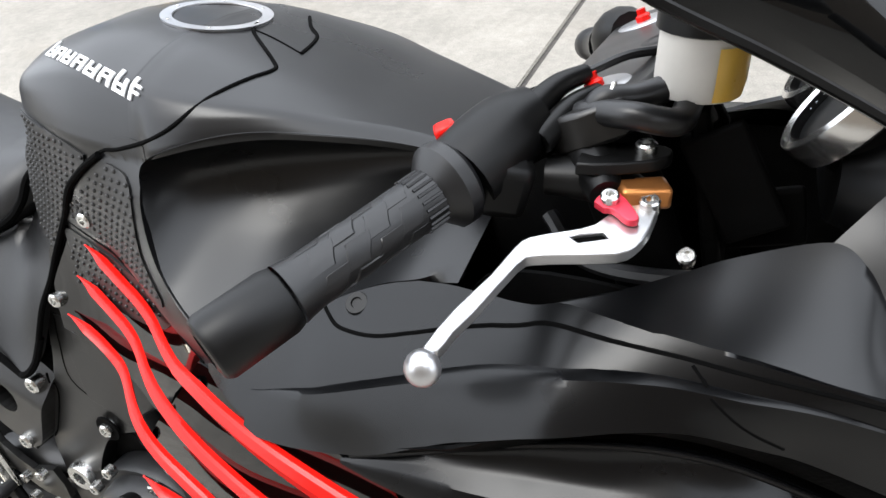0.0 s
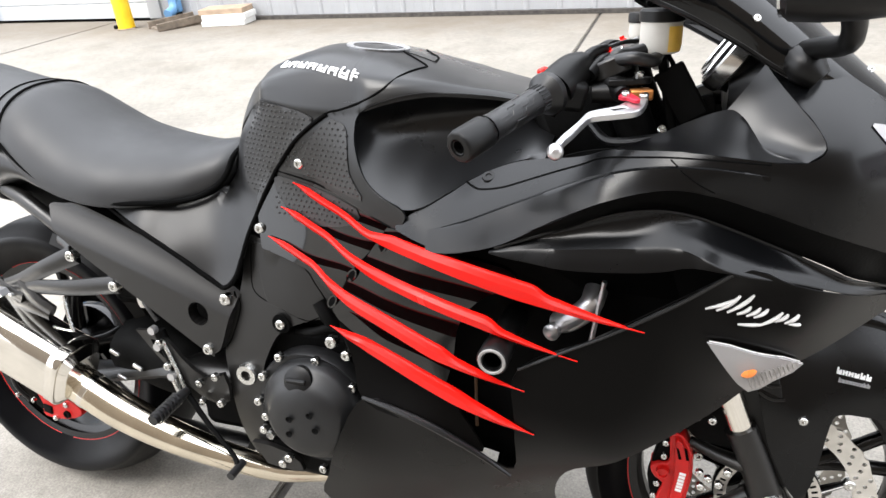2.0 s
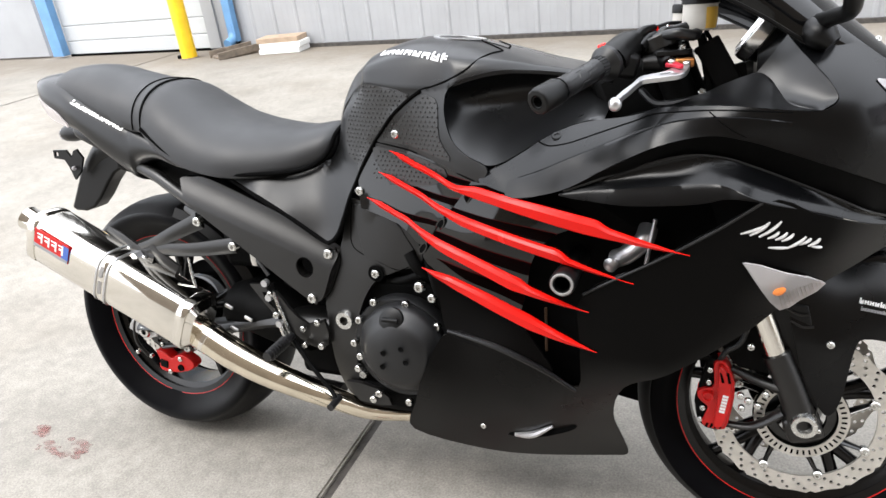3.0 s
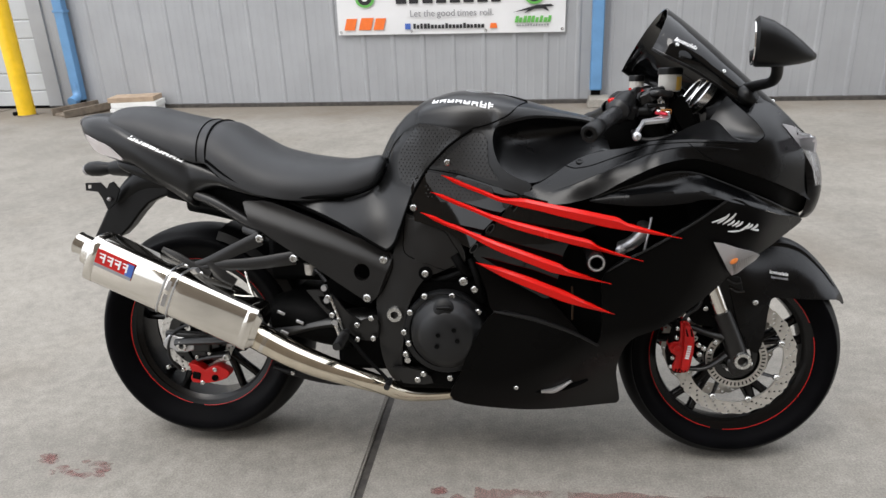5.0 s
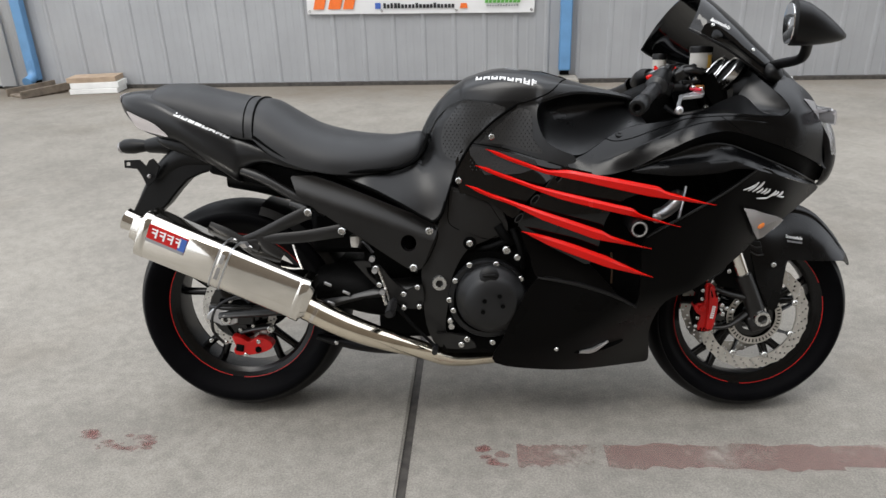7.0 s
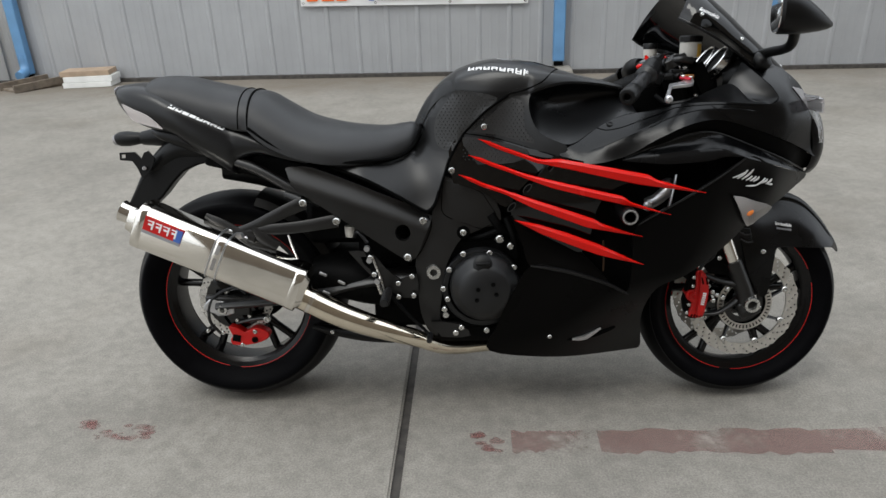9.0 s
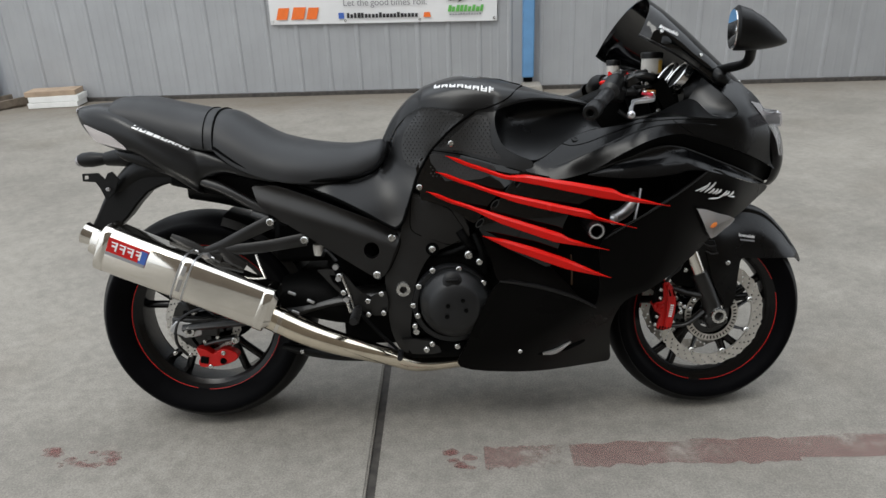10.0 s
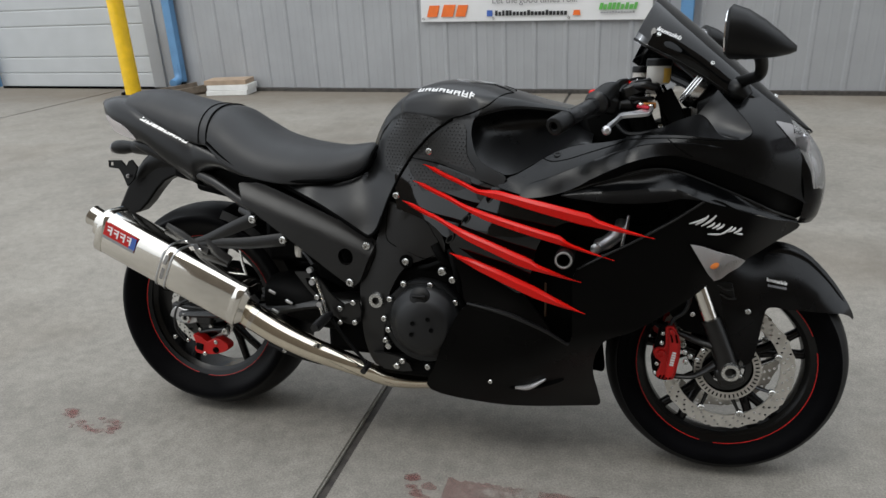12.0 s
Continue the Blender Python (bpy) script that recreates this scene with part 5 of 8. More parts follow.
# ---- tank fittings ----
seam([(0.686, 0.776), (0.776, 0.7625), (0.86, 0.740), (0.925, 0.722)], tank, 0.0022)
part("seam", tube([(0.6245, -0.157, 0.628), (0.638, -0.147, 0.6685), (0.6495, -0.134, 0.6985), (0.665, -0.1275, 0.731), (0.6915, -0.1235, 0.7736), (0.706, -0.128, 0.789), (0.744, -0.1425, 0.827), (0.781, -0.1495, 0.855), (0.808, -0.1505, 0.872)], 0.0032, n=8), M_SEAM, tank, mirror=True)
PAD_A = [(0.664, 0.878), (0.69, 0.884), (0.782, 0.866), (0.742, 0.827), (0.688, 0.770), (0.662, 0.730), (0.622, 0.742), (0.612, 0.79), (0.630, 0.84)]
PAD_B = [(0.80, 0.857), (0.825, 0.863), (0.845, 0.850), (0.85, 0.79), (0.872, 0.752), (0.777, 0.772), (0.705, 0.787)]
PAD_C = [(0.690, 0.744), (0.702, 0.766), (0.855, 0.734), (0.82, 0.700), (0.690, 0.698)]
pads = []
for outl, lab in ((PAD_A, "rear knee pad with raised dots"), (PAD_B, "front knee pad with raised dots"), (PAD_C, "lower pad with raised dots")):
    pd = panel("knee_pad", outl, lambda x, z: on_skin(x, z).y - 0.0016, M_PAD, tank, thick=0.004, step=0.014, k=3, label=lab, mirror=True, lay=True, bevel=0.0)
    dots("grip_dots", outl, 0.0104, pd)
part("panel_gap", tube([(x, COVER(x, z) + 0.001, z) for x, z in ((0.335, 0.692), (0.42, 0.667), (0.50, 0.626), (0.575, 0.582), (0.596, 0.5785), (0.613, 0.596), (0.624, 0.627))], 0.0045, n=8), M_SEAM, bike, mirror=True)
# oval slots along the joint of the frame cover and the gloss panel
for x, z in ((0.910, 0.692), (0.854, 0.639), (0.814, 0.590)):
    c_ = on_skin(x, z, 0.0012)
    oval = [(0.013 * math.cos(i * math.pi / 10), 0.0052 * math.sin(i * math.pi / 10)) for i in range(20)]
    wide = [(1.25 * a, 1.5 * b) for a, b in oval]
    m_ = Matrix.Translation(c_) @ pose(0, 0, 0, 0, -48, -22)
    slot = part("slot_rim", flat_plate([wide, oval], 0.003, m_), M_GLOSS, bike, mirror=True, smooth=False)
    part("slot", flat_plate([oval], 0.002, m_), M_SEAM, slot, mirror=True, smooth=False)
# red slashes
SLASH_DEPTH = thin_plate([(0.732, 0.76, -0.134), (0.80, 0.737, -0.152), (0.86, 0.717, -0.178), (0.895, 0.714, -0.200), (0.94, 0.712, -0.221), (0.705, 0.718, -0.136), (0.77, 0.695, -0.153), (0.82, 0.680, -0.174), (0.848, 0.670, -0.197), (0.885, 0.660, -0.217), (0.677, 0.667, -0.145), (0.74, 0.643, -0.154), (0.783, 0.632, -0.171), (0.808, 0.624, -0.194), (0.838, 0.616, -0.213),
                          (0.82, 0.562, -0.222), (0.885, 0.54, -0.230), (1.15, 0.675, -0.262), (1.09, 0.62, -0.265), (1.02, 0.565, -0.262), (1.03, 0.49, -0.256), (1.286, 0.635, -0.268), (1.247, 0.64, -0.270), (1.203, 0.581, -0.266), (1.133, 0.531, -0.274), (1.145, 0.451, -0.260)])
for outl in ([(0.730, 0.761), (0.80, 0.738), (0.885, 0.712), (0.935, 0.716), (1.05, 0.697), (1.148, 0.678), (1.163, 0.667), (1.286, 0.632), (1.123, 0.656), (0.967, 0.690), (0.87, 0.706), (0.79, 0.732)],
             [(0.703, 0.719), (0.78, 0.694), (0.855, 0.675), (0.97, 0.652), (1.088, 0.626), (1.102, 0.613), (1.205, 0.578), (1.08, 0.608), (0.91, 0.646), (0.84, 0.668), (0.77, 0.690)],
             [(0.676, 0.669), (0.75, 0.642), (0.828, 0.626), (0.93, 0.596), (1.02, 0.568), (1.033, 0.558), (1.136, 0.525), (1.0, 0.548), (0.87, 0.592), (0.80, 0.622), (0.74, 0.638)],
             [(0.82, 0.561), (0.878, 0.550), (0.95, 0.53), (1.03, 0.502), (1.147, 0.447), (1.03, 0.475), (0.887, 0.526)]):
    tip = outl.index(max(outl))
    edges_ = []
    for side in (outl[:tip + 1], [outl[0]] + outl[:tip - 1:-1]):
        edges_.append(([p[0] for p in side], [p[1] for p in side]))
    x0, x1 = outl[0][0], outl[tip][0]
    rows_ = []
    for i in range(91):
        x = x0 + (x1 - x0) * i / 90
        za, zb = (sum(float(np.interp(x + d_, *ed_)) for d_ in (-0.006, -0.003, 0.0, 0.003, 0.006)) / 5 for ed_ in edges_)
        mid_, w_ = (za + zb) / 2, max(0.0008, 0.53 * (za - zb))
        base = SLASH_DEPTH(x, mid_)
        if i < 38:
            # the thin ends lie on the pads and covers under them
            w_ = max(w_, 0.0056 * min(1.0, (x - x0) / 0.030))
            base = min(base, on_skin(x, mid_).y - 0.0005)
        rows_.append((x, mid_, w_, base))
    bm = bmesh.new()
    rings = []
    for i, (x, mid_, w_, base) in enumerate(rows_):
        near_ = [r_[3] for r_ in rows_[max(0, i - 3):i + 4]]
        base = 0.5 * min(near_) + 0.5 * sum(near_) / len(near_)
        rings.append([bm.verts.new((x, base - h_ * min(1.0, w_ / 0.006), mid_ + v_ * w_)) for v_, h_ in ((-1.0, -0.003), (-1.0, 0.0015), (-0.86, 0.004), (0.38, 0.0085), (0.86, 0.0045), (1.0, 0.0015), (1.0, -0.003))])
    skin(bm, rings)
    part("red_slash", bm, M_RED, bike, "bright red slash trim", mirror=True, sharp=24)

cap = part("filler_cap", lathe([(0.052, -0.012), (0.052, 0.003), (0.050, 0.0055), (0.040, 0.0055), (0.038, 0.002), (0.036, 0.002), (0.033, 0.005), (0.0, 0.006)], (0.834, 0.0, 0.9502), (0.115, 0, 0.993), 48), M_PLASTIC, tank, "black fuel filler cap")
part("cap_ring", lathe([(0.051, 0.003), (0.0515, 0.0065), (0.041, 0.0065), (0.040, 0.003)], (0.834, 0.0, 0.9502), (0.115, 0, 0.993), 48), M_ALU, cap, "pale polished cap ring")
for i in range(6):
    a = i * math.pi / 3
    bolt((0.834 + 0.046 * math.cos(a), 0.046 * math.sin(a), 0.9567 - 0.116 * 0.046 * math.cos(a)), 0.0016, cap, d=(0.115, 0, 0.993), n=10)


def tank_line(pts, lift=0.0):
    # a smooth line laid on the tank by the nearest place on its skin
    out = []
    for p in spline(pts, 6):
        q = SKINS[0].find_nearest(Vector(p))
        out.append(tuple(q[0] + Vector((0, -1, 1)).normalized() * lift))
    for _ in range(3):
        out = [out[0]] + [tuple((a_ + 2 * b_ + c_) / 4 for a_, b_, c_ in zip(out[i - 1], out[i], out[i + 1])) for i in range(1, len(out) - 1)] + [out[-1]]
    return out


part("seam", tube(tank_line([(0.800, -0.165, 0.868), (0.830, -0.165, 0.882), (0.883, -0.155, 0.898), (0.912, -0.13, 0.913), (0.932, -0.085, 0.922), (0.939, -0.066, 0.925), (0.933, -0.056, 0.929), (0.905, -0.034, 0.937), (0.886, -0.018, 0.943), (0.880, -0.006, 0.946), (0.879, 0.0, 0.946)], 0.0002), 0.0019, n=8, k=1, smooth=False), M_SEAM, tank, "black panel gap across the tank")
part("seam", tube(tank_line([(0.940, -0.024, 0.934), (0.936, 0.0, 0.935), (0.928, 0.022, 0.936), (0.912, 0.036, 0.939), (0.895, 0.060, 0.940)], 0.0002), 0.0019, n=8, k=1, smooth=False), M_SEAM, tank)
part("crease", tube(tank_line([(0.876, -0.014, 0.948), (0.905, -0.016, 0.942), (0.940, -0.024, 0.934)], 0.0), 0.0010, n=8, k=1, smooth=False), M_SEAM, tank)
# brand lettering as plain strokes laid on the tank's shoulder
BA, BB = Vector((0.704, -0.0875, 0.941)), Vector((0.866, -0.1365, 0.921))
b_up = Vector((0.02, 0.78, 0.62)).normalized()
b_w = (BB - BA) / 8
for i in range(8):
    bm = bmesh.new()
    strokes = ((0.06, 0.25, 0, 1.0 if i in (0, 6, 7) else 0.70), (0.64, 0.83, 0, 0.70), (0.25, 0.64, 0.56, 0.70) if i % 2 else (0.25, 0.64, 0.0, 0.14), (0.25, 0.64, 0.28, 0.41))
    for u0_, u1_, v0_, v1_ in [(p_, q_, r_ + (s_ - r_) * w_ / 4, r_ + (s_ - r_) * (w_ + 1) / 4) for p_, q_, r_, s_ in strokes for w_ in range(4)]:
        if i == 7 and u0_ > 0.3:
            continue
        top_, low_ = [], []
        for u_, v_ in ((u0_, v0_), (u1_, v0_), (u1_, v1_), (u0_, v1_)):
            q = BA + b_w * (i + u_ + 0.10 * v_) + b_up * (0.0205 * v_ - 0.008)
            n_ = Vector((0.0, -0.62, 0.78))
            h_ = SKINS[0].ray_cast(q + n_ * 0.3, -n_)[0]
            top_.append(bm.verts.new(h_ + n_ * 0.0016))
            low_.append(bm.verts.new(h_ - n_ * 0.002))
        bm.faces.new(top_)
        for j in range(4):
            bm.faces.new((top_[j], low_[j], low_[(j + 1) % 4], top_[(j + 1) % 4]))
    bmesh.ops.remove_doubles(bm, verts=bm.verts[:], dist=1e-5)
    part("brand_shape", bm, M_WHITE, tank, smooth=False)
# seat strap groove and seat base
def seat_arc(x, w, b, t, k=15):
    return [(x, w * math.copysign(abs(math.cos(a)) ** (2 / 2.25), math.cos(a)), b + (t - b) * math.sin(a) ** (2 / 2.25)) for a in (math.pi * i / k for i in range(k + 1))]


part("seat_groove", tube(seat_arc(0.118, 0.1385, 0.798, 0.8975), 0.0028, n=8, k=3), M_SEAM, seat)
part("strap_seam", tube(seat_arc(0.092, 0.1370, 0.800, 0.9010), 0.0014, n=6, k=3), M_SEAM, rear_seat)
part("seat_edge", tube([(0.12, -0.142, 0.803), (0.195, -0.155, 0.754), (0.268, -0.160, 0.722), (0.33, -0.158, 0.708), (0.40, -0.148, 0.708), (0.47, -0.130, 0.709), (0.515, -0.108, 0.715), (0.545, -0.090, 0.731), (0.562, -0.078, 0.752), (0.571, -0.066, 0.778), (0.572, -0.04, 0.792)], [0.004, 0.004, 0.0045, 0.005, 0.005, 0.005, 0.005, 0.005, 0.005, 0.005, 0.004], n=8), M_SEAM, seat, mirror=True)

# ---- cockpit ----
BAR, FLANGE = Vector((1.072, -0.326, 0.871)), Vector((1.147, -0.183, 0.911))
axis = (FLANGE - BAR).normalized()
grip = part("throttle_grip", lathe([(0.0185, 0.048), (0.0178, 0.052), (0.0168, 0.060), (0.0160, 0.085), (0.0165, 0.12), (0.0172, 0.150), (0.024, 0.156), (0.0275, 0.160), (0.0275, 0.168), (0.024, 0.172)], BAR, axis, 32), M_RUBBER, bike, "black ribbed rubber throttle grip")
d0, s0, u0 = frame_along(axis)
for k in range(4):
    for j in range(6):
        a0 = j * math.pi / 3 + (0.5 if k % 2 else 0)
        bm = bmesh.new()
        rr = []
        for hh_, rad_ in ((0.0, 0.0158), (0.0012, 0.0168), (0.0165, 0.0170), (0.0180, 0.0158)):
            rr.append([bm.verts.new(BAR + d0 * (0.062 + k * 0.0188 + hh_ + 0.004 * math.sin(da * 3)) + (s0 * math.cos(a0 + da) + u0 * math.sin(a0 + da)) * (0.0158 if i_ in (0, 6) else rad_)) for i_, da in enumerate((-0.46, -0.43, -0.22, 0.0, 0.22, 0.43, 0.46))])
        skin(bm, rr, closed=False)
        part("grip_pad", bm, M_RUBBER, grip)
for j in range(22):
    a0 = j * 2 * math.pi / 22
    r_ = (s0 * math.cos(a0) + u0 * math.sin(a0)) * 0.0172
    part("grip_rib", rod(tuple(BAR + d0 * 0.136 + r_), tuple(BAR + d0 * 0.150 + r_), 0.0011, n=5), M_RUBBER, grip)
bar_end = part("bar_end", lathe([(0.008, -0.001), (0.011, -0.003), (0.0185, -0.002), (0.0205, 0.002), (0.0205, 0.040), (0.0195, 0.044), (0.0185, 0.047), (0.012, 0.047)], BAR, axis, 10), M_PLASTIC, bike, "black faceted bar-end weight", bevel=0.0012)
part("bar_end_bolt", lathe([(0.0, 0.006), (0.005, 0.006), (0.0085, 0.001), (0.009, -0.002), (0.0105, -0.003)], BAR, axis, 16), M_SEAM, bar_end)
part("handlebar", rod(tuple(FLANGE), (1.222, -0.085, 0.935), 0.0125), M_DARK, bike, "black clip-on bar")
# switch housing
sw = part("switch_housing", tube([tuple(FLANGE + axis * 0.010), tuple(FLANGE + axis * 0.028 + Vector((0, 0, 0.004))), tuple(FLANGE + axis * 0.05 + Vector((0.002, 0, 0.010))), tuple(FLANGE + axis * 0.066 + Vector((0.006, 0.0, 0.014)))], [0.0265, 0.0275, 0.025, 0.018], n=16, k=4, flat=0.95), M_PLASTIC, bike, "black throttle and switch housing")
part("housing_lobe", block(tuple(FLANGE + axis * 0.030 + Vector((0.012, -0.006, -0.012))), (0.036, 0.030, 0.040), (10, 12, 28)), M_PLASTIC, sw, bevel=0.008)
part("kill_switch", block(tuple(FLANGE + axis * 0.022 + Vector((-0.022, 0.004, 0.018))), (0.014, 0.014, 0.010), (0, -20, 28)), M_RED, sw, "red kill switch", bevel=0.003)
part("throttle_cable_guide", tube([tuple(FLANGE + axis * 0.046 + Vector((0.012, 0, 0.018))), (1.192, -0.118, 0.953), (1.206, -0.095, 0.957)], [0.010, 0.008, 0.006], n=10), M_PLASTIC, sw)
part("throttle_cable_guide", tube([tuple(FLANGE + axis * 0.048 + Vector((0.022, -0.004, 0.006))), (1.204, -0.122, 0.943), (1.216, -0.10, 0.947)], [0.010, 0.008, 0.006], n=10), M_PLASTIC, sw)
for P in ([(1.206, -0.095, 0.957), (1.232, -0.06, 0.962), (1.262, -0.03, 0.952), (1.29, -0.02, 0.90)], [(1.216, -0.10, 0.947), (1.245, -0.07, 0.950), (1.272, -0.04, 0.935), (1.29, -0.03, 0.88)]):
    part("throttle_cable", tube(P, 0.0032, n=8), M_RUBBER, bike)
part("switch_screw", rod((1.152, -0.176, 0.886), (1.150, -0.178, 0.880), 0.004), M_DARK, sw)
part("reservoir_hose", tube([(1.272, -0.108, 0.948), (1.268, -0.132, 0.944), (1.245, -0.140, 0.948), (1.220, -0.130, 0.944), (1.203, -0.122, 0.936)], 0.0085, n=12), M_RUBBER, bike, "thick black reservoir hose")
# front brake master cylinder and lever
mc = part("brake_master_cylinder", tube([(1.195, -0.142, 0.905), (1.222, -0.138, 0.905), (1.245, -0.142, 0.902), (1.258, -0.150, 0.898)], [0.014, 0.017, 0.014, 0.010], n=14, flat=0.85), M_PLASTIC, bike, "black brake master cylinder")
part("cylinder_body", tube([(1.205, -0.105, 0.914), (1.222, -0.132, 0.912), (1.236, -0.158, 0.905)], [0.016, 0.018, 0.010], n=14), M_PLASTIC, mc)
part("top_ear", flat_plate([outline_smooth([(-0.028, -0.012), (0.010, -0.014), (0.030, -0.006), (0.030, 0.008), (0.008, 0.016), (-0.026, 0.014)], 3)], 0.008, pose(1.238, -0.139, 0.930, 0, 0, 24) @ pose(0, 0, -0.006, -90, 0, 0)), M_PLASTIC, mc, bevel=0.002)
bolt((1.253, -0.134, 0.927), 0.0065, mc, d=(0, -0.1, 1))
part("hose_spigot", rod((1.218, -0.125, 0.928), (1.218, -0.125, 0.942), 0.011, n=18), M_PLASTIC, mc)
part("reservoir_hose", tube([(1.218, -0.128, 0.941), (1.224, -0.126, 0.951), (1.240, -0.120, 0.952), (1.256, -0.112, 0.956), (1.266, -0.108, 0.963)], 0.0085, n=14), M_RUBBER, bike, "black rubber reservoir hose")
part("hose_clip", tube([(1.229, -0.1335, 0.9505), (1.229, -0.124, 0.961), (1.2315, -0.115, 0.951)], 0.0014, n=6), M_BOLT, mc)
part("copper_block", block((1.256, -0.150, 0.905), (0.030, 0.020, 0.014), (0, 0, 24)), M_COPPER, mc, "copper-coloured adjuster block", bevel=0.003)
LEVER = pose(1.2616, -0.1586, 0.9035, 15.9, 0, 0) @ pose(0, 0, 0, -90, 0, 0)
lever_out = [(0.0053, -0.004), (0.003, 0.004), (-0.004, 0.0055), (-0.014, -0.002), (-0.0264, -0.0229), (-0.0407, -0.0318), (-0.0597, -0.0415), (-0.0659, -0.0517), (-0.0722, -0.0746), (-0.0829, -0.1019), (-0.0898, -0.130), (-0.082, -0.1305), (-0.0784, -0.1162), (-0.0725, -0.1015), (-0.0605, -0.0632), (-0.0532, -0.056), (-0.0348, -0.0505), (-0.0103, -0.0436), (-0.0015, -0.0353), (0.003, -0.0237), (0.0045, -0.012)]
lever = part("brake_lever", flat_plate([outline_smooth(lever_out, 2), [(-0.038, -0.0362), (-0.0328, -0.0332), (-0.0204, -0.0286), (-0.0165, -0.0327), (-0.0322, -0.0397)][::-1]], 0.0085, LEVER), M_ALU, bike, "silver short brake lever", bevel=0.0016)
part("lever_slot", flat_plate([[(-0.040, -0.037), (-0.033, -0.032), (-0.020, -0.0275), (-0.015, -0.0327), (-0.032, -0.041)]], 0.003, LEVER @ pose(0, 0.003, 0)), M_SEAM, lever)
part("lever_tip", ball(tuple(LEVER @ Vector((-0.0864, 0.004, -0.1395))), 0.0098, scale=(1, 0.95, 1.05)), M_ALU, lever)
part("adjuster_cam", flat_plate([outline_smooth([(-0.030, -0.0113), (-0.0253, -0.0009), (-0.0168, -0.0013), (-0.003, -0.0182), (-0.0087, -0.0225), (-0.0184, -0.0153), (-0.0253, -0.0157)], 3)], 0.005, LEVER @ pose(0, -0.006, 0)), M_PINK, lever, "anodised red lever adjuster", bevel=0.0012)
up_ = (LEVER.to_3x3() @ Vector((0, -1, 0)))
for bx, bz, br, bo in ((-0.0215, -0.0085, 0.0056, -0.0075), (0.0, -0.0015, 0.0062, -0.0015), (-0.018, 0.010, 0.005, -0.001)):
    bolt(tuple(LEVER @ Vector((bx, bo, bz))), br, lever, d=tuple(up_))
# reservoirs
def reservoir(c, r, h, label):
    ob = part("fluid_reservoir", lathe([(r * 0.72, 0.0), (r * 0.92, 0.002), (r, 0.010), (r, h), (0, h)], c, (0.02, 0, 1), 24), M_FLUID, bike, label)
    x, y, z = c
    part("reservoir_cap", lathe([(r * 1.02, h - 0.001), (r * 1.1, h), (r * 1.1, h + 0.012), (r * 1.0, h + 0.015), (0, h + 0.016)], c, (0.02, 0, 1), 18), M_PLASTIC, ob, "black screw cap")
    return ob
res = reservoir((1.274, -0.098, 0.950), 0.026, 0.040, "milky brake fluid reservoir with black cap")
bm = bmesh.new()
rr = []
for z_ in (0.003, 0.012, 0.034):
    q_ = 0.0270 if z_ > 0.01 else 0.0255
    rr.append([bm.verts.new((1.274 + q_ * math.cos(a_), -0.098 + q_ * math.sin(a_), 0.950 + z_)) for a_ in (-1.15 + 0.11 * i for i in range(14))])
skin(bm, rr, closed=False)
part("fluid", bm, M_OIL, res, "amber fluid showing through the side")
reservoir((1.2335, 0.150, 0.949), 0.019, 0.026, "small milky clutch fluid reservoir")
part("reservoir_bracket", tube([(1.285, -0.095, 0.948), (1.292, -0.09, 0.93), (1.27, -0.09, 0.915)], 0.006, n=8, flat=0.4), M_DARK, bike)
# triple clamp, fork tops, left bar
clamp = part("top_clamp", flat_plate([outline_smooth([(-0.03, -0.13), (0.03, -0.125), (0.045, 0.0), (0.03, 0.125), (-0.03, 0.13), (-0.035, 0.0)], 4)], 0.024, pose(1.222, 0, 0.925, 0, -22, 0) @ pose(0, 0, 0, 90, 0, 0)), M_FRAME, bike, "black top fork clamp", bevel=0.003)
for sy in (-0.095, 0.095):
    part("fork_cap", lathe([(0.027, -0.02), (0.027, 0.008), (0.022, 0.012), (0, 0.012)], (1.217, sy, 0.937), (-0.38, 0, 0.92), 24), M_ALU, clamp, "silver fork cap")
    part("preload_nut", lathe([(0.0065, 0.010), (0.0065, 0.016), (0.004, 0.018), (0.004, 0.022), (0, 0.022)], (1.217, sy, 0.937), (-0.38, 0, 0.92), 6), M_RED, clamp, "red preload adjuster")
part("ignition_lock", lathe([(0.020, 0), (0.020, 0.014), (0.012, 0.016), (0, 0.012)], (1.245, 0, 0.944), (-0.38, 0, 0.92), 20), M_PLASTIC, clamp)
LB, LF = Vector((1.128, 0.312, 0.868)), Vector((1.178, 0.168, 0.908))
la = (LF - LB).normalized()
part("left_grip", lathe([(0.0, -0.048), (0.02, -0.046), (0.0205, 0.0), (0.0175, 0.004), (0.0165, 0.06), (0.017, 0.12), (0.024, 0.124), (0.024, 0.132)], LB, la, 20), M_RUBBER, bike, "black rubber left grip")
part("left_switchgear", tube([tuple(LF), tuple(LF + la * 0.03 + Vector((0, 0, 0.006))), tuple(LF + la * 0.06 + Vector((0.004, 0, 0.008)))], [0.024, 0.028, 0.02], n=14), M_PLASTIC, bike, "black left switchgear")
part("left_bar", rod(tuple(LF), (1.222, 0.085, 0.935), 0.0125), M_DARK, bike)
part("clutch_lever", tube([(1.262, 0.165, 0.902), (1.255, 0.20, 0.897), (1.215, 0.25, 0.897), (1.185, 0.29, 0.868)], [0.008, 0.008, 0.007, 0.006], n=10, flat=0.6), M_ALU, bike, "silver clutch lever")
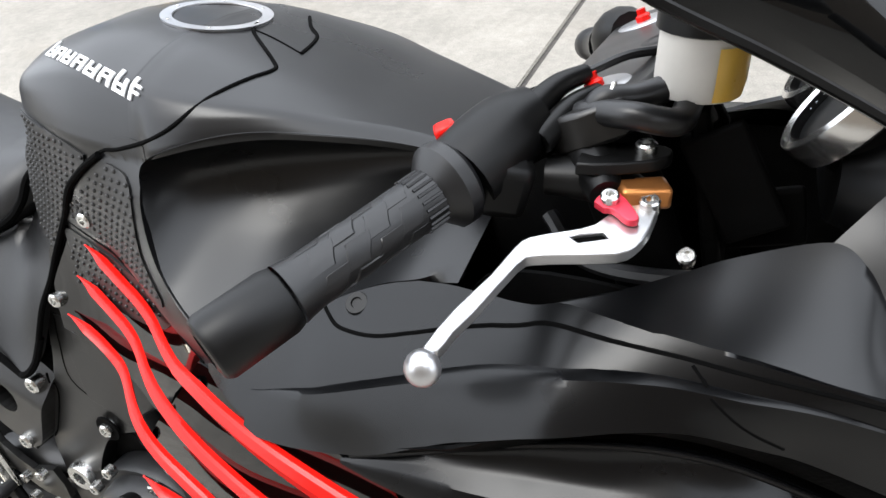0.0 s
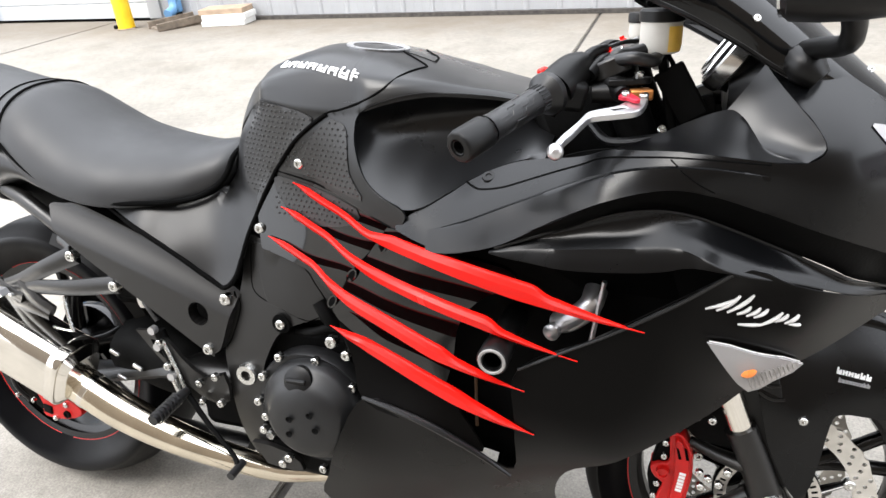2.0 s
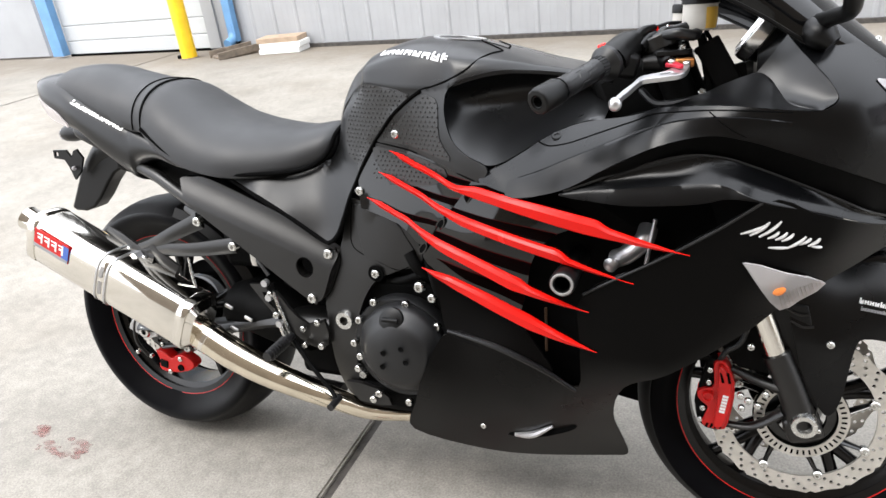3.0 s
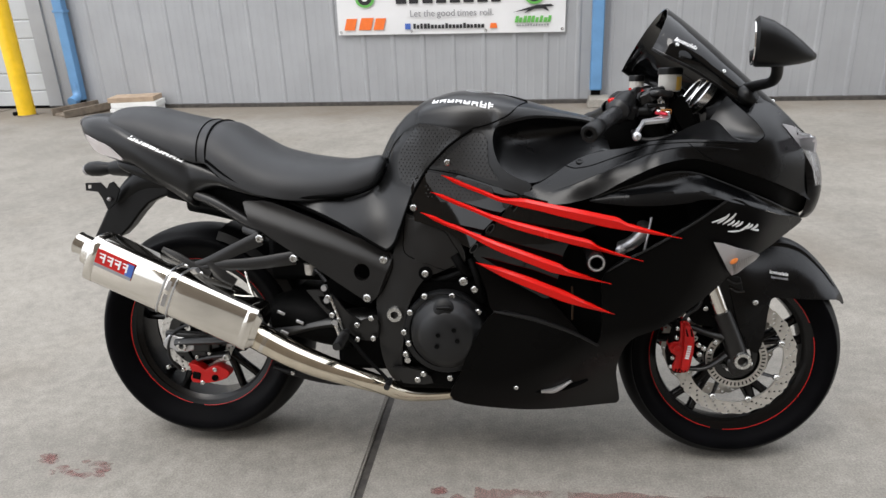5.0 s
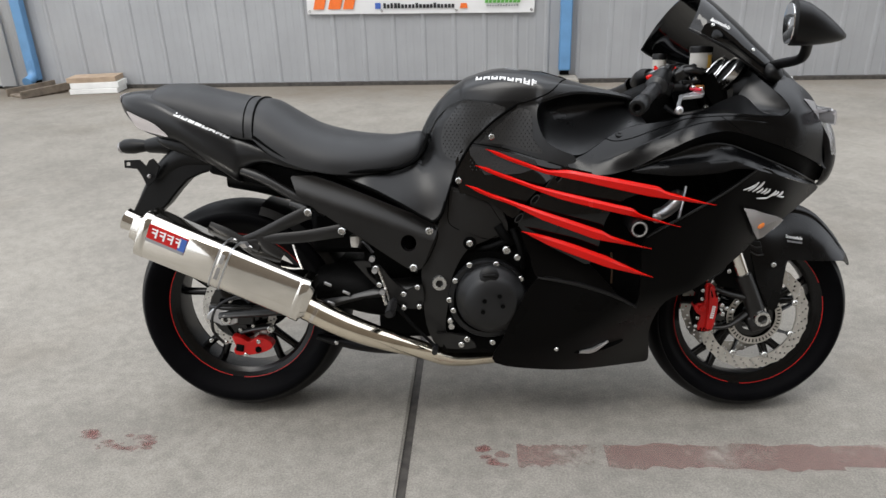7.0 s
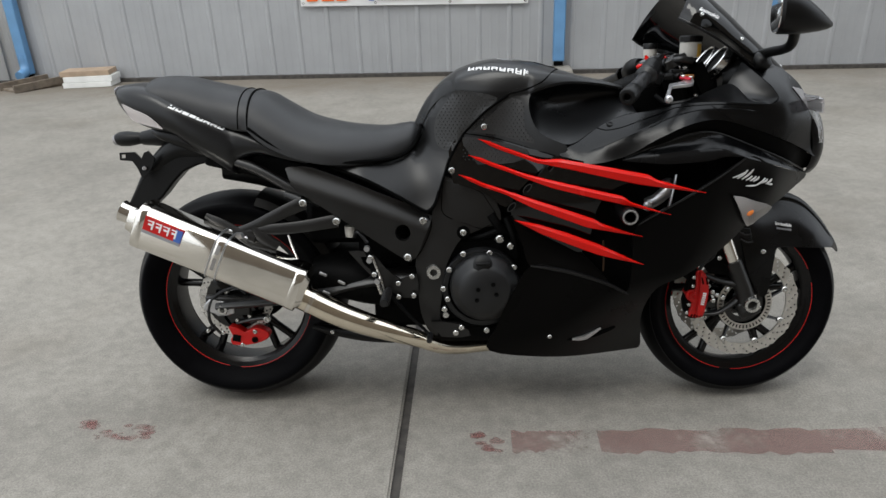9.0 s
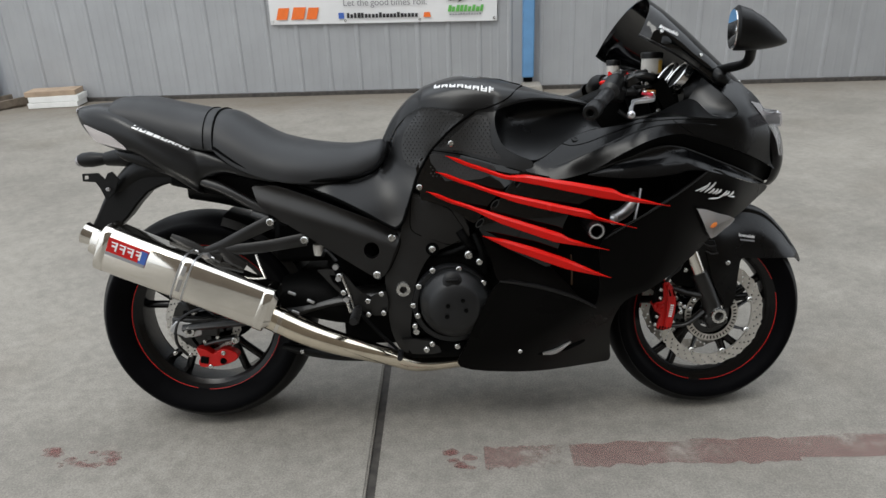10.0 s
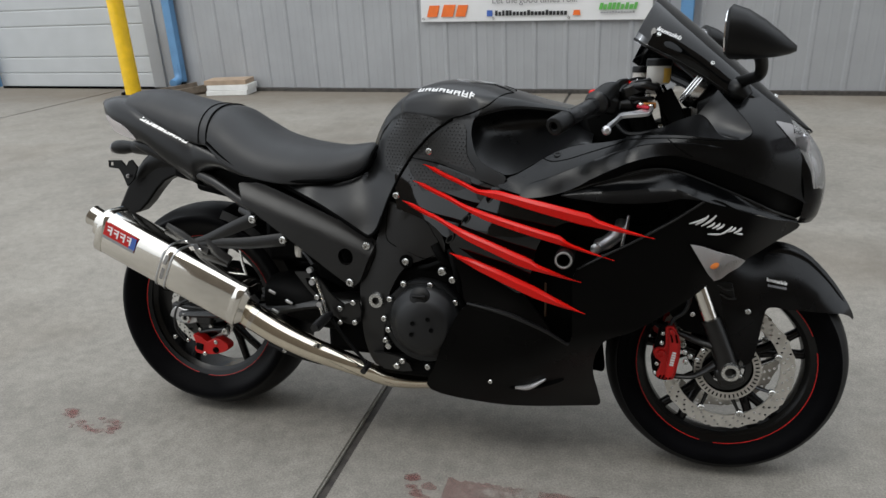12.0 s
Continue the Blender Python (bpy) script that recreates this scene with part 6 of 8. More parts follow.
# gauges and inner cowl
for sy in (-0.050, 0.052):
    g = part("round_gauge", lathe([(0.036, -0.03), (0.040, 0.0), (0.042, 0.006), (0.037, 0.008), (0.035, 0.002), (0.0, 0.002)], (1.362, sy, 0.938), (-0.80, 0, 0.60), 36), M_PLASTIC, bike, "round dial with a bright ring")
    part("gauge_ring", lathe([(0.041, -0.014), (0.045, -0.011), (0.0465, 0.0), (0.045, 0.008), (0.041, 0.010), (0.036, 0.005)], (1.362, sy, 0.938), (-0.80, 0, 0.60), 40), M_CHROME, g, "bright metal dial ring")
part("dash_body", superloft([(1.362, 0.925, 0.86, 0.10), (1.40, 0.945, 0.85, 0.13), (1.44, 0.935, 0.84, 0.13), (1.50, 0.895, 0.83, 0.10)], n=20), M_PLASTIC, bike, "black instrument housing")
part("fairing_stay", block((1.290, -0.075, 0.885), (0.012, 0.06, 0.12), (0, -12, 0)), M_DARK, bike, bevel=0.003)
part("fairing_stay", block((1.305, -0.110, 0.900), (0.040, 0.006, 0.075), (0, -30, 0)), M_DARK, bike, bevel=0.003)
part("fairing_stay", block((1.325, -0.100, 0.875), (0.050, 0.008, 0.040), (0, -12, 6)), M_DARK, bike, bevel=0.003)
panel("inner_cowl", [(1.14, 0.72), (1.14, 0.80), (1.20, 0.83), (1.32, 0.842), (1.42, 0.85), (1.48, 0.90), (1.54, 0.86), (1.58, 0.72), (1.40, 0.70)], [(1.14, 0.72, -0.14), (1.14, 0.80, -0.13), (1.32, 0.842, -0.16), (1.48, 0.90, -0.12), (1.58, 0.72, -0.10), (1.4, 0.7, -0.16)], M_DARK, bike, lay=False, label="dark inner cowl")
part("steering_head", block((1.19, 0, 0.80), (0.12, 0.16, 0.22), (0, -22, 0)), M_DARK, bike, bevel=0.02)
part("cowl_screw", lathe([(0.0, 0.001), (0.004, 0.001), (0.0045, 0.0025), (0.0085, 0.0025), (0.0095, 0)], at(1.064, 0.7955), (0, -0.55, 0.83), 16), M_PLASTIC, upper)
seam([(1.031, 0.786), (1.041, 0.783), (1.057, 0.7815), (1.089, 0.788), (1.122, 0.799), (1.187, 0.821), (1.2185, 0.833), (1.262, 0.838), (1.32, 0.840), (1.41, 0.836)], upper, 0.0018)
seam([(1.30, 0.838), (1.33, 0.815), (1.352, 0.802)], upper, 0.0014)
part("wire_loom", tube([(1.19, -0.11, 0.86), (1.22, -0.13, 0.84), (1.28, -0.15, 0.85), (1.36, -0.15, 0.87)], 0.006, n=8), M_RUBBER, bike)
bolt((1.285, -0.135, 0.858), 0.006, bike, d=(0, -0.6, 0.8))

# ---- screen, nose, lights, mirrors ----
# stations from the rear: middle, right edge, left edge; the screen stands a little further over than the tank
SC = spline([(1.272, 0.042, 1.143, 1.219, -0.172, 1.046, 1.212, 0.290, 1.006), (1.315, 0.040, 1.108, 1.250, -0.196, 1.027, 1.244, 0.300, 0.986), (1.37, 0.038, 1.062, 1.307, -0.182, 0.999, 1.302, 0.285, 0.960),
             (1.43, 0.034, 1.010, 1.369, -0.157, 0.963, 1.366, 0.245, 0.928), (1.49, 0.028, 0.958, 1.432, -0.140, 0.923, 1.430, 0.200, 0.896), (1.56, 0.022, 0.897, 1.520, -0.090, 0.885, 1.518, 0.130, 0.868), (1.625, 0.016, 0.838, 1.612, -0.016, 0.846, 1.612, 0.045, 0.838)], 6)
bm = bmesh.new()
rings = []
for st in SC:
    C_, N_, F_ = Vector(st[0:3]), Vector(st[3:6]), Vector(st[6:9])
    mid_, half_ = (N_ + F_) / 2, (F_ - N_) / 2
    row = []
    for i in range(33):
        a = math.pi * (i / 32 - 0.5)
        row.append(bm.verts.new(mid_ + (C_ - mid_) * math.cos(a) ** 0.9 + half_ * math.sin(a)))
    rings.append(row)
skin(bm, rings, closed=False)
SKINS.append(BVHTree.FromBMesh(bm))
ext = bmesh.ops.extrude_face_region(bm, geom=bm.faces[:])
bmesh.ops.translate(bm, verts=[g for g in ext["geom"] if isinstance(g, bmesh.types.BMVert)], vec=(-0.002, 0, -0.003))
screen = part("windscreen", bm, M_SCREEN, bike, "dark smoked double-bubble windscreen", sharp=60)
for k_ in (3, 6):
    part("screen_edge", tube([st[k_:k_ + 3] for st in SC[::3]], 0.003, n=6, k=3), M_PLASTIC, screen)
glyphs("maker_mark", 6, (1.262, 1.062), (1.312, 1.040), 0.009, 0.4, M_WHITE, screen, 21, thick=0.3)
for x, z in ((1.381, 0.993), (1.531, 0.921), (1.268, 1.052)):
    p = on_skin(x, z)
    bolt((p.x, p.y - 0.001, p.z), 0.0045, screen, d=(0.3, -0.8, 0.4), n=12)

NOSE = spline([(0.645, 1.640, 1.590, 0.096), (0.665, 1.648, 1.592, 0.118), (0.70, 1.653, 1.592, 0.136), (0.74, 1.653, 1.586, 0.142), (0.79, 1.641, 1.572, 0.141), (0.835, 1.613, 1.556, 0.127), (0.866, 1.579, 1.545, 0.110), (0.90, 1.543, 1.518, 0.090)], 18)
LENS_EDGE = [(0.668, 1.634), (0.728, 1.632), (0.731, 1.608), (0.771, 1.5965), (0.804, 1.578), (0.839, 1.549), (0.87, 1.53)]
shell, lens_r, lens_l = bmesh.new(), bmesh.new(), bmesh.new()
N = 168
for (z0, f0, s_0, y0), (z1, f1, s_1, y1) in zip(NOSE, NOSE[1:]):
    for i in range(N):
        q = []
        for (z, xf, xs_, ys), k in (((z0, f0, s_0, y0), i), ((z0, f0, s_0, y0), i + 1), ((z1, f1, s_1, y1), i + 1), ((z1, f1, s_1, y1), i)):
            a = math.pi * k / N
            q.append((xs_ + (xf - xs_) * math.sin(a) ** 0.9, -ys * math.cos(a), z))
        am = math.pi * (i + 0.5) / N
        side_a = min(am, math.pi - am)
        zc, xc = (z0 + z1) / 2, sum(v[0] for v in q) / 4
        edge_x = float(np.interp(zc, [p_[0] for p_ in LENS_EDGE], [p_[1] for p_ in LENS_EDGE]))
        is_lens = 0.668 < zc < 0.872 and xc > edge_x and side_a < 1.42
        tgt = (lens_r if am < math.pi / 2 else lens_l) if is_lens else shell
        tgt.faces.new([tgt.verts.new(v) for v in q])
for b_ in (shell, lens_r, lens_l):
    bmesh.ops.remove_doubles(b_, verts=b_.verts[:], dist=1e-5)
nose = part("nose_cowl", shell, M_COWL, bike, "satin black nose cowl")
for b_ in (lens_r, lens_l):
    liner = b_.copy()
    bmesh.ops.translate(liner, verts=liner.verts, vec=(-0.022, 0, 0.004))
    part("headlight_liner", liner, M_CHROME, nose, "silvered headlight liner")
    part("headlight_lens", b_, M_HEAD, nose, "clear headlight cover")
panel("headlight_tail", [(1.517, 0.872), (1.533, 0.871), (1.556, 0.864), (1.574, 0.845), (1.574, 0.812), (1.547, 0.8395)], lambda x, z: on_skin(x, z).y - 0.0025, M_LENS, nose, thick=0.003, step=0.010, k=3, lay=False, bevel=0.0, label="clear tail of the headlight cover")
for sy in (-1, 1):
    part("headlight_reflector", lathe([(0.052, 0.0), (0.048, -0.02), (0.034, -0.045), (0.0, -0.055)], (1.610, sy * 0.070, 0.775), (0.75, sy * 0.5, 0.35), 28), M_STEEL, nose, "bright headlight reflector")
    part("projector", ball((1.602, sy * 0.068, 0.772), 0.024), M_LENS, nose)
    part("headlight_bezel", tube([(1.575, sy * 0.128, 0.83), (1.60, sy * 0.128, 0.77), (1.612, sy * 0.118, 0.70), (1.622, sy * 0.09, 0.67)], 0.005, n=8), M_ALU, nose, "silver headlight bezel")
    part("position_lamp", lathe([(0.03, 0.0), (0.024, -0.02), (0.0, -0.028)], (1.632, sy * 0.065, 0.705), (0.85, sy * 0.45, 0.1), 24), M_STEEL, nose)
part("headlight_bucket", superloft([(1.53, 0.85, 0.68, 0.10), (1.57, 0.84, 0.665, 0.11), (1.590, 0.82, 0.665, 0.10)], n=20), M_DARK, nose)

def mirror_unit(s):
    m = part("mirror", tube([(1.436, s * 0.120, 0.952), (1.452, s * 0.160, 0.960), (1.463, s * 0.205, 0.966), (1.465, s * 0.236, 0.975), (1.462, s * 0.256, 0.992), (1.454, s * 0.275, 1.010)], [0.013, 0.012, 0.0115, 0.012, 0.012, 0.013], n=12), M_PLASTIC, bike, "black mirror on a bent stalk")
    part("mirror_base", tube([(1.418, s * 0.122, 0.955), (1.440, s * 0.134, 0.938), (1.458, s * 0.140, 0.922)], [0.016, 0.029, 0.018], n=12, flat=0.75), M_PLASTIC, m)
    turn = pose(1.394, s * 0.325, 1.045, 0, 0, s * 12)
    bm = bmesh.new()
    rings = []
    for x, w, top_, low_ in ((-0.004, 0.058, 0.046, -0.041), (0.002, 0.064, 0.052, -0.046), (0.028, 0.063, 0.042, -0.047), (0.056, 0.054, 0.024, -0.046), (0.082, 0.041, 0.003, -0.043), (0.101, 0.025, -0.014, -0.039), (0.112, 0.010, -0.024, -0.034)):
        rg = []
        for i in range(32):
            ca, sa = math.cos(2 * math.pi * i / 32), math.sin(2 * math.pi * i / 32)
            rg.append(bm.verts.new(turn @ Vector((x, w * math.copysign(abs(ca) ** 0.75, ca) + s * -0.016 * (x / 0.110) ** 2, (top_ + low_) / 2 + (top_ - low_) / 2 * math.copysign(abs(sa) ** 0.85, sa)))))
        rings.append(rg)
    skin(bm, rings)
    part("mirror_shell", bm, M_PLASTIC, m, "black wedge-shaped mirror shell")
    lp = [(0.057 * math.copysign(abs(math.cos(a * math.pi / 14)) ** 0.8, math.cos(a * math.pi / 14)), 0.043 * math.sin(a * math.pi / 14)) for a in range(28)]
    part("mirror_glass", flat_plate([lp], 0.003, turn @ pose(-0.0065, 0, 0.0005, 0, 0, -90)), M_MIRROR, m, "silvered mirror glass", smooth=False)


mirror_unit(-1)
mirror_unit(1)

def indicator():
    f_ = thin_plate([(1.3595, 0.619, -0.246), (1.478, 0.578, -0.194), (1.419, 0.528, -0.196), (1.418, 0.575, -0.222)])
    rim_ = [(1.3595, 0.620), (1.42, 0.602), (1.4785, 0.578), (1.447, 0.549), (1.419, 0.528), (1.388, 0.574)]
    ind = panel("front_indicator", rim_, lambda x, z: f_(x, z) - 0.006, M_LENS, bike, thick=0.004, step=0.012, k=2, label="clear triangular indicator lens", mirror=True, lay=False, bevel=0.001)
    part("indicator_bulb", ball((1.4116, -0.2225, 0.5735), 0.0125, scale=(1, 0.6, 1)), M_ORANGE, ind, "amber bulb", mirror=True)
    panel("indicator_back", [(1.419 + 0.95 * (x - 1.419), 0.575 + 0.95 * (z - 0.575)) for x, z in rim_], lambda x, z: f_(x, z) + 0.001, M_REFLECTOR, ind, thick=0.003, step=0.012, k=2, label="silvered reflector", lay=False, bevel=0.0)
    for k in range(12):
        # ribs of the lens run up from its lower edge
        x_, z_ = 1.424 + 0.0044 * k, 0.5325 + 0.0038 * k
        up_ = 0.034 - 0.0022 * k
        part("lens_flute", tube([(x_ - 0.35 * d_, f_(x_ - 0.35 * d_, z_ + d_) - 0.0065, z_ + d_) for d_ in (0.0, up_ / 2, up_)], 0.0009, n=5, k=2), M_PLUG, ind, mirror=True)


indicator()
# fairing emblem: slanting tapered silver strokes on one line, a long tail below it
EA, EB = Vector((1.3535, 0.6650)), Vector((1.4700, 0.6375))
ed = (EB - EA).normalized()
eu = Vector((-ed.y, ed.x))
for u, v0, v1, lean_, r in ((0.000, 0.000, 0.019, 0.028, 0.0016), (0.013, 0.000, 0.026, 0.020, 0.0018), (0.026, 0.000, 0.030, 0.022, 0.0017), (0.038, 0.000, 0.014, 0.012, 0.0016), (0.049, 0.000, 0.015, 0.012, 0.0016), (0.058, 0.000, 0.015, 0.012, 0.0016),
                            (0.068, -0.010, 0.014, 0.020, 0.0016), (0.083, 0.000, 0.013, 0.012, 0.0016), (0.095, 0.000, 0.015, 0.012, 0.0017), (0.100, 0.000, 0.002, 0.014, 0.0015), (0.044, -0.014, -0.008, 0.026, 0.0015)):
    P = []
    for f_ in (0.0, 0.35, 0.7, 1.0):
        q = EA + ed * (u + lean_ * f_ + 0.003 * math.sin(3.1 * f_)) + eu * (v0 + (v1 - v0) * f_)
        P.append(at(q.x, q.y, 0.0012))
    part("emblem_stroke", tube(P, [r * 0.8, r * 1.5, r * 1.5, r * 0.8], n=6, k=2), M_SILVER, bike)

# ---- front end ----
for sy in (-1, 1):
    y = sy * 0.100
    leg = part("fork_leg", tube([(1.480, y, 0.262), (1.472, y, 0.30), (1.452, y, 0.352), (1.428, y, 0.405)], [0.029, 0.025, 0.023, 0.0235], n=16, k=4), M_FRAME, bike, "black lower fork leg")
    part("fork_tube", rod((1.434, y, 0.392), (1.346, y, 0.612), 0.0185, n=24), M_STEEL, leg, "polished fork tube")
    part("fork_upper", rod((1.346, y, 0.612), (1.219, y, 0.930), 0.026, n=24), M_DARK, leg, "black upper fork tube")
    part("axle_clamp", block((1.482, y, 0.268), (0.058, 0.036, 0.05), (0, -22, 0)), M_FRAME, leg, bevel=0.008)
    part("axle_end", lathe([(0.010, -0.004), (0.013, 0.004), (0.0205, 0.004), (0.022, 0.0), (0.022, -0.03)], (1.482, sy * 0.130, 0.284), (0, sy, 0), 28), M_BOLT, leg, "bright hollow axle end")
    # radial caliper
    body = outline_smooth([(1.330, 0.374), (1.342, 0.381), (1.354, 0.371), (1.366, 0.342), (1.368, 0.308), (1.364, 0.276), (1.357, 0.243), (1.336, 0.240), (1.317, 0.245), (1.319, 0.263), (1.325, 0.284), (1.312, 0.294), (1.304, 0.312), (1.316, 0.322), (1.330, 0.324), (1.334, 0.345)], 2)
    inner = outline_smooth([(1.318, 0.372), (1.350, 0.374), (1.362, 0.310), (1.350, 0.240), (1.312, 0.244), (1.300, 0.312)], 3)
    raised = outline_smooth([(1.338, 0.374), (1.350, 0.368), (1.361, 0.342), (1.363, 0.308), (1.358, 0.276), (1.352, 0.252), (1.336, 0.252), (1.339, 0.290), (1.341, 0.330)], 2)
    yy = -0.110 if sy < 0 else 0.074
    yo = -0.1185 if sy < 0 else 0.1145
    cal = part("brake_caliper", flat_plate([body], 0.036, Matrix.Translation((0, yy, 0))), M_REDCAST, bike, "red four-piston brake caliper", bevel=0.005)
    # black base: the pads, and the shade behind the red body
    part("caliper_shade_base", flat_plate([inner], 0.026, Matrix.Translation((0, yy + 0.007, 0))), M_DARK, cal, "dark base for the pads and the shade behind the caliper", bevel=0.004)
    part("caliper_bridge", flat_plate([raised], 0.012, Matrix.Translation((0, yo - 0.002, 0))), M_REDCAST, cal, bevel=0.004)
    for dx in (0.0, 0.012):
        part("cooling_slot", flat_plate([[(1.3405 + dx, 0.364), (1.3445 + dx, 0.362), (1.3500 + dx * 0.9, 0.344), (1.3455 + dx * 0.9, 0.343)]], 0.003, Matrix.Translation((0, yo - 0.0026 if sy < 0 else yo + 0.0076, 0))), M_SEAM, cal, smooth=False)
    part("piston_cap", lathe([(0.0, 0.005), (0.006, 0.0055), (0.0072, 0.009), (0.0095, 0.009), (0.0105, 0.0)], (1.324, yy if sy < 0 else yy + 0.036, 0.309), (0, sy, 0), 20), M_REDCAST, cal)
    for k in range(4):
        part("relief_notch", block((1.325 + 0.008 * k, yy - 0.0005 if sy < 0 else yy + 0.0365, 0.247), (0.004, 0.002, 0.009), (0, 20, 0)), M_SEAM, cal, smooth=False)
    for bx, bz in ((1.325, 0.359), (1.324, 0.334), (1.316, 0.279), (1.312, 0.254)):
        bolt((bx, yy + (0.004 if sy < 0 else 0.032), bz), 0.0052, cal, d=(0, sy, 0), n=12)
    part("bleed_nipple", rod((1.330, yy + 0.016, 0.374), (1.298, yy + 0.012, 0.381), 0.0045), M_DARK, cal, "bleed screw with rubber cap")
    if sy < 0:
        for k in range(6):
            part("letter_bar", block((1.3490 + 0.0009 * k, yo - 0.0022, 0.285 + 0.0063 * k), (0.0095, 0.002, 0.0045), (0, 9, 0)), M_WHITE, cal, smooth=False)
    part("caliper_mount", tube([(1.360, y * 0.9, 0.360), (1.40, y * 0.95, 0.346), (1.440, y, 0.338)], [0.010, 0.013, 0.016], n=10, flat=0.7), M_FRAME, leg)
    part("caliper_mount", tube([(1.352, y * 0.95, 0.246), (1.394, y, 0.250), (1.419, y, 0.263), (1.450, y, 0.290)], [0.009, 0.009, 0.011, 0.014], n=10, flat=0.7), M_FRAME, leg)
    part("brake_hose", tube([(1.335, y, 0.368), (1.35, y * 1.05, 0.40), (1.375, y * 1.1, 0.43), (1.39, y * 1.0, 0.52)], 0.005, n=8), M_RUBBER, bike, "black brake hose")
    for q in ((1.378, 0.317), (1.391, 0.308), (1.407, 0.301), (1.418, 0.326), (1.381, 0.292), (1.388, 0.416)):
        bolt((q[0], sy * 0.112, q[1]), 0.006, leg, d=(0, sy, 0), n=12)
    bolt((1.505, sy * 0.124, 0.275), 0.004, leg, d=(0, sy, 0), n=12)
# disc carriers on the front wheel
for y in (-0.073, 0.068):
    car = part("disc_carrier", lathe([(0.042, 0), (0.072, 0.004), (0.080, 0.004), (0.080, 0.010), (0.042, 0.010)], (0, y - 0.002, 0), (0, 1, 0), 40), M_GLOSS, fw, "black disc carrier")
    for i in range(8):
        a = 2 * math.pi * i / 8 + 0.2
        part("carrier_arm", tube([(0.07 * math.cos(a), y + 0.003, 0.07 * math.sin(a)), (0.118 * math.cos(a + 0.12), y + 0.003, 0.118 * math.sin(a + 0.12))], [0.011, 0.007], n=8, k=2, flat=0.5), M_GLOSS, car)
        bolt((0.119 * math.cos(a + 0.12), y - 0.002, 0.119 * math.sin(a + 0.12)), 0.0085, car, d=(0, -1, 0), n=14, name="disc_bobbin")
part("sensor_ring", flat_plate([[(0.078 * math.cos(i * math.pi / 32), 0.078 * math.sin(i * math.pi / 32)) for i in range(64)], [(0.060 * math.cos(i * math.pi / 32), 0.060 * math.sin(i * math.pi / 32)) for i in range(64)]] + [[(0.069 * math.cos(j * math.pi / 22) + 0.0048 * math.cos(b * math.pi / 3 + j * math.pi / 22) * (1 if b % 3 else 1.2), 0.069 * math.sin(j * math.pi / 22) + 0.0022 * math.sin(b * math.pi / 3)) for b in range(6)] for j in range(0)], 0.003, Matrix.Translation((0, -0.081, 0))), M_DISC, fw, "slotted speed sensor ring", smooth=False)
for j in range(44):
    a = 2 * math.pi * j / 44
    part("ring_slot", block((0.069 * math.cos(a), -0.0812, 0.069 * math.sin(a)), (0.009, 0.001, 0.0035), (0, -math.degrees(a), 0)), M_SEAM, fw, smooth=False)
# front mudguard
fd = panel("front_mudguard", [(1.440, 0.492), (1.475, 0.520), (1.520, 0.552), (1.573, 0.579), (1.634, 0.560), (1.687, 0.513), (1.730, 0.458), (1.760, 0.402), (1.726, 0.420), (1.664, 0.428), (1.606, 0.432), (1.562, 0.437), (1.549, 0.420), (1.540, 0.352), (1.531, 0.312), (1.513, 0.300), (1.486, 0.344), (1.459, 0.410)],
    [(1.44, 0.492, -0.088), (1.475, 0.52, -0.070), (1.52, 0.552, -0.030), (1.573, 0.579, -0.004), (1.634, 0.56, -0.002), (1.687, 0.513, -0.002), (1.73, 0.458, -0.002), (1.76, 0.402, -0.004), (1.726, 0.422, -0.036), (1.664, 0.4285, -0.062), (1.605, 0.433, -0.070), (1.553, 0.439, -0.082), (1.537, 0.352, -0.097), (1.52, 0.31, -0.106), (1.486, 0.344, -0.106), (1.459, 0.41, -0.101), (1.51, 0.429, -0.096), (1.546, 0.498, -0.066), (1.62, 0.50, -0.056), (1.67, 0.47, -0.050)],
    M_COWL, bike, thick=0.004, step=0.012, label="satin black front mudguard", lay=True, k=3, ease=4e-4)
gl_ = part("guard_leg", flat_plate([outline_smooth([(1.414, 0.500), (1.428, 0.454), (1.446, 0.404), (1.474, 0.338), (1.497, 0.304), (1.515, 0.312), (1.500, 0.380), (1.478, 0.470), (1.462, 0.505)], 2)], 0.006, Matrix.Translation((0, -0.093, 0))), M_PLASTIC, fd, "ribbed leg of the mudguard beside the fork", bevel=0.002, mirror=True)
for k in range(6):
    x_, z_ = 1.440 + 0.0075 * k, 0.487 - 0.022 * k
    part("leg_rib", tube([(x_, -0.0935, z_), (x_ + 0.018, -0.095, z_ - 0.009), (x_ + 0.036, -0.0935, z_ - 0.008)], 0.0022, n=6), M_FRAME, gl_)
part("fork_bracket", flat_plate([outline_smooth([(1.330, 0.420), (1.391, 0.484), (1.430, 0.403), (1.447, 0.345), (1.417, 0.360), (1.372, 0.366), (1.352, 0.388)], 2)], 0.006, Matrix.Translation((0, -0.096, 0))), M_DARK, bike, "dark bracket behind the fork", bevel=0.002, mirror=True)
part("guard_crown", superloft([(1.530, 0.548, 0.51, 0.030), (1.573, 0.574, 0.54, 0.022), (1.634, 0.556, 0.53, 0.020), (1.687, 0.509, 0.48, 0.018), (1.730, 0.454, 0.43, 0.014), (1.757, 0.404, 0.398, 0.008)], n=16), M_COWL, fd)
bolt(at(1.5106, 0.4288, 0.002), 0.0065, fd)
glyphs("sticker_bar", 6, (1.549, 0.497), (1.595, 0.489), 0.008, 0.0, M_WHITE, fd, 51, thick=0.3)
glyphs("sticker_foot", 9, (1.552, 0.486), (1.594, 0.479), 0.006, 0.0, M_GREY, fd, 52, thick=0.35)

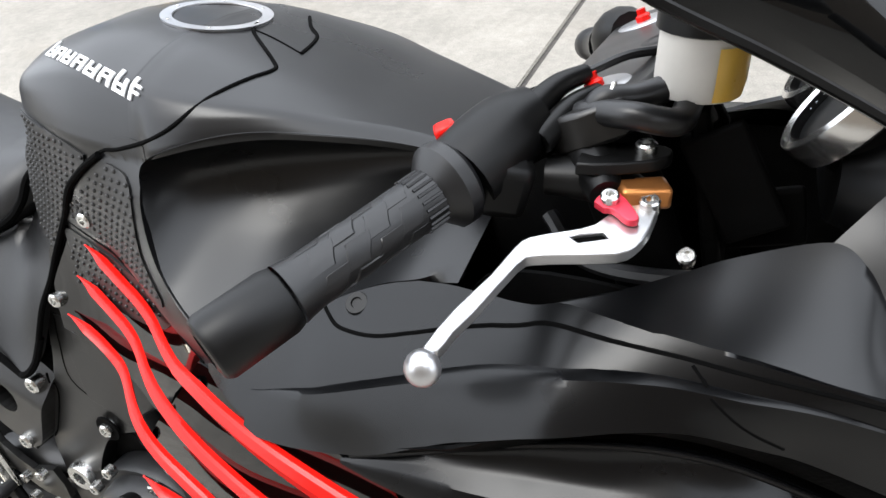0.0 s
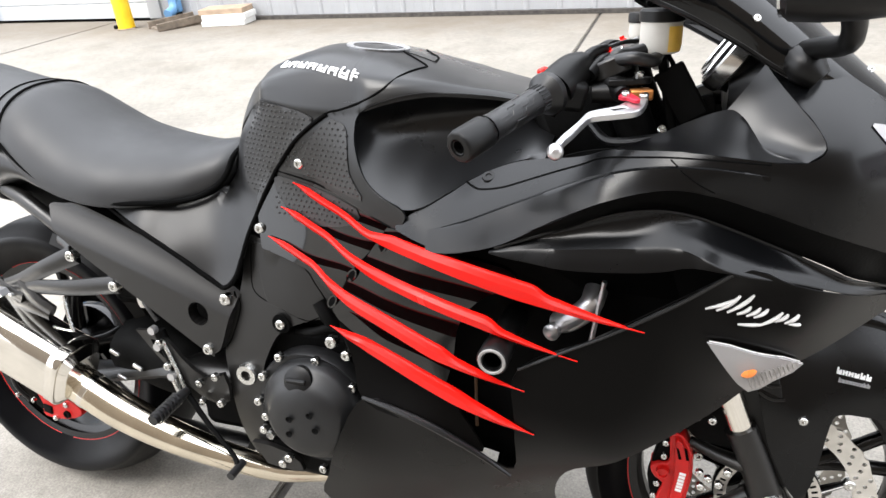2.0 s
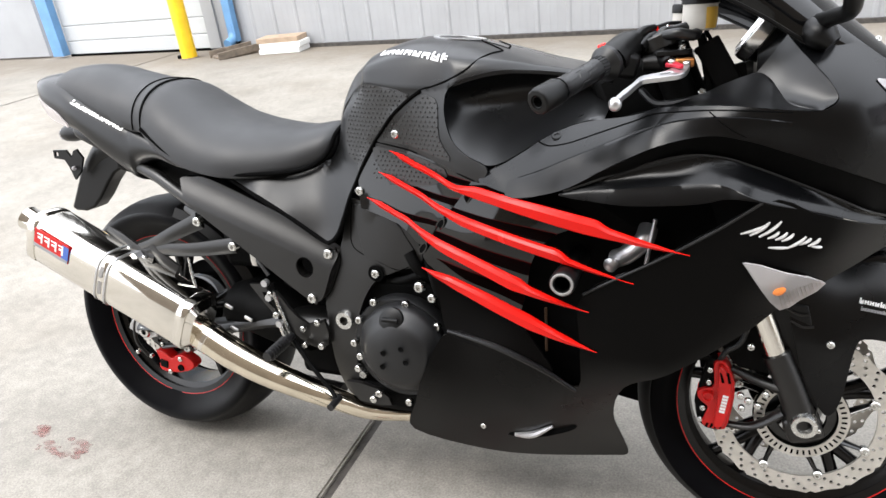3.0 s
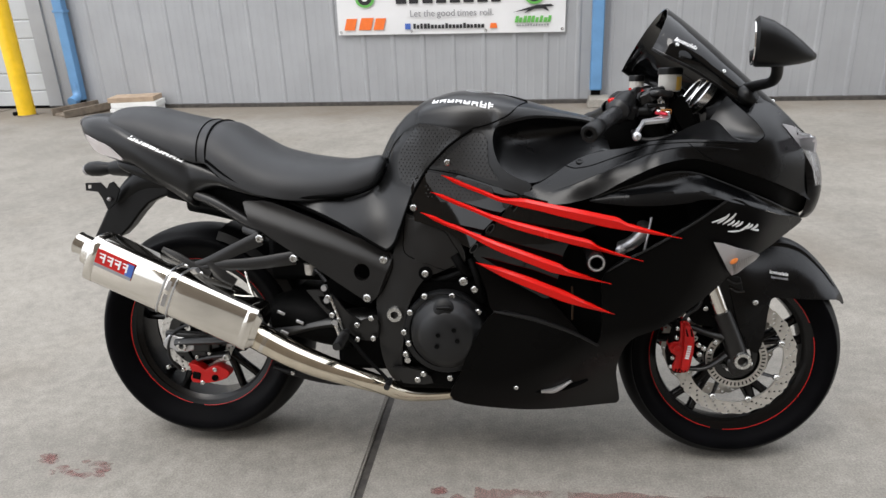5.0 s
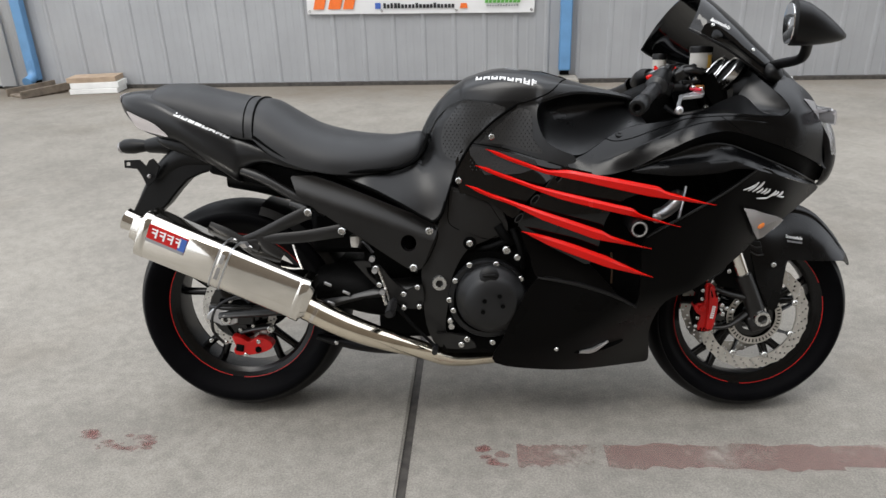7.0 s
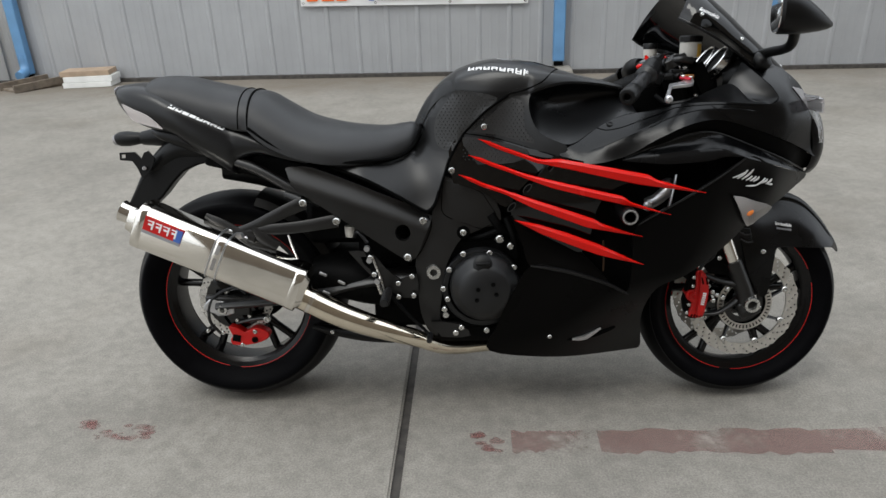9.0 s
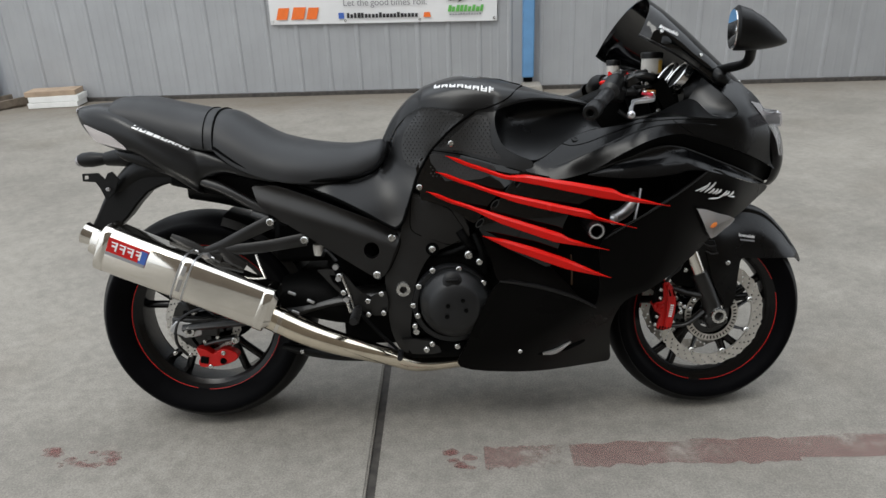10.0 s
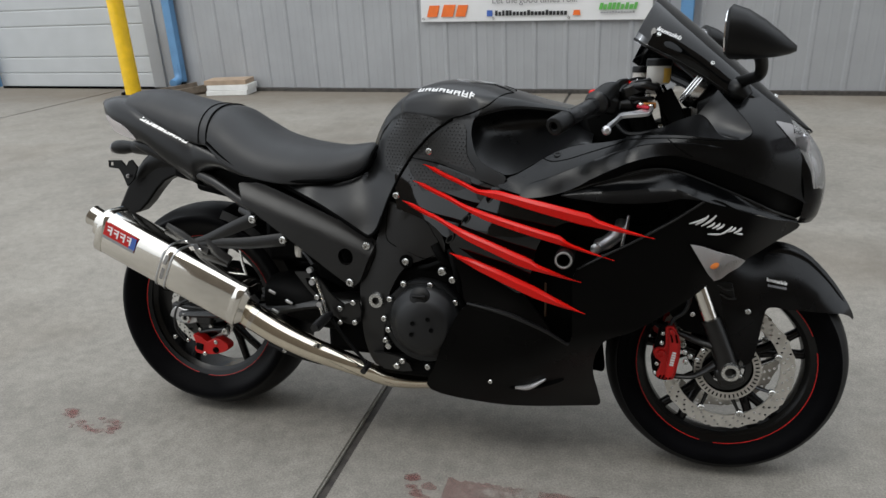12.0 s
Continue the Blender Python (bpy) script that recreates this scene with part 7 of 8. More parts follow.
# ---- side details ----
sl = part("crash_bobbin", lathe([(0.012, -0.006), (0.013, 0.0), (0.0195, 0.0), (0.0215, -0.004), (0.021, -0.03), (0.019, -0.06), (0.019, -0.14)], (1.098, -0.300, 0.581), (0, -1, 0), 32), M_PLASTIC, bike, "black plastic crash bobbin", mirror=True)
part("bobbin_ring", lathe([(0.0145, 0.0005), (0.0155, 0.002), (0.018, 0.002), (0.019, 0.0005)], (1.098, -0.300, 0.581), (0, -1, 0), 32), M_PLUG, sl, "bright end ring")
part("coolant_pipe", tube([(1.165, -0.185, 0.590), (1.185, -0.198, 0.603), (1.210, -0.200, 0.628), (1.216, -0.18, 0.645)], 0.016, n=14), M_ALU, bike, "silver coolant pipe")
part("pipe_bracket", tube([(1.214, -0.205, 0.575), (1.222, -0.208, 0.625), (1.229, -0.205, 0.668)], 0.006, n=8, flat=0.6), M_ALU, bike)
part("hose_joint", lathe([(0.010, -0.02), (0.012, 0.0), (0.006, 0.003), (0, 0.003)], (1.160, -0.215, 0.588), (-0.3, -1, 0), 16), M_ALU, bike)
part("oil_line", tube([(1.050, -0.215, 0.50), (1.052, -0.222, 0.46), (1.052, -0.222, 0.42)], 0.0025, n=8), M_HOSE, bike, "brown oil hose")
vent = part("belly_vent", flat_plate([outline_smooth([(-0.060, -0.016), (0.0, -0.012), (0.060, 0.010), (0.070, 0.022), (0.02, 0.018), (-0.045, 0.006)], 3)], 0.006, pose(1.025, on_skin(1.025, 0.225).y - 0.002, 0.228, -18, 0, 0)), M_SEAM, bike, "dark vent slot in the belly pan")
# silver tube laid over the slot draws the glint of the header pipe inside
part("header_pipe", tube([(0.980, on_skin(0.98, 0.216).y - 0.004, 0.216), (1.015, on_skin(1.015, 0.222).y - 0.004, 0.221), (1.055, on_skin(1.055, 0.25).y - 0.004, 0.249)], [0.004, 0.0075, 0.003], n=8), M_ALU, vent, "bright tube for the glint of the header pipe in the vent")
bolt(at(0.917, 0.226, 0.0), 0.0055, bike)
# frame bolts
for p, r in (((0.746, -0.1385, 0.792), 0.0080), ((0.658, -0.1405, 0.679), 0.0085), ((0.258, -0.168, 0.604), 0.0105), ((0.345, -0.168, 0.552), 0.0105), ((0.579, -0.157, 0.547), 0.011), ((0.534, -0.170, 0.449), 0.0105), ((0.686, -0.160, 0.513), 0.009), ((0.784, -0.165, 0.495), 0.011), ((0.812, -0.170, 0.476), 0.009)):
    bolt(p, r, bike)
part("pivot_boss", lathe([(0.010, -0.005), (0.010, 0.006), (0.019, 0.006), (0.021, 0.0), (0.021, -0.02)], (0.603, -0.163, 0.403), (0, -1, 0), 28), M_BOLT, bike, "bright hollow swingarm pivot")
part("frame_recess", lathe([(0.018, 0.0), (0.017, 0.002), (0, 0.002)], (0.686, -0.158, 0.513), (0, -1, 0), 24), M_SEAM, bike)
seam([(0.590, 0.558), (0.60, 0.53), (0.575, 0.47), (0.558, 0.446)], bike, 0.002)
seam([(0.634, 0.652), (0.69, 0.636), (0.733, 0.62), (0.755, 0.59), (0.775, 0.55), (0.738, 0.523), (0.69, 0.538), (0.634, 0.562), (0.630, 0.61), (0.634, 0.652)], bike, 0.0018)
# engine
cc = bpy.data.objects["clutch_cover"]
for x, z in ((0.685, 0.458), (0.756, 0.460), (0.821, 0.419), (0.646, 0.414), (0.629, 0.360), (0.631, 0.300), (0.676, 0.246), (0.746, 0.237), (0.640, 0.330)):
    a = math.atan2(z - 0.355, x - 0.735)
    bolt((x, -0.178, z), 0.0078, cc)
part("cover_flange", lathe([(0.095, 0.0), (0.108, 0.0), (0.111, -0.006), (0.111, -0.03)], (0.735, -0.168, 0.356), (0, -1, 0), 40), M_ENGINE, cc)
part("oil_filler_cap", lathe([(0.026, -0.03), (0.026, 0.004), (0.020, 0.008), (0.0, 0.008)], (0.737, -0.206, 0.436), (0, -0.93, 0.36), 24), M_PLASTIC, cc, "black oil filler cap")
part("cap_grip", block((0.737, -0.214, 0.440), (0.036, 0.008, 0.008), (20, 0, 0)), M_PLASTIC, cc, bevel=0.002)
for dx, dz in ((-0.018, 0.01), (0.022, 0.024), (-0.022, -0.02), (0.03, -0.004)):
    part("cover_dimple", lathe([(0.0, 0.0), (0.005, 0.001), (0.0062, 0.003)], (0.742 + dx, -0.2275, 0.3635 + dz), (0, -1, 0), 12), M_DARK, cc)
part("sight_glass", lathe([(0.0, 0.002), (0.008, 0.002), (0.009, 0.0), (0.0105, -0.008)], (0.633, -0.165, 0.278), (0, -1, 0), 18), M_BOLT, bike, "oil sight glass ring")
panel("lower_bracket", [(0.590, 0.256), (0.672, 0.252), (0.700, 0.218), (0.64, 0.212), (0.603, 0.220)], [(0.59, 0.256, -0.165), (0.672, 0.252, -0.172), (0.70, 0.218, -0.172), (0.603, 0.22, -0.165)], M_FRAME, bike, thick=0.010, k=2, lay=False, label="black bracket over the exhaust")
bolt((0.660, -0.176, 0.229), 0.008, bike)
for P, r in (([(0.80, -0.14, 0.51), (0.78, -0.155, 0.53), (0.76, -0.15, 0.56)], 0.012), ([(0.83, -0.15, 0.44), (0.82, -0.165, 0.50), (0.80, -0.15, 0.55)], 0.009), ([(0.70, -0.13, 0.49), (0.74, -0.15, 0.50), (0.79, -0.15, 0.52)], 0.008)):
    part("engine_hose", tube(P, r, n=10), M_DARK, bike)
part("gear_case", block((0.64, -0.10, 0.34), (0.16, 0.10, 0.18)), M_DARK, bike, bevel=0.02)
part("lower_case", block((0.72, -0.09, 0.22), (0.26, 0.12, 0.07)), M_DARK, bike, bevel=0.02)

# foot controls
hp = panel("heel_plate", [(0.372, 0.466), (0.435, 0.462), (0.47, 0.42), (0.512, 0.385), (0.555, 0.40), (0.556, 0.34), (0.52, 0.33), (0.49, 0.345), (0.445, 0.385), (0.40, 0.43)], [(0.372, 0.466, -0.168), (0.435, 0.462, -0.172), (0.512, 0.385, -0.170), (0.556, 0.34, -0.165), (0.40, 0.43, -0.170)], M_FRAME, bike, thick=0.008, k=2, holes=[[(0.405, 0.452), (0.425, 0.452), (0.445, 0.43), (0.43, 0.415), (0.412, 0.432)]], lay=False, label="black rear-set foot bracket")
for q in ((0.433, 0.452), (0.441, 0.404), (0.506, 0.378), (0.505, 0.339), (0.544, 0.397), (0.547, 0.342)):
    bolt((q[0], -0.180, q[1]), 0.0072, hp)
peg = part("footpeg", tube([(0.480, -0.185, 0.362), (0.479, -0.21, 0.360), (0.477, -0.24, 0.357), (0.476, -0.275, 0.355)], [0.008, 0.011, 0.011, 0.0105], n=12), M_RUBBER, bike, "black ribbed rubber footpeg", mirror=True)
for k in range(7):
    part("peg_rib", lathe([(0.011, -0.002), (0.0132, -0.001), (0.0132, 0.001), (0.011, 0.002)], (0.4785, -0.212 - 0.009 * k, 0.3603 - 0.0008 * k), (0, -1, -0.07), 12), M_RUBBER, peg)
part("brake_pedal", tube([(0.48, -0.185, 0.352), (0.528, -0.195, 0.296), (0.575, -0.205, 0.252), (0.590, -0.215, 0.236)], [0.006, 0.005, 0.0045, 0.006], n=10), M_DARK, bike, "black rear brake pedal")
part("pedal_toe", rod((0.590, -0.20, 0.236), (0.590, -0.24, 0.233), 0.008), M_RUBBER, bike)
part("pedal_rod", tube([(0.47, -0.175, 0.34), (0.455, -0.175, 0.40), (0.437, -0.175, 0.455)], 0.004, n=8), M_BOLT, bike)
mcr = part("rear_master_cylinder", rod((0.425, -0.165, 0.47), (0.452, -0.165, 0.375), 0.011), M_DARK, bike, "small rear brake cylinder")
for q in ((0.425, 0.478), (0.43, 0.445), (0.448, 0.385)):
    part("hose_fitting", rod((q[0], -0.174, q[1]), (q[0], -0.186, q[1]), 0.008, n=8), M_ALU, mcr)
part("hose_fitting", block((0.452, -0.178, 0.368), (0.010, 0.012, 0.045), (0, -14, 0)), M_BOLT, mcr, bevel=0.003)
part("rear_fluid_pot", lathe([(0.014, 0), (0.016, 0.01), (0.016, 0.03), (0.0, 0.032)], (0.375, -0.13, 0.50), (0, 0, 1), 18), M_FLUID, bike, "small milky rear fluid pot")
part("rear_hose", tube([(0.385, -0.14, 0.50), (0.40, -0.16, 0.52), (0.425, -0.165, 0.49)], 0.005, n=8), M_RUBBER, bike)
part("swingarm_cover", superloft([(0.255, 0.43, 0.31, 0.135), (0.32, 0.44, 0.30, 0.15), (0.40, 0.43, 0.28, 0.155), (0.47, 0.40, 0.27, 0.14)], n=18), M_DARK, bike, "black swingarm shroud")
for x, z in ((0.295, 0.40), (0.345, 0.375), (0.30, 0.345)):
    part("hose_clip", block((x, -0.158, z), (0.022, 0.006, 0.008), (0, 25, 0)), M_ALU, bike, bevel=0.002)
# exhaust hanger and passenger bracket
hg = part("hanger_bracket", tube([(0.258, -0.160, 0.604), (0.19, -0.168, 0.575), (0.115, -0.172, 0.540), (0.06, -0.175, 0.522)], [0.0085, 0.0075, 0.007, 0.007], n=10, flat=2.3), M_FRAME, bike, "black exhaust hanger bracket")
part("hanger_arm", tube([(0.345, -0.160, 0.552), (0.24, -0.168, 0.538), (0.15, -0.172, 0.532), (0.09, -0.175, 0.522)], [0.0085, 0.0075, 0.007, 0.007], n=10, flat=2.2), M_FRAME, hg)
part("hanger_arm", tube([(0.115, -0.172, 0.540), (0.145, -0.174, 0.505), (0.178, -0.172, 0.480)], [0.008, 0.009, 0.009], n=10, flat=2.2), M_FRAME, hg)
part("hanger_arm", tube([(-0.01, -0.172, 0.575), (0.03, -0.174, 0.550), (0.075, -0.176, 0.522), (0.12, -0.176, 0.505)], [0.004, 0.008, 0.009, 0.008], n=10, flat=2.2), M_FRAME, hg)
part("passenger_peg", rod((0.205, -0.13, 0.622), (0.255, -0.150, 0.607), 0.013), M_RUBBER, hg)
for q in ((0.058, 0.532), (0.080, 0.522), (0.098, 0.512)):
    bolt((q[0], -0.186, q[1]), 0.008, hg)
part("strap_bolt", rod((0.085, -0.185, 0.520), (0.085, -0.205, 0.520), 0.012, n=6), M_ALU, hg)
part("subframe_tube", tube([(0.07, -0.115, 0.712), (0.13, -0.125, 0.690), (0.22, -0.135, 0.640), (0.30, -0.14, 0.60)], 0.0145, n=10), M_FRAME, bike, mirror=True)
# muffler fittings
A_, B_ = Vector(MUF_A), Vector(MUF_B)
md = (B_ - A_).normalized()
def muff_band(t0, t1, gw, mat, nm, lab=""):
    return part(nm, oval_loft(tuple(A_.lerp(B_, t0)), tuple(A_.lerp(B_, t1)), [(0.0, 0.053 + gw * 0.3, 0.0625 + gw * 0.3), (0.06, 0.053 + gw, 0.0625 + gw), (0.94, 0.053 + gw, 0.0625 + gw), (1.0, 0.053 + gw * 0.3, 0.0625 + gw * 0.3)]), mat, muffler, lab)
muff_band(0.0, 0.050, 0.0012, M_STEEL, "end_band")
muff_band(0.945, 1.0, 0.0012, M_STEEL, "end_band")
muff_band(0.455, 0.465, 0.003, M_ALU, "strap_edge")
muff_band(0.515, 0.525, 0.003, M_ALU, "strap_edge")
muff_band(0.46, 0.52, 0.0016, M_STEEL, "strap", "stainless mounting strap")
part("front_cone", oval_loft(tuple(B_), tuple(B_ + md * 0.014), [(0, 0.050, 0.058), (0.3, 0.047, 0.054), (1.0, 0.040, 0.044)]), M_STEEL, muffler)
part("rear_cone", oval_loft(tuple(A_), tuple(A_ - md * 0.03), [(0, 0.050, 0.060), (0.2, 0.044, 0.053), (0.35, 0.032, 0.036), (1.0, 0.029, 0.031)]), M_STEEL, muffler)
part("tail_tip", lathe([(0.026, 0.0), (0.028, 0.045), (0.0295, 0.048), (0.0265, 0.050), (0.024, 0.045), (0.024, 0.0), (0.0, 0.0)], A_ - md * 0.006 + Vector((0, 0, 0.010)), -md, 28), M_STEEL, muffler, "open tail tip")
part("tip_hole", lathe([(0.0238, 0.042), (0, 0.042)], A_ - md * 0.006 + Vector((0, 0, 0.010)), -md, 28), M_SEAM, muffler)
mu = Vector((0, 1, 0)).cross(md)
lab_m = Matrix((( *md, 0), (0, 1, 0, 0), (*(-mu if mu.z < 0 else mu), 0), (0, 0, 0, 1))).transposed()
def on_muffler(u, v, nm, w, h, mat, lab="", off=0.0008):
    # a small plate on the muffler's outer side; u along from the rear, v up
    c = A_ + md * u + lab_m.to_3x3() @ Vector((0, 0, v))
    yy = -0.053 * (1 - min(0.95, max(0.0, abs(v) - 0.014) / 0.0625) ** 2.8) ** (1 / 2.8)
    m = lab_m.copy()
    m.translation = c + Vector((0, yy - 0.0005 - off, 0))
    tip = math.degrees(math.atan2(0.0625 * 0.9 * (v / 0.0625) ** 1.8, 0.053)) if v > 0.028 else 0
    return part(nm, flat_plate([[(-w / 2, -h / 2), (w / 2, -h / 2), (w / 2, h / 2), (-w / 2, h / 2)]], 0.0012, m @ pose(0, 0, 0, -tip * 0.75, 0, 0)), mat, muffler, lab, smooth=False)
on_muffler(0.075, 0.0210, "maker_plate", 0.102, 0.047, M_REDCAST, "red and blue maker plate", 0.0012)
for du, w in ((-0.034, 0.017), (-0.013, 0.017), (0.008, 0.018), (0.029, 0.015)):
    on_muffler(0.075 + du, 0.0355, "plate_shape", w, 0.0055, M_WHITE, "", 0.0022)
    on_muffler(0.075 + du + 0.001, 0.0250, "plate_shape", w * 0.8, 0.0048, M_WHITE, "", 0.0022)
    on_muffler(0.075 + du + w * 0.36, 0.0250, "plate_shape", 0.0045, 0.024, M_WHITE, "", 0.0024)
on_muffler(0.117, 0.0230, "plate_end", 0.019, 0.034, M_BLUEINK, "", 0.0018)
on_muffler(0.075, 0.0015, "plate_foot", 0.102, 0.0085, M_GREY, "", 0.0018)
for v_, h_ in ((0.030, 0.026), (-0.012, 0.034)):
    on_muffler((B_ - A_).length * 0.49, v_, "strap_slot", 0.010, h_, M_PLUG, "", 0.0022)
# rear hugger over the tyre
bm = bmesh.new()
rr = []
for i in range(15):
    a = radians(12 + 62 * i / 14)
    rr.append([bm.verts.new((REAR_C[0] + q_ * math.cos(a), REAR_C[1] + yy, REAR_C[2] + q_ * math.sin(a))) for yy, q_ in ((-0.085, 0.300), (-0.075, 0.322), (-0.04, 0.333), (0.0, 0.336), (0.04, 0.333), (0.075, 0.322), (0.085, 0.300), (0.081, 0.298), (0.071, 0.318), (0.0, 0.331), (-0.071, 0.318), (-0.081, 0.298))])
skin(bm, rr)
part("tyre_hugger", bm, M_PLASTIC, bike, "black plastic hugger over the rear tyre")
part("pipe_clamp", lathe([(0.034, 0.0), (0.0365, 0.002), (0.0365, 0.012), (0.034, 0.014)], (0.262, -0.206, 0.342), (0.87, 0.02, -0.48), 28), M_STEEL, bike)
for P in ([(0.21, -0.165, 0.515), (0.224, -0.178, 0.480), (0.236, -0.185, 0.452)], [(0.236, -0.185, 0.452), (0.228, -0.185, 0.442), (0.216, -0.18, 0.445)]):
    part("return_spring", tube(P, 0.0035, n=8), M_BOLT, bike, "bright spring")
# rear wheel fittings
part("axle_block", block((0.0, -0.112, 0.296), (0.13, 0.022, 0.055), (0, 3, 0)), M_FRAME, bike, bevel=0.006)
part("axle_plate", flat_plate([outline_smooth([(-0.072, 0.287), (-0.050, 0.318), (-0.022, 0.312), (0.010, 0.306), (0.019, 0.274), (-0.030, 0.266), (-0.044, 0.280)], 2)], 0.006, Matrix.Translation((0, -0.127, 0))), M_ALU, bike, "silver axle adjuster plate", bevel=0.003)
part("axle_nut", lathe([(0.008, 0.004), (0.008, 0.012), (0.015, 0.012), (0.017, 0.008), (0.017, 0.0)], (-0.010, -0.127, 0.289), (0, -1, 0), 6), M_BOLT, bike, "zinc axle nut")
part("adjuster_bolt", rod((0.02, -0.122, 0.302), (0.055, -0.122, 0.305), 0.004), M_BOLT, bike)
rc = part("rear_caliper", flat_plate([outline_smooth([(-0.008, 0.228), (0.020, 0.224), (0.040, 0.210), (0.058, 0.220), (0.078, 0.224), (0.104, 0.213), (0.111, 0.201), (0.102, 0.187), (0.066, 0.174), (0.030, 0.170), (0.000, 0.172), (-0.004, 0.190), (0.008, 0.206)], 2)], 0.03, Matrix.Translation((0, -0.116, 0))), M_REDCAST, bike, "red rear brake caliper", bevel=0.007)
part("caliper_insert", block((0.014, -0.1165, 0.193), (0.024, 0.006, 0.022), (0, 12, 0)), M_DARK, rc, bevel=0.003)
part("pin_cap", lathe([(0.0, 0.001), (0.005, 0.001), (0.006, 0.004), (0.0085, 0.004), (0.0095, 0.0)], (0.068, -0.1165, 0.188), (0, -1, 0), 18), M_DARK, rc)
for q in ((0.071, 0.213), (0.030, 0.172)):
    bolt((q[0], -0.1165, q[1]), 0.0065, rc)
part("caliper_arm", tube([(0.02, -0.108, 0.24), (0.06, -0.11, 0.25), (0.11, -0.11, 0.258)], [0.012, 0.013, 0.015], n=10, flat=0.6), M_FRAME, bike)
bolt((0.112, -0.124, 0.254), 0.010, bike)
for q in ((-0.068, 0.217), (-0.024, 0.210), (0.022, 0.250), (0.060, 0.262), (0.0, 0.338), (-0.06, 0.30)):
    bolt((q[0], -0.118, q[1]), 0.0055, bike, n=10)
part("rear_carrier", lathe([(0.04, 0), (0.088, 0.002), (0.090, 0.006), (0.04, 0.008)], (0, -0.09, 0), (0, 1, 0), 36), M_GLOSS, rw)
part("rear_hose", tube([(-0.03, -0.12, 0.21), (-0.055, -0.125, 0.25), (-0.05, -0.125, 0.30), (-0.02, -0.122, 0.335), (0.06, -0.12, 0.36), (0.2, -0.12, 0.38)], 0.0045, n=8), M_RUBBER, bike)
part("hugger", tube([(0.53, -0.09, 0.180), (0.40, -0.095, 0.190), (0.30, -0.10, 0.208), (0.24, -0.10, 0.222)], [0.024, 0.026, 0.020, 0.012], n=10, flat=0.7), M_PLASTIC, bike, "black lower chain and exhaust guard")
bolt((0.30, -0.122, 0.212), 0.006, bike)
part("shock_and_linkage", block((0.46, 0.0, 0.44), (0.16, 0.14, 0.26)), M_DARK, bike, bevel=0.02)
part("inner_mudguard", tube([(0.40, 0, 0.60), (0.25, 0, 0.650), (0.10, 0, 0.690), (0.0, 0, 0.71)], 0.03, n=12, flat=2.2), M_PLASTIC, bike)
part("side_stand", tube([(0.60, 0.10, 0.25), (0.63, 0.20, 0.12), (0.65, 0.275, -0.058)], [0.012, 0.011, 0.016], n=10), M_FRAME, bike, "black side stand")

# ---- tail fittings ----
SKINS.append(BVHTree.FromObject(tail, bpy.context.evaluated_depsgraph_get()))
tl_f = thin_plate([(-0.236, 0.872, -0.088), (-0.192, 0.856, -0.106), (-0.153, 0.843, -0.116), (-0.116, 0.806, -0.126), (-0.207, 0.828, -0.098), (-0.223, 0.847, -0.092)])
TAIL_OUT = [(-0.236, 0.872), (-0.192, 0.856), (-0.159, 0.843), (-0.136, 0.826), (-0.116, 0.806), (-0.131, 0.808), (-0.169, 0.816), (-0.207, 0.828), (-0.223, 0.847)]


def tail_y(x, z):
    hit = SKINS[-1].ray_cast(Vector((x, -1, z)), Vector((0, 1, 0)))[0]
    return min(tl_f(x, z), hit.y) if hit else tl_f(x, z)


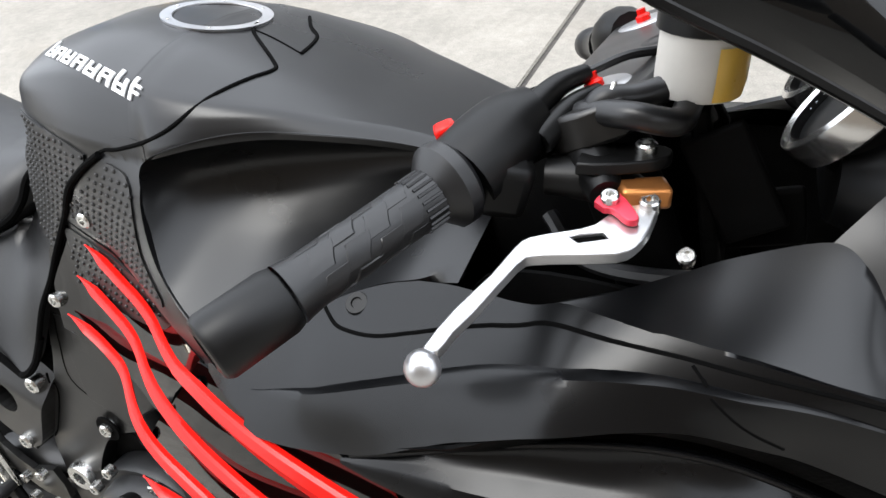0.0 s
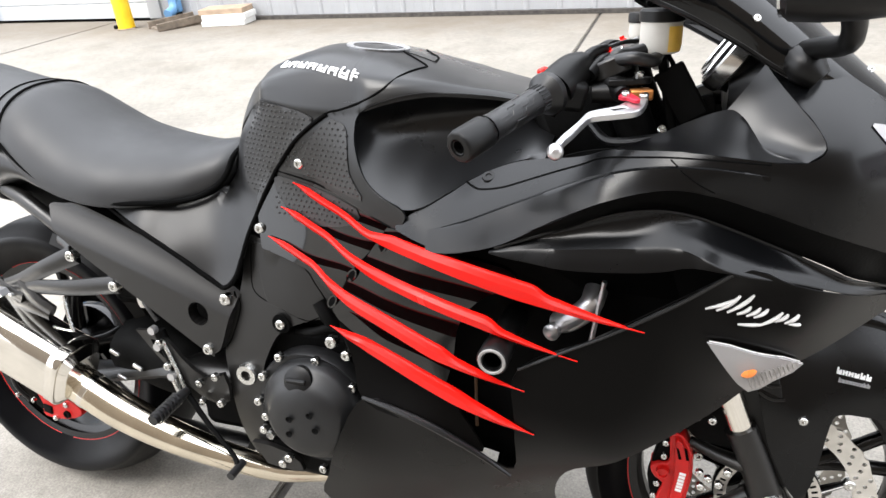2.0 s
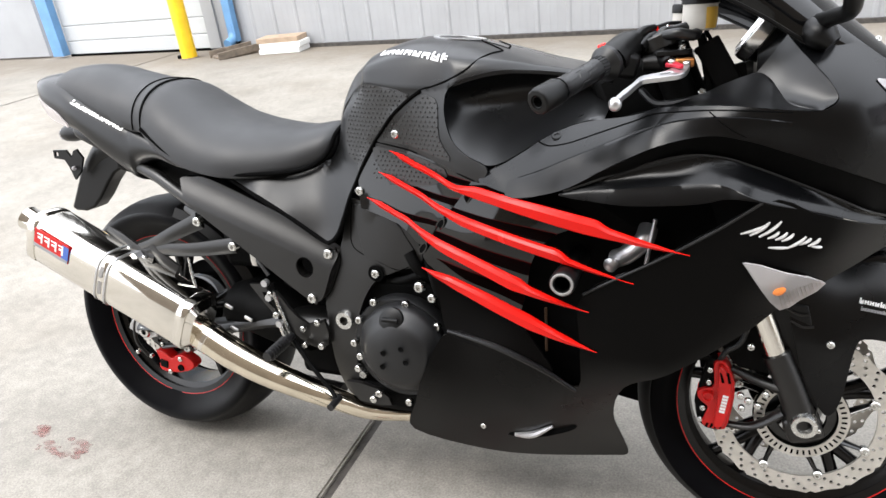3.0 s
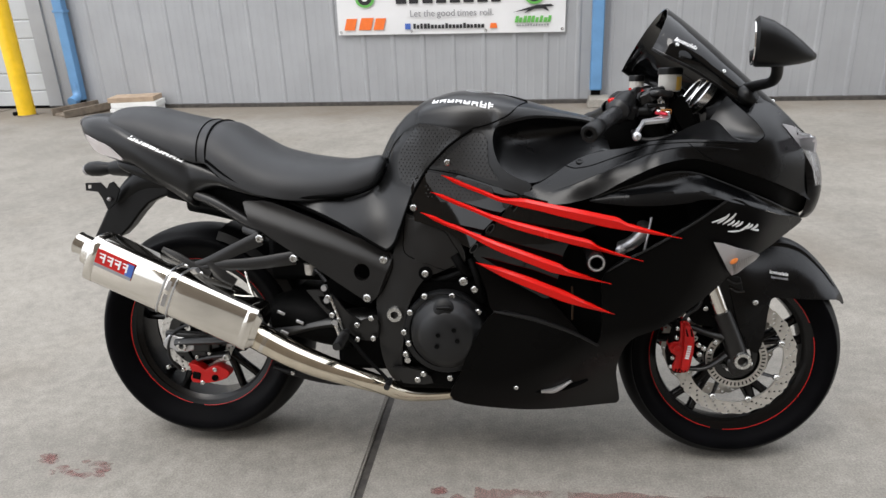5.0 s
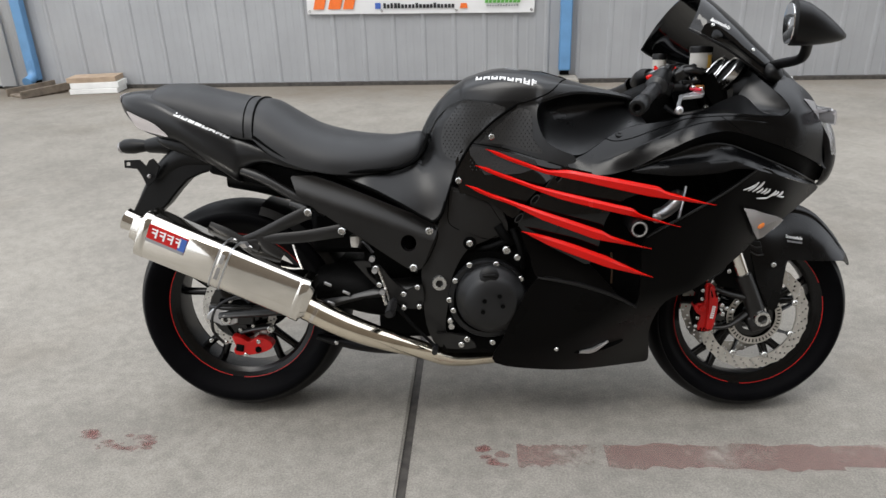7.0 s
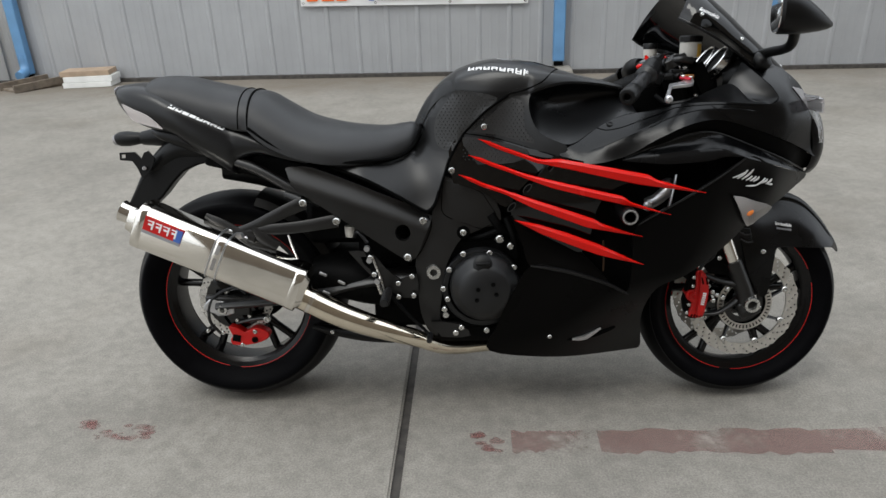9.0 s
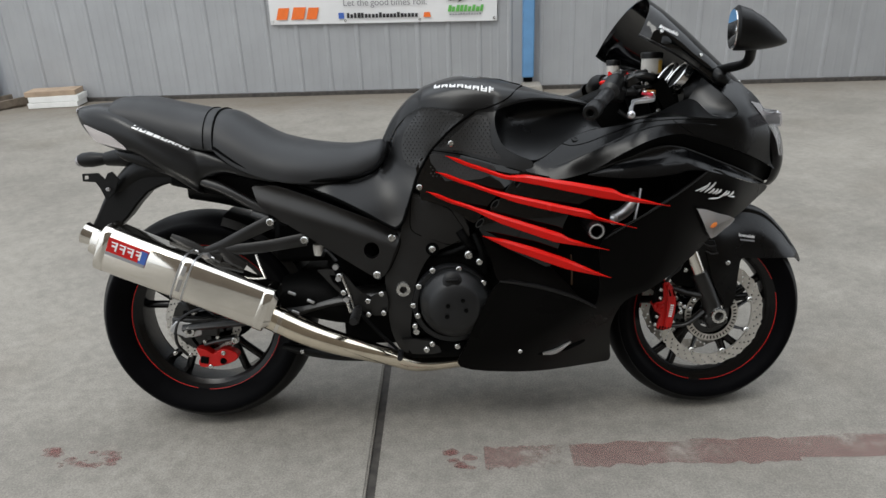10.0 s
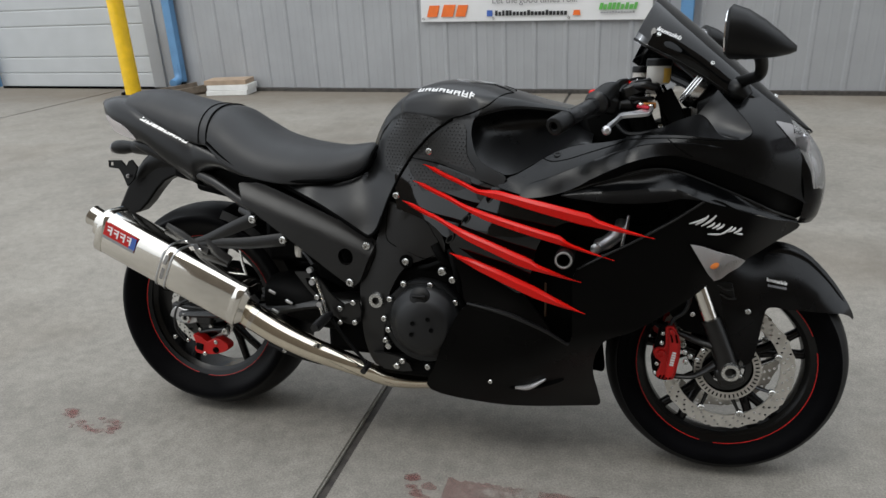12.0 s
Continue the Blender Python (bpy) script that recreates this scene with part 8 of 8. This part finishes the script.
panel("tail_light", TAIL_OUT, lambda x, z: tail_y(x, z) - 0.0035, M_TAIL, tail, thick=0.004, step=0.012, k=3, mirror=True, lay=False, label="clear tail light lens")
part("tail_tip", superloft([(-0.284, 0.911, 0.890, 0.030), (-0.276, 0.917, 0.886, 0.046), (-0.262, 0.919, 0.882, 0.070)], n=16), M_TAIL, tail, "clear tail lamp tip")
glyphs("model_shapes", 8, (-0.094, 0.862), (0.052, 0.797), 0.009, 0.4, M_SILVER, tail, 41, thick=0.22)
ri = part("plate_lamp", lathe([(0.0, 0.0), (0.016, 0.002), (0.021, 0.014), (0.022, 0.040), (0.017, 0.075), (0.012, 0.10)], (-0.330, 0.030, 0.764), (1, -0.10, 0.03), 20), M_PLASTIC, bike, "black number plate lamp")
part("lamp_lens", lathe([(0.0, -0.004), (0.013, -0.002), (0.0165, 0.003), (0.0165, 0.012)], (-0.334, 0.030, 0.762), (1, -0.10, 0.03), 18), M_LENS, ri)
part("undertail_tray", superloft([(-0.178, 0.806, 0.782, 0.06), (-0.15, 0.808, 0.765, 0.09), (-0.09, 0.800, 0.742, 0.105), (-0.03, 0.765, 0.722, 0.105), (0.01, 0.742, 0.712, 0.09)], n=20), M_PLASTIC, bike, "black undertail tray")
part("lamp_stem", tube([(-0.245, 0.022, 0.766), (-0.17, 0.012, 0.772), (-0.09, 0.0, 0.776)], [0.020, 0.030, 0.034], n=14), M_PLASTIC, ri)
pb = part("plate_bracket", tube([(-0.02, 0, 0.730), (-0.13, 0, 0.735), (-0.20, 0, 0.690), (-0.245, 0, 0.640), (-0.290, 0, 0.575)], [0.032, 0.034, 0.028, 0.020, 0.012], n=14, flat=1.0), M_PLASTIC, bike, "black rear mudguard and plate bracket")
part("bracket_web", flat_plate([outline_smooth([(-0.30, 0.575), (-0.22, 0.575), (-0.12, 0.672), (-0.03, 0.705), (-0.05, 0.74), (-0.20, 0.70), (-0.25, 0.66)], 3)], 0.05, Matrix.Translation((0, -0.025, 0))), M_PLASTIC, pb, bevel=0.006)
part("plate_tab", flat_plate([[(-0.2845, 0.7346), (-0.2857, 0.7137), (-0.2504, 0.71), (-0.2397, 0.6921), (-0.2276, 0.6578), (-0.2021, 0.6802), (-0.1848, 0.7154), (-0.2015, 0.738), (-0.2134, 0.7334), (-0.2237, 0.716), (-0.2406, 0.7355)], [(-0.2803, 0.7297), (-0.2674, 0.7295), (-0.2686, 0.7199), (-0.2818, 0.7185)]], 0.006, Matrix.Translation((0, -0.053, 0))), M_PLASTIC, pb, "black plate tab with a slot", smooth=False)
part("reflector", ball((-0.215, -0.06, 0.690), 0.006), M_LENS, pb)
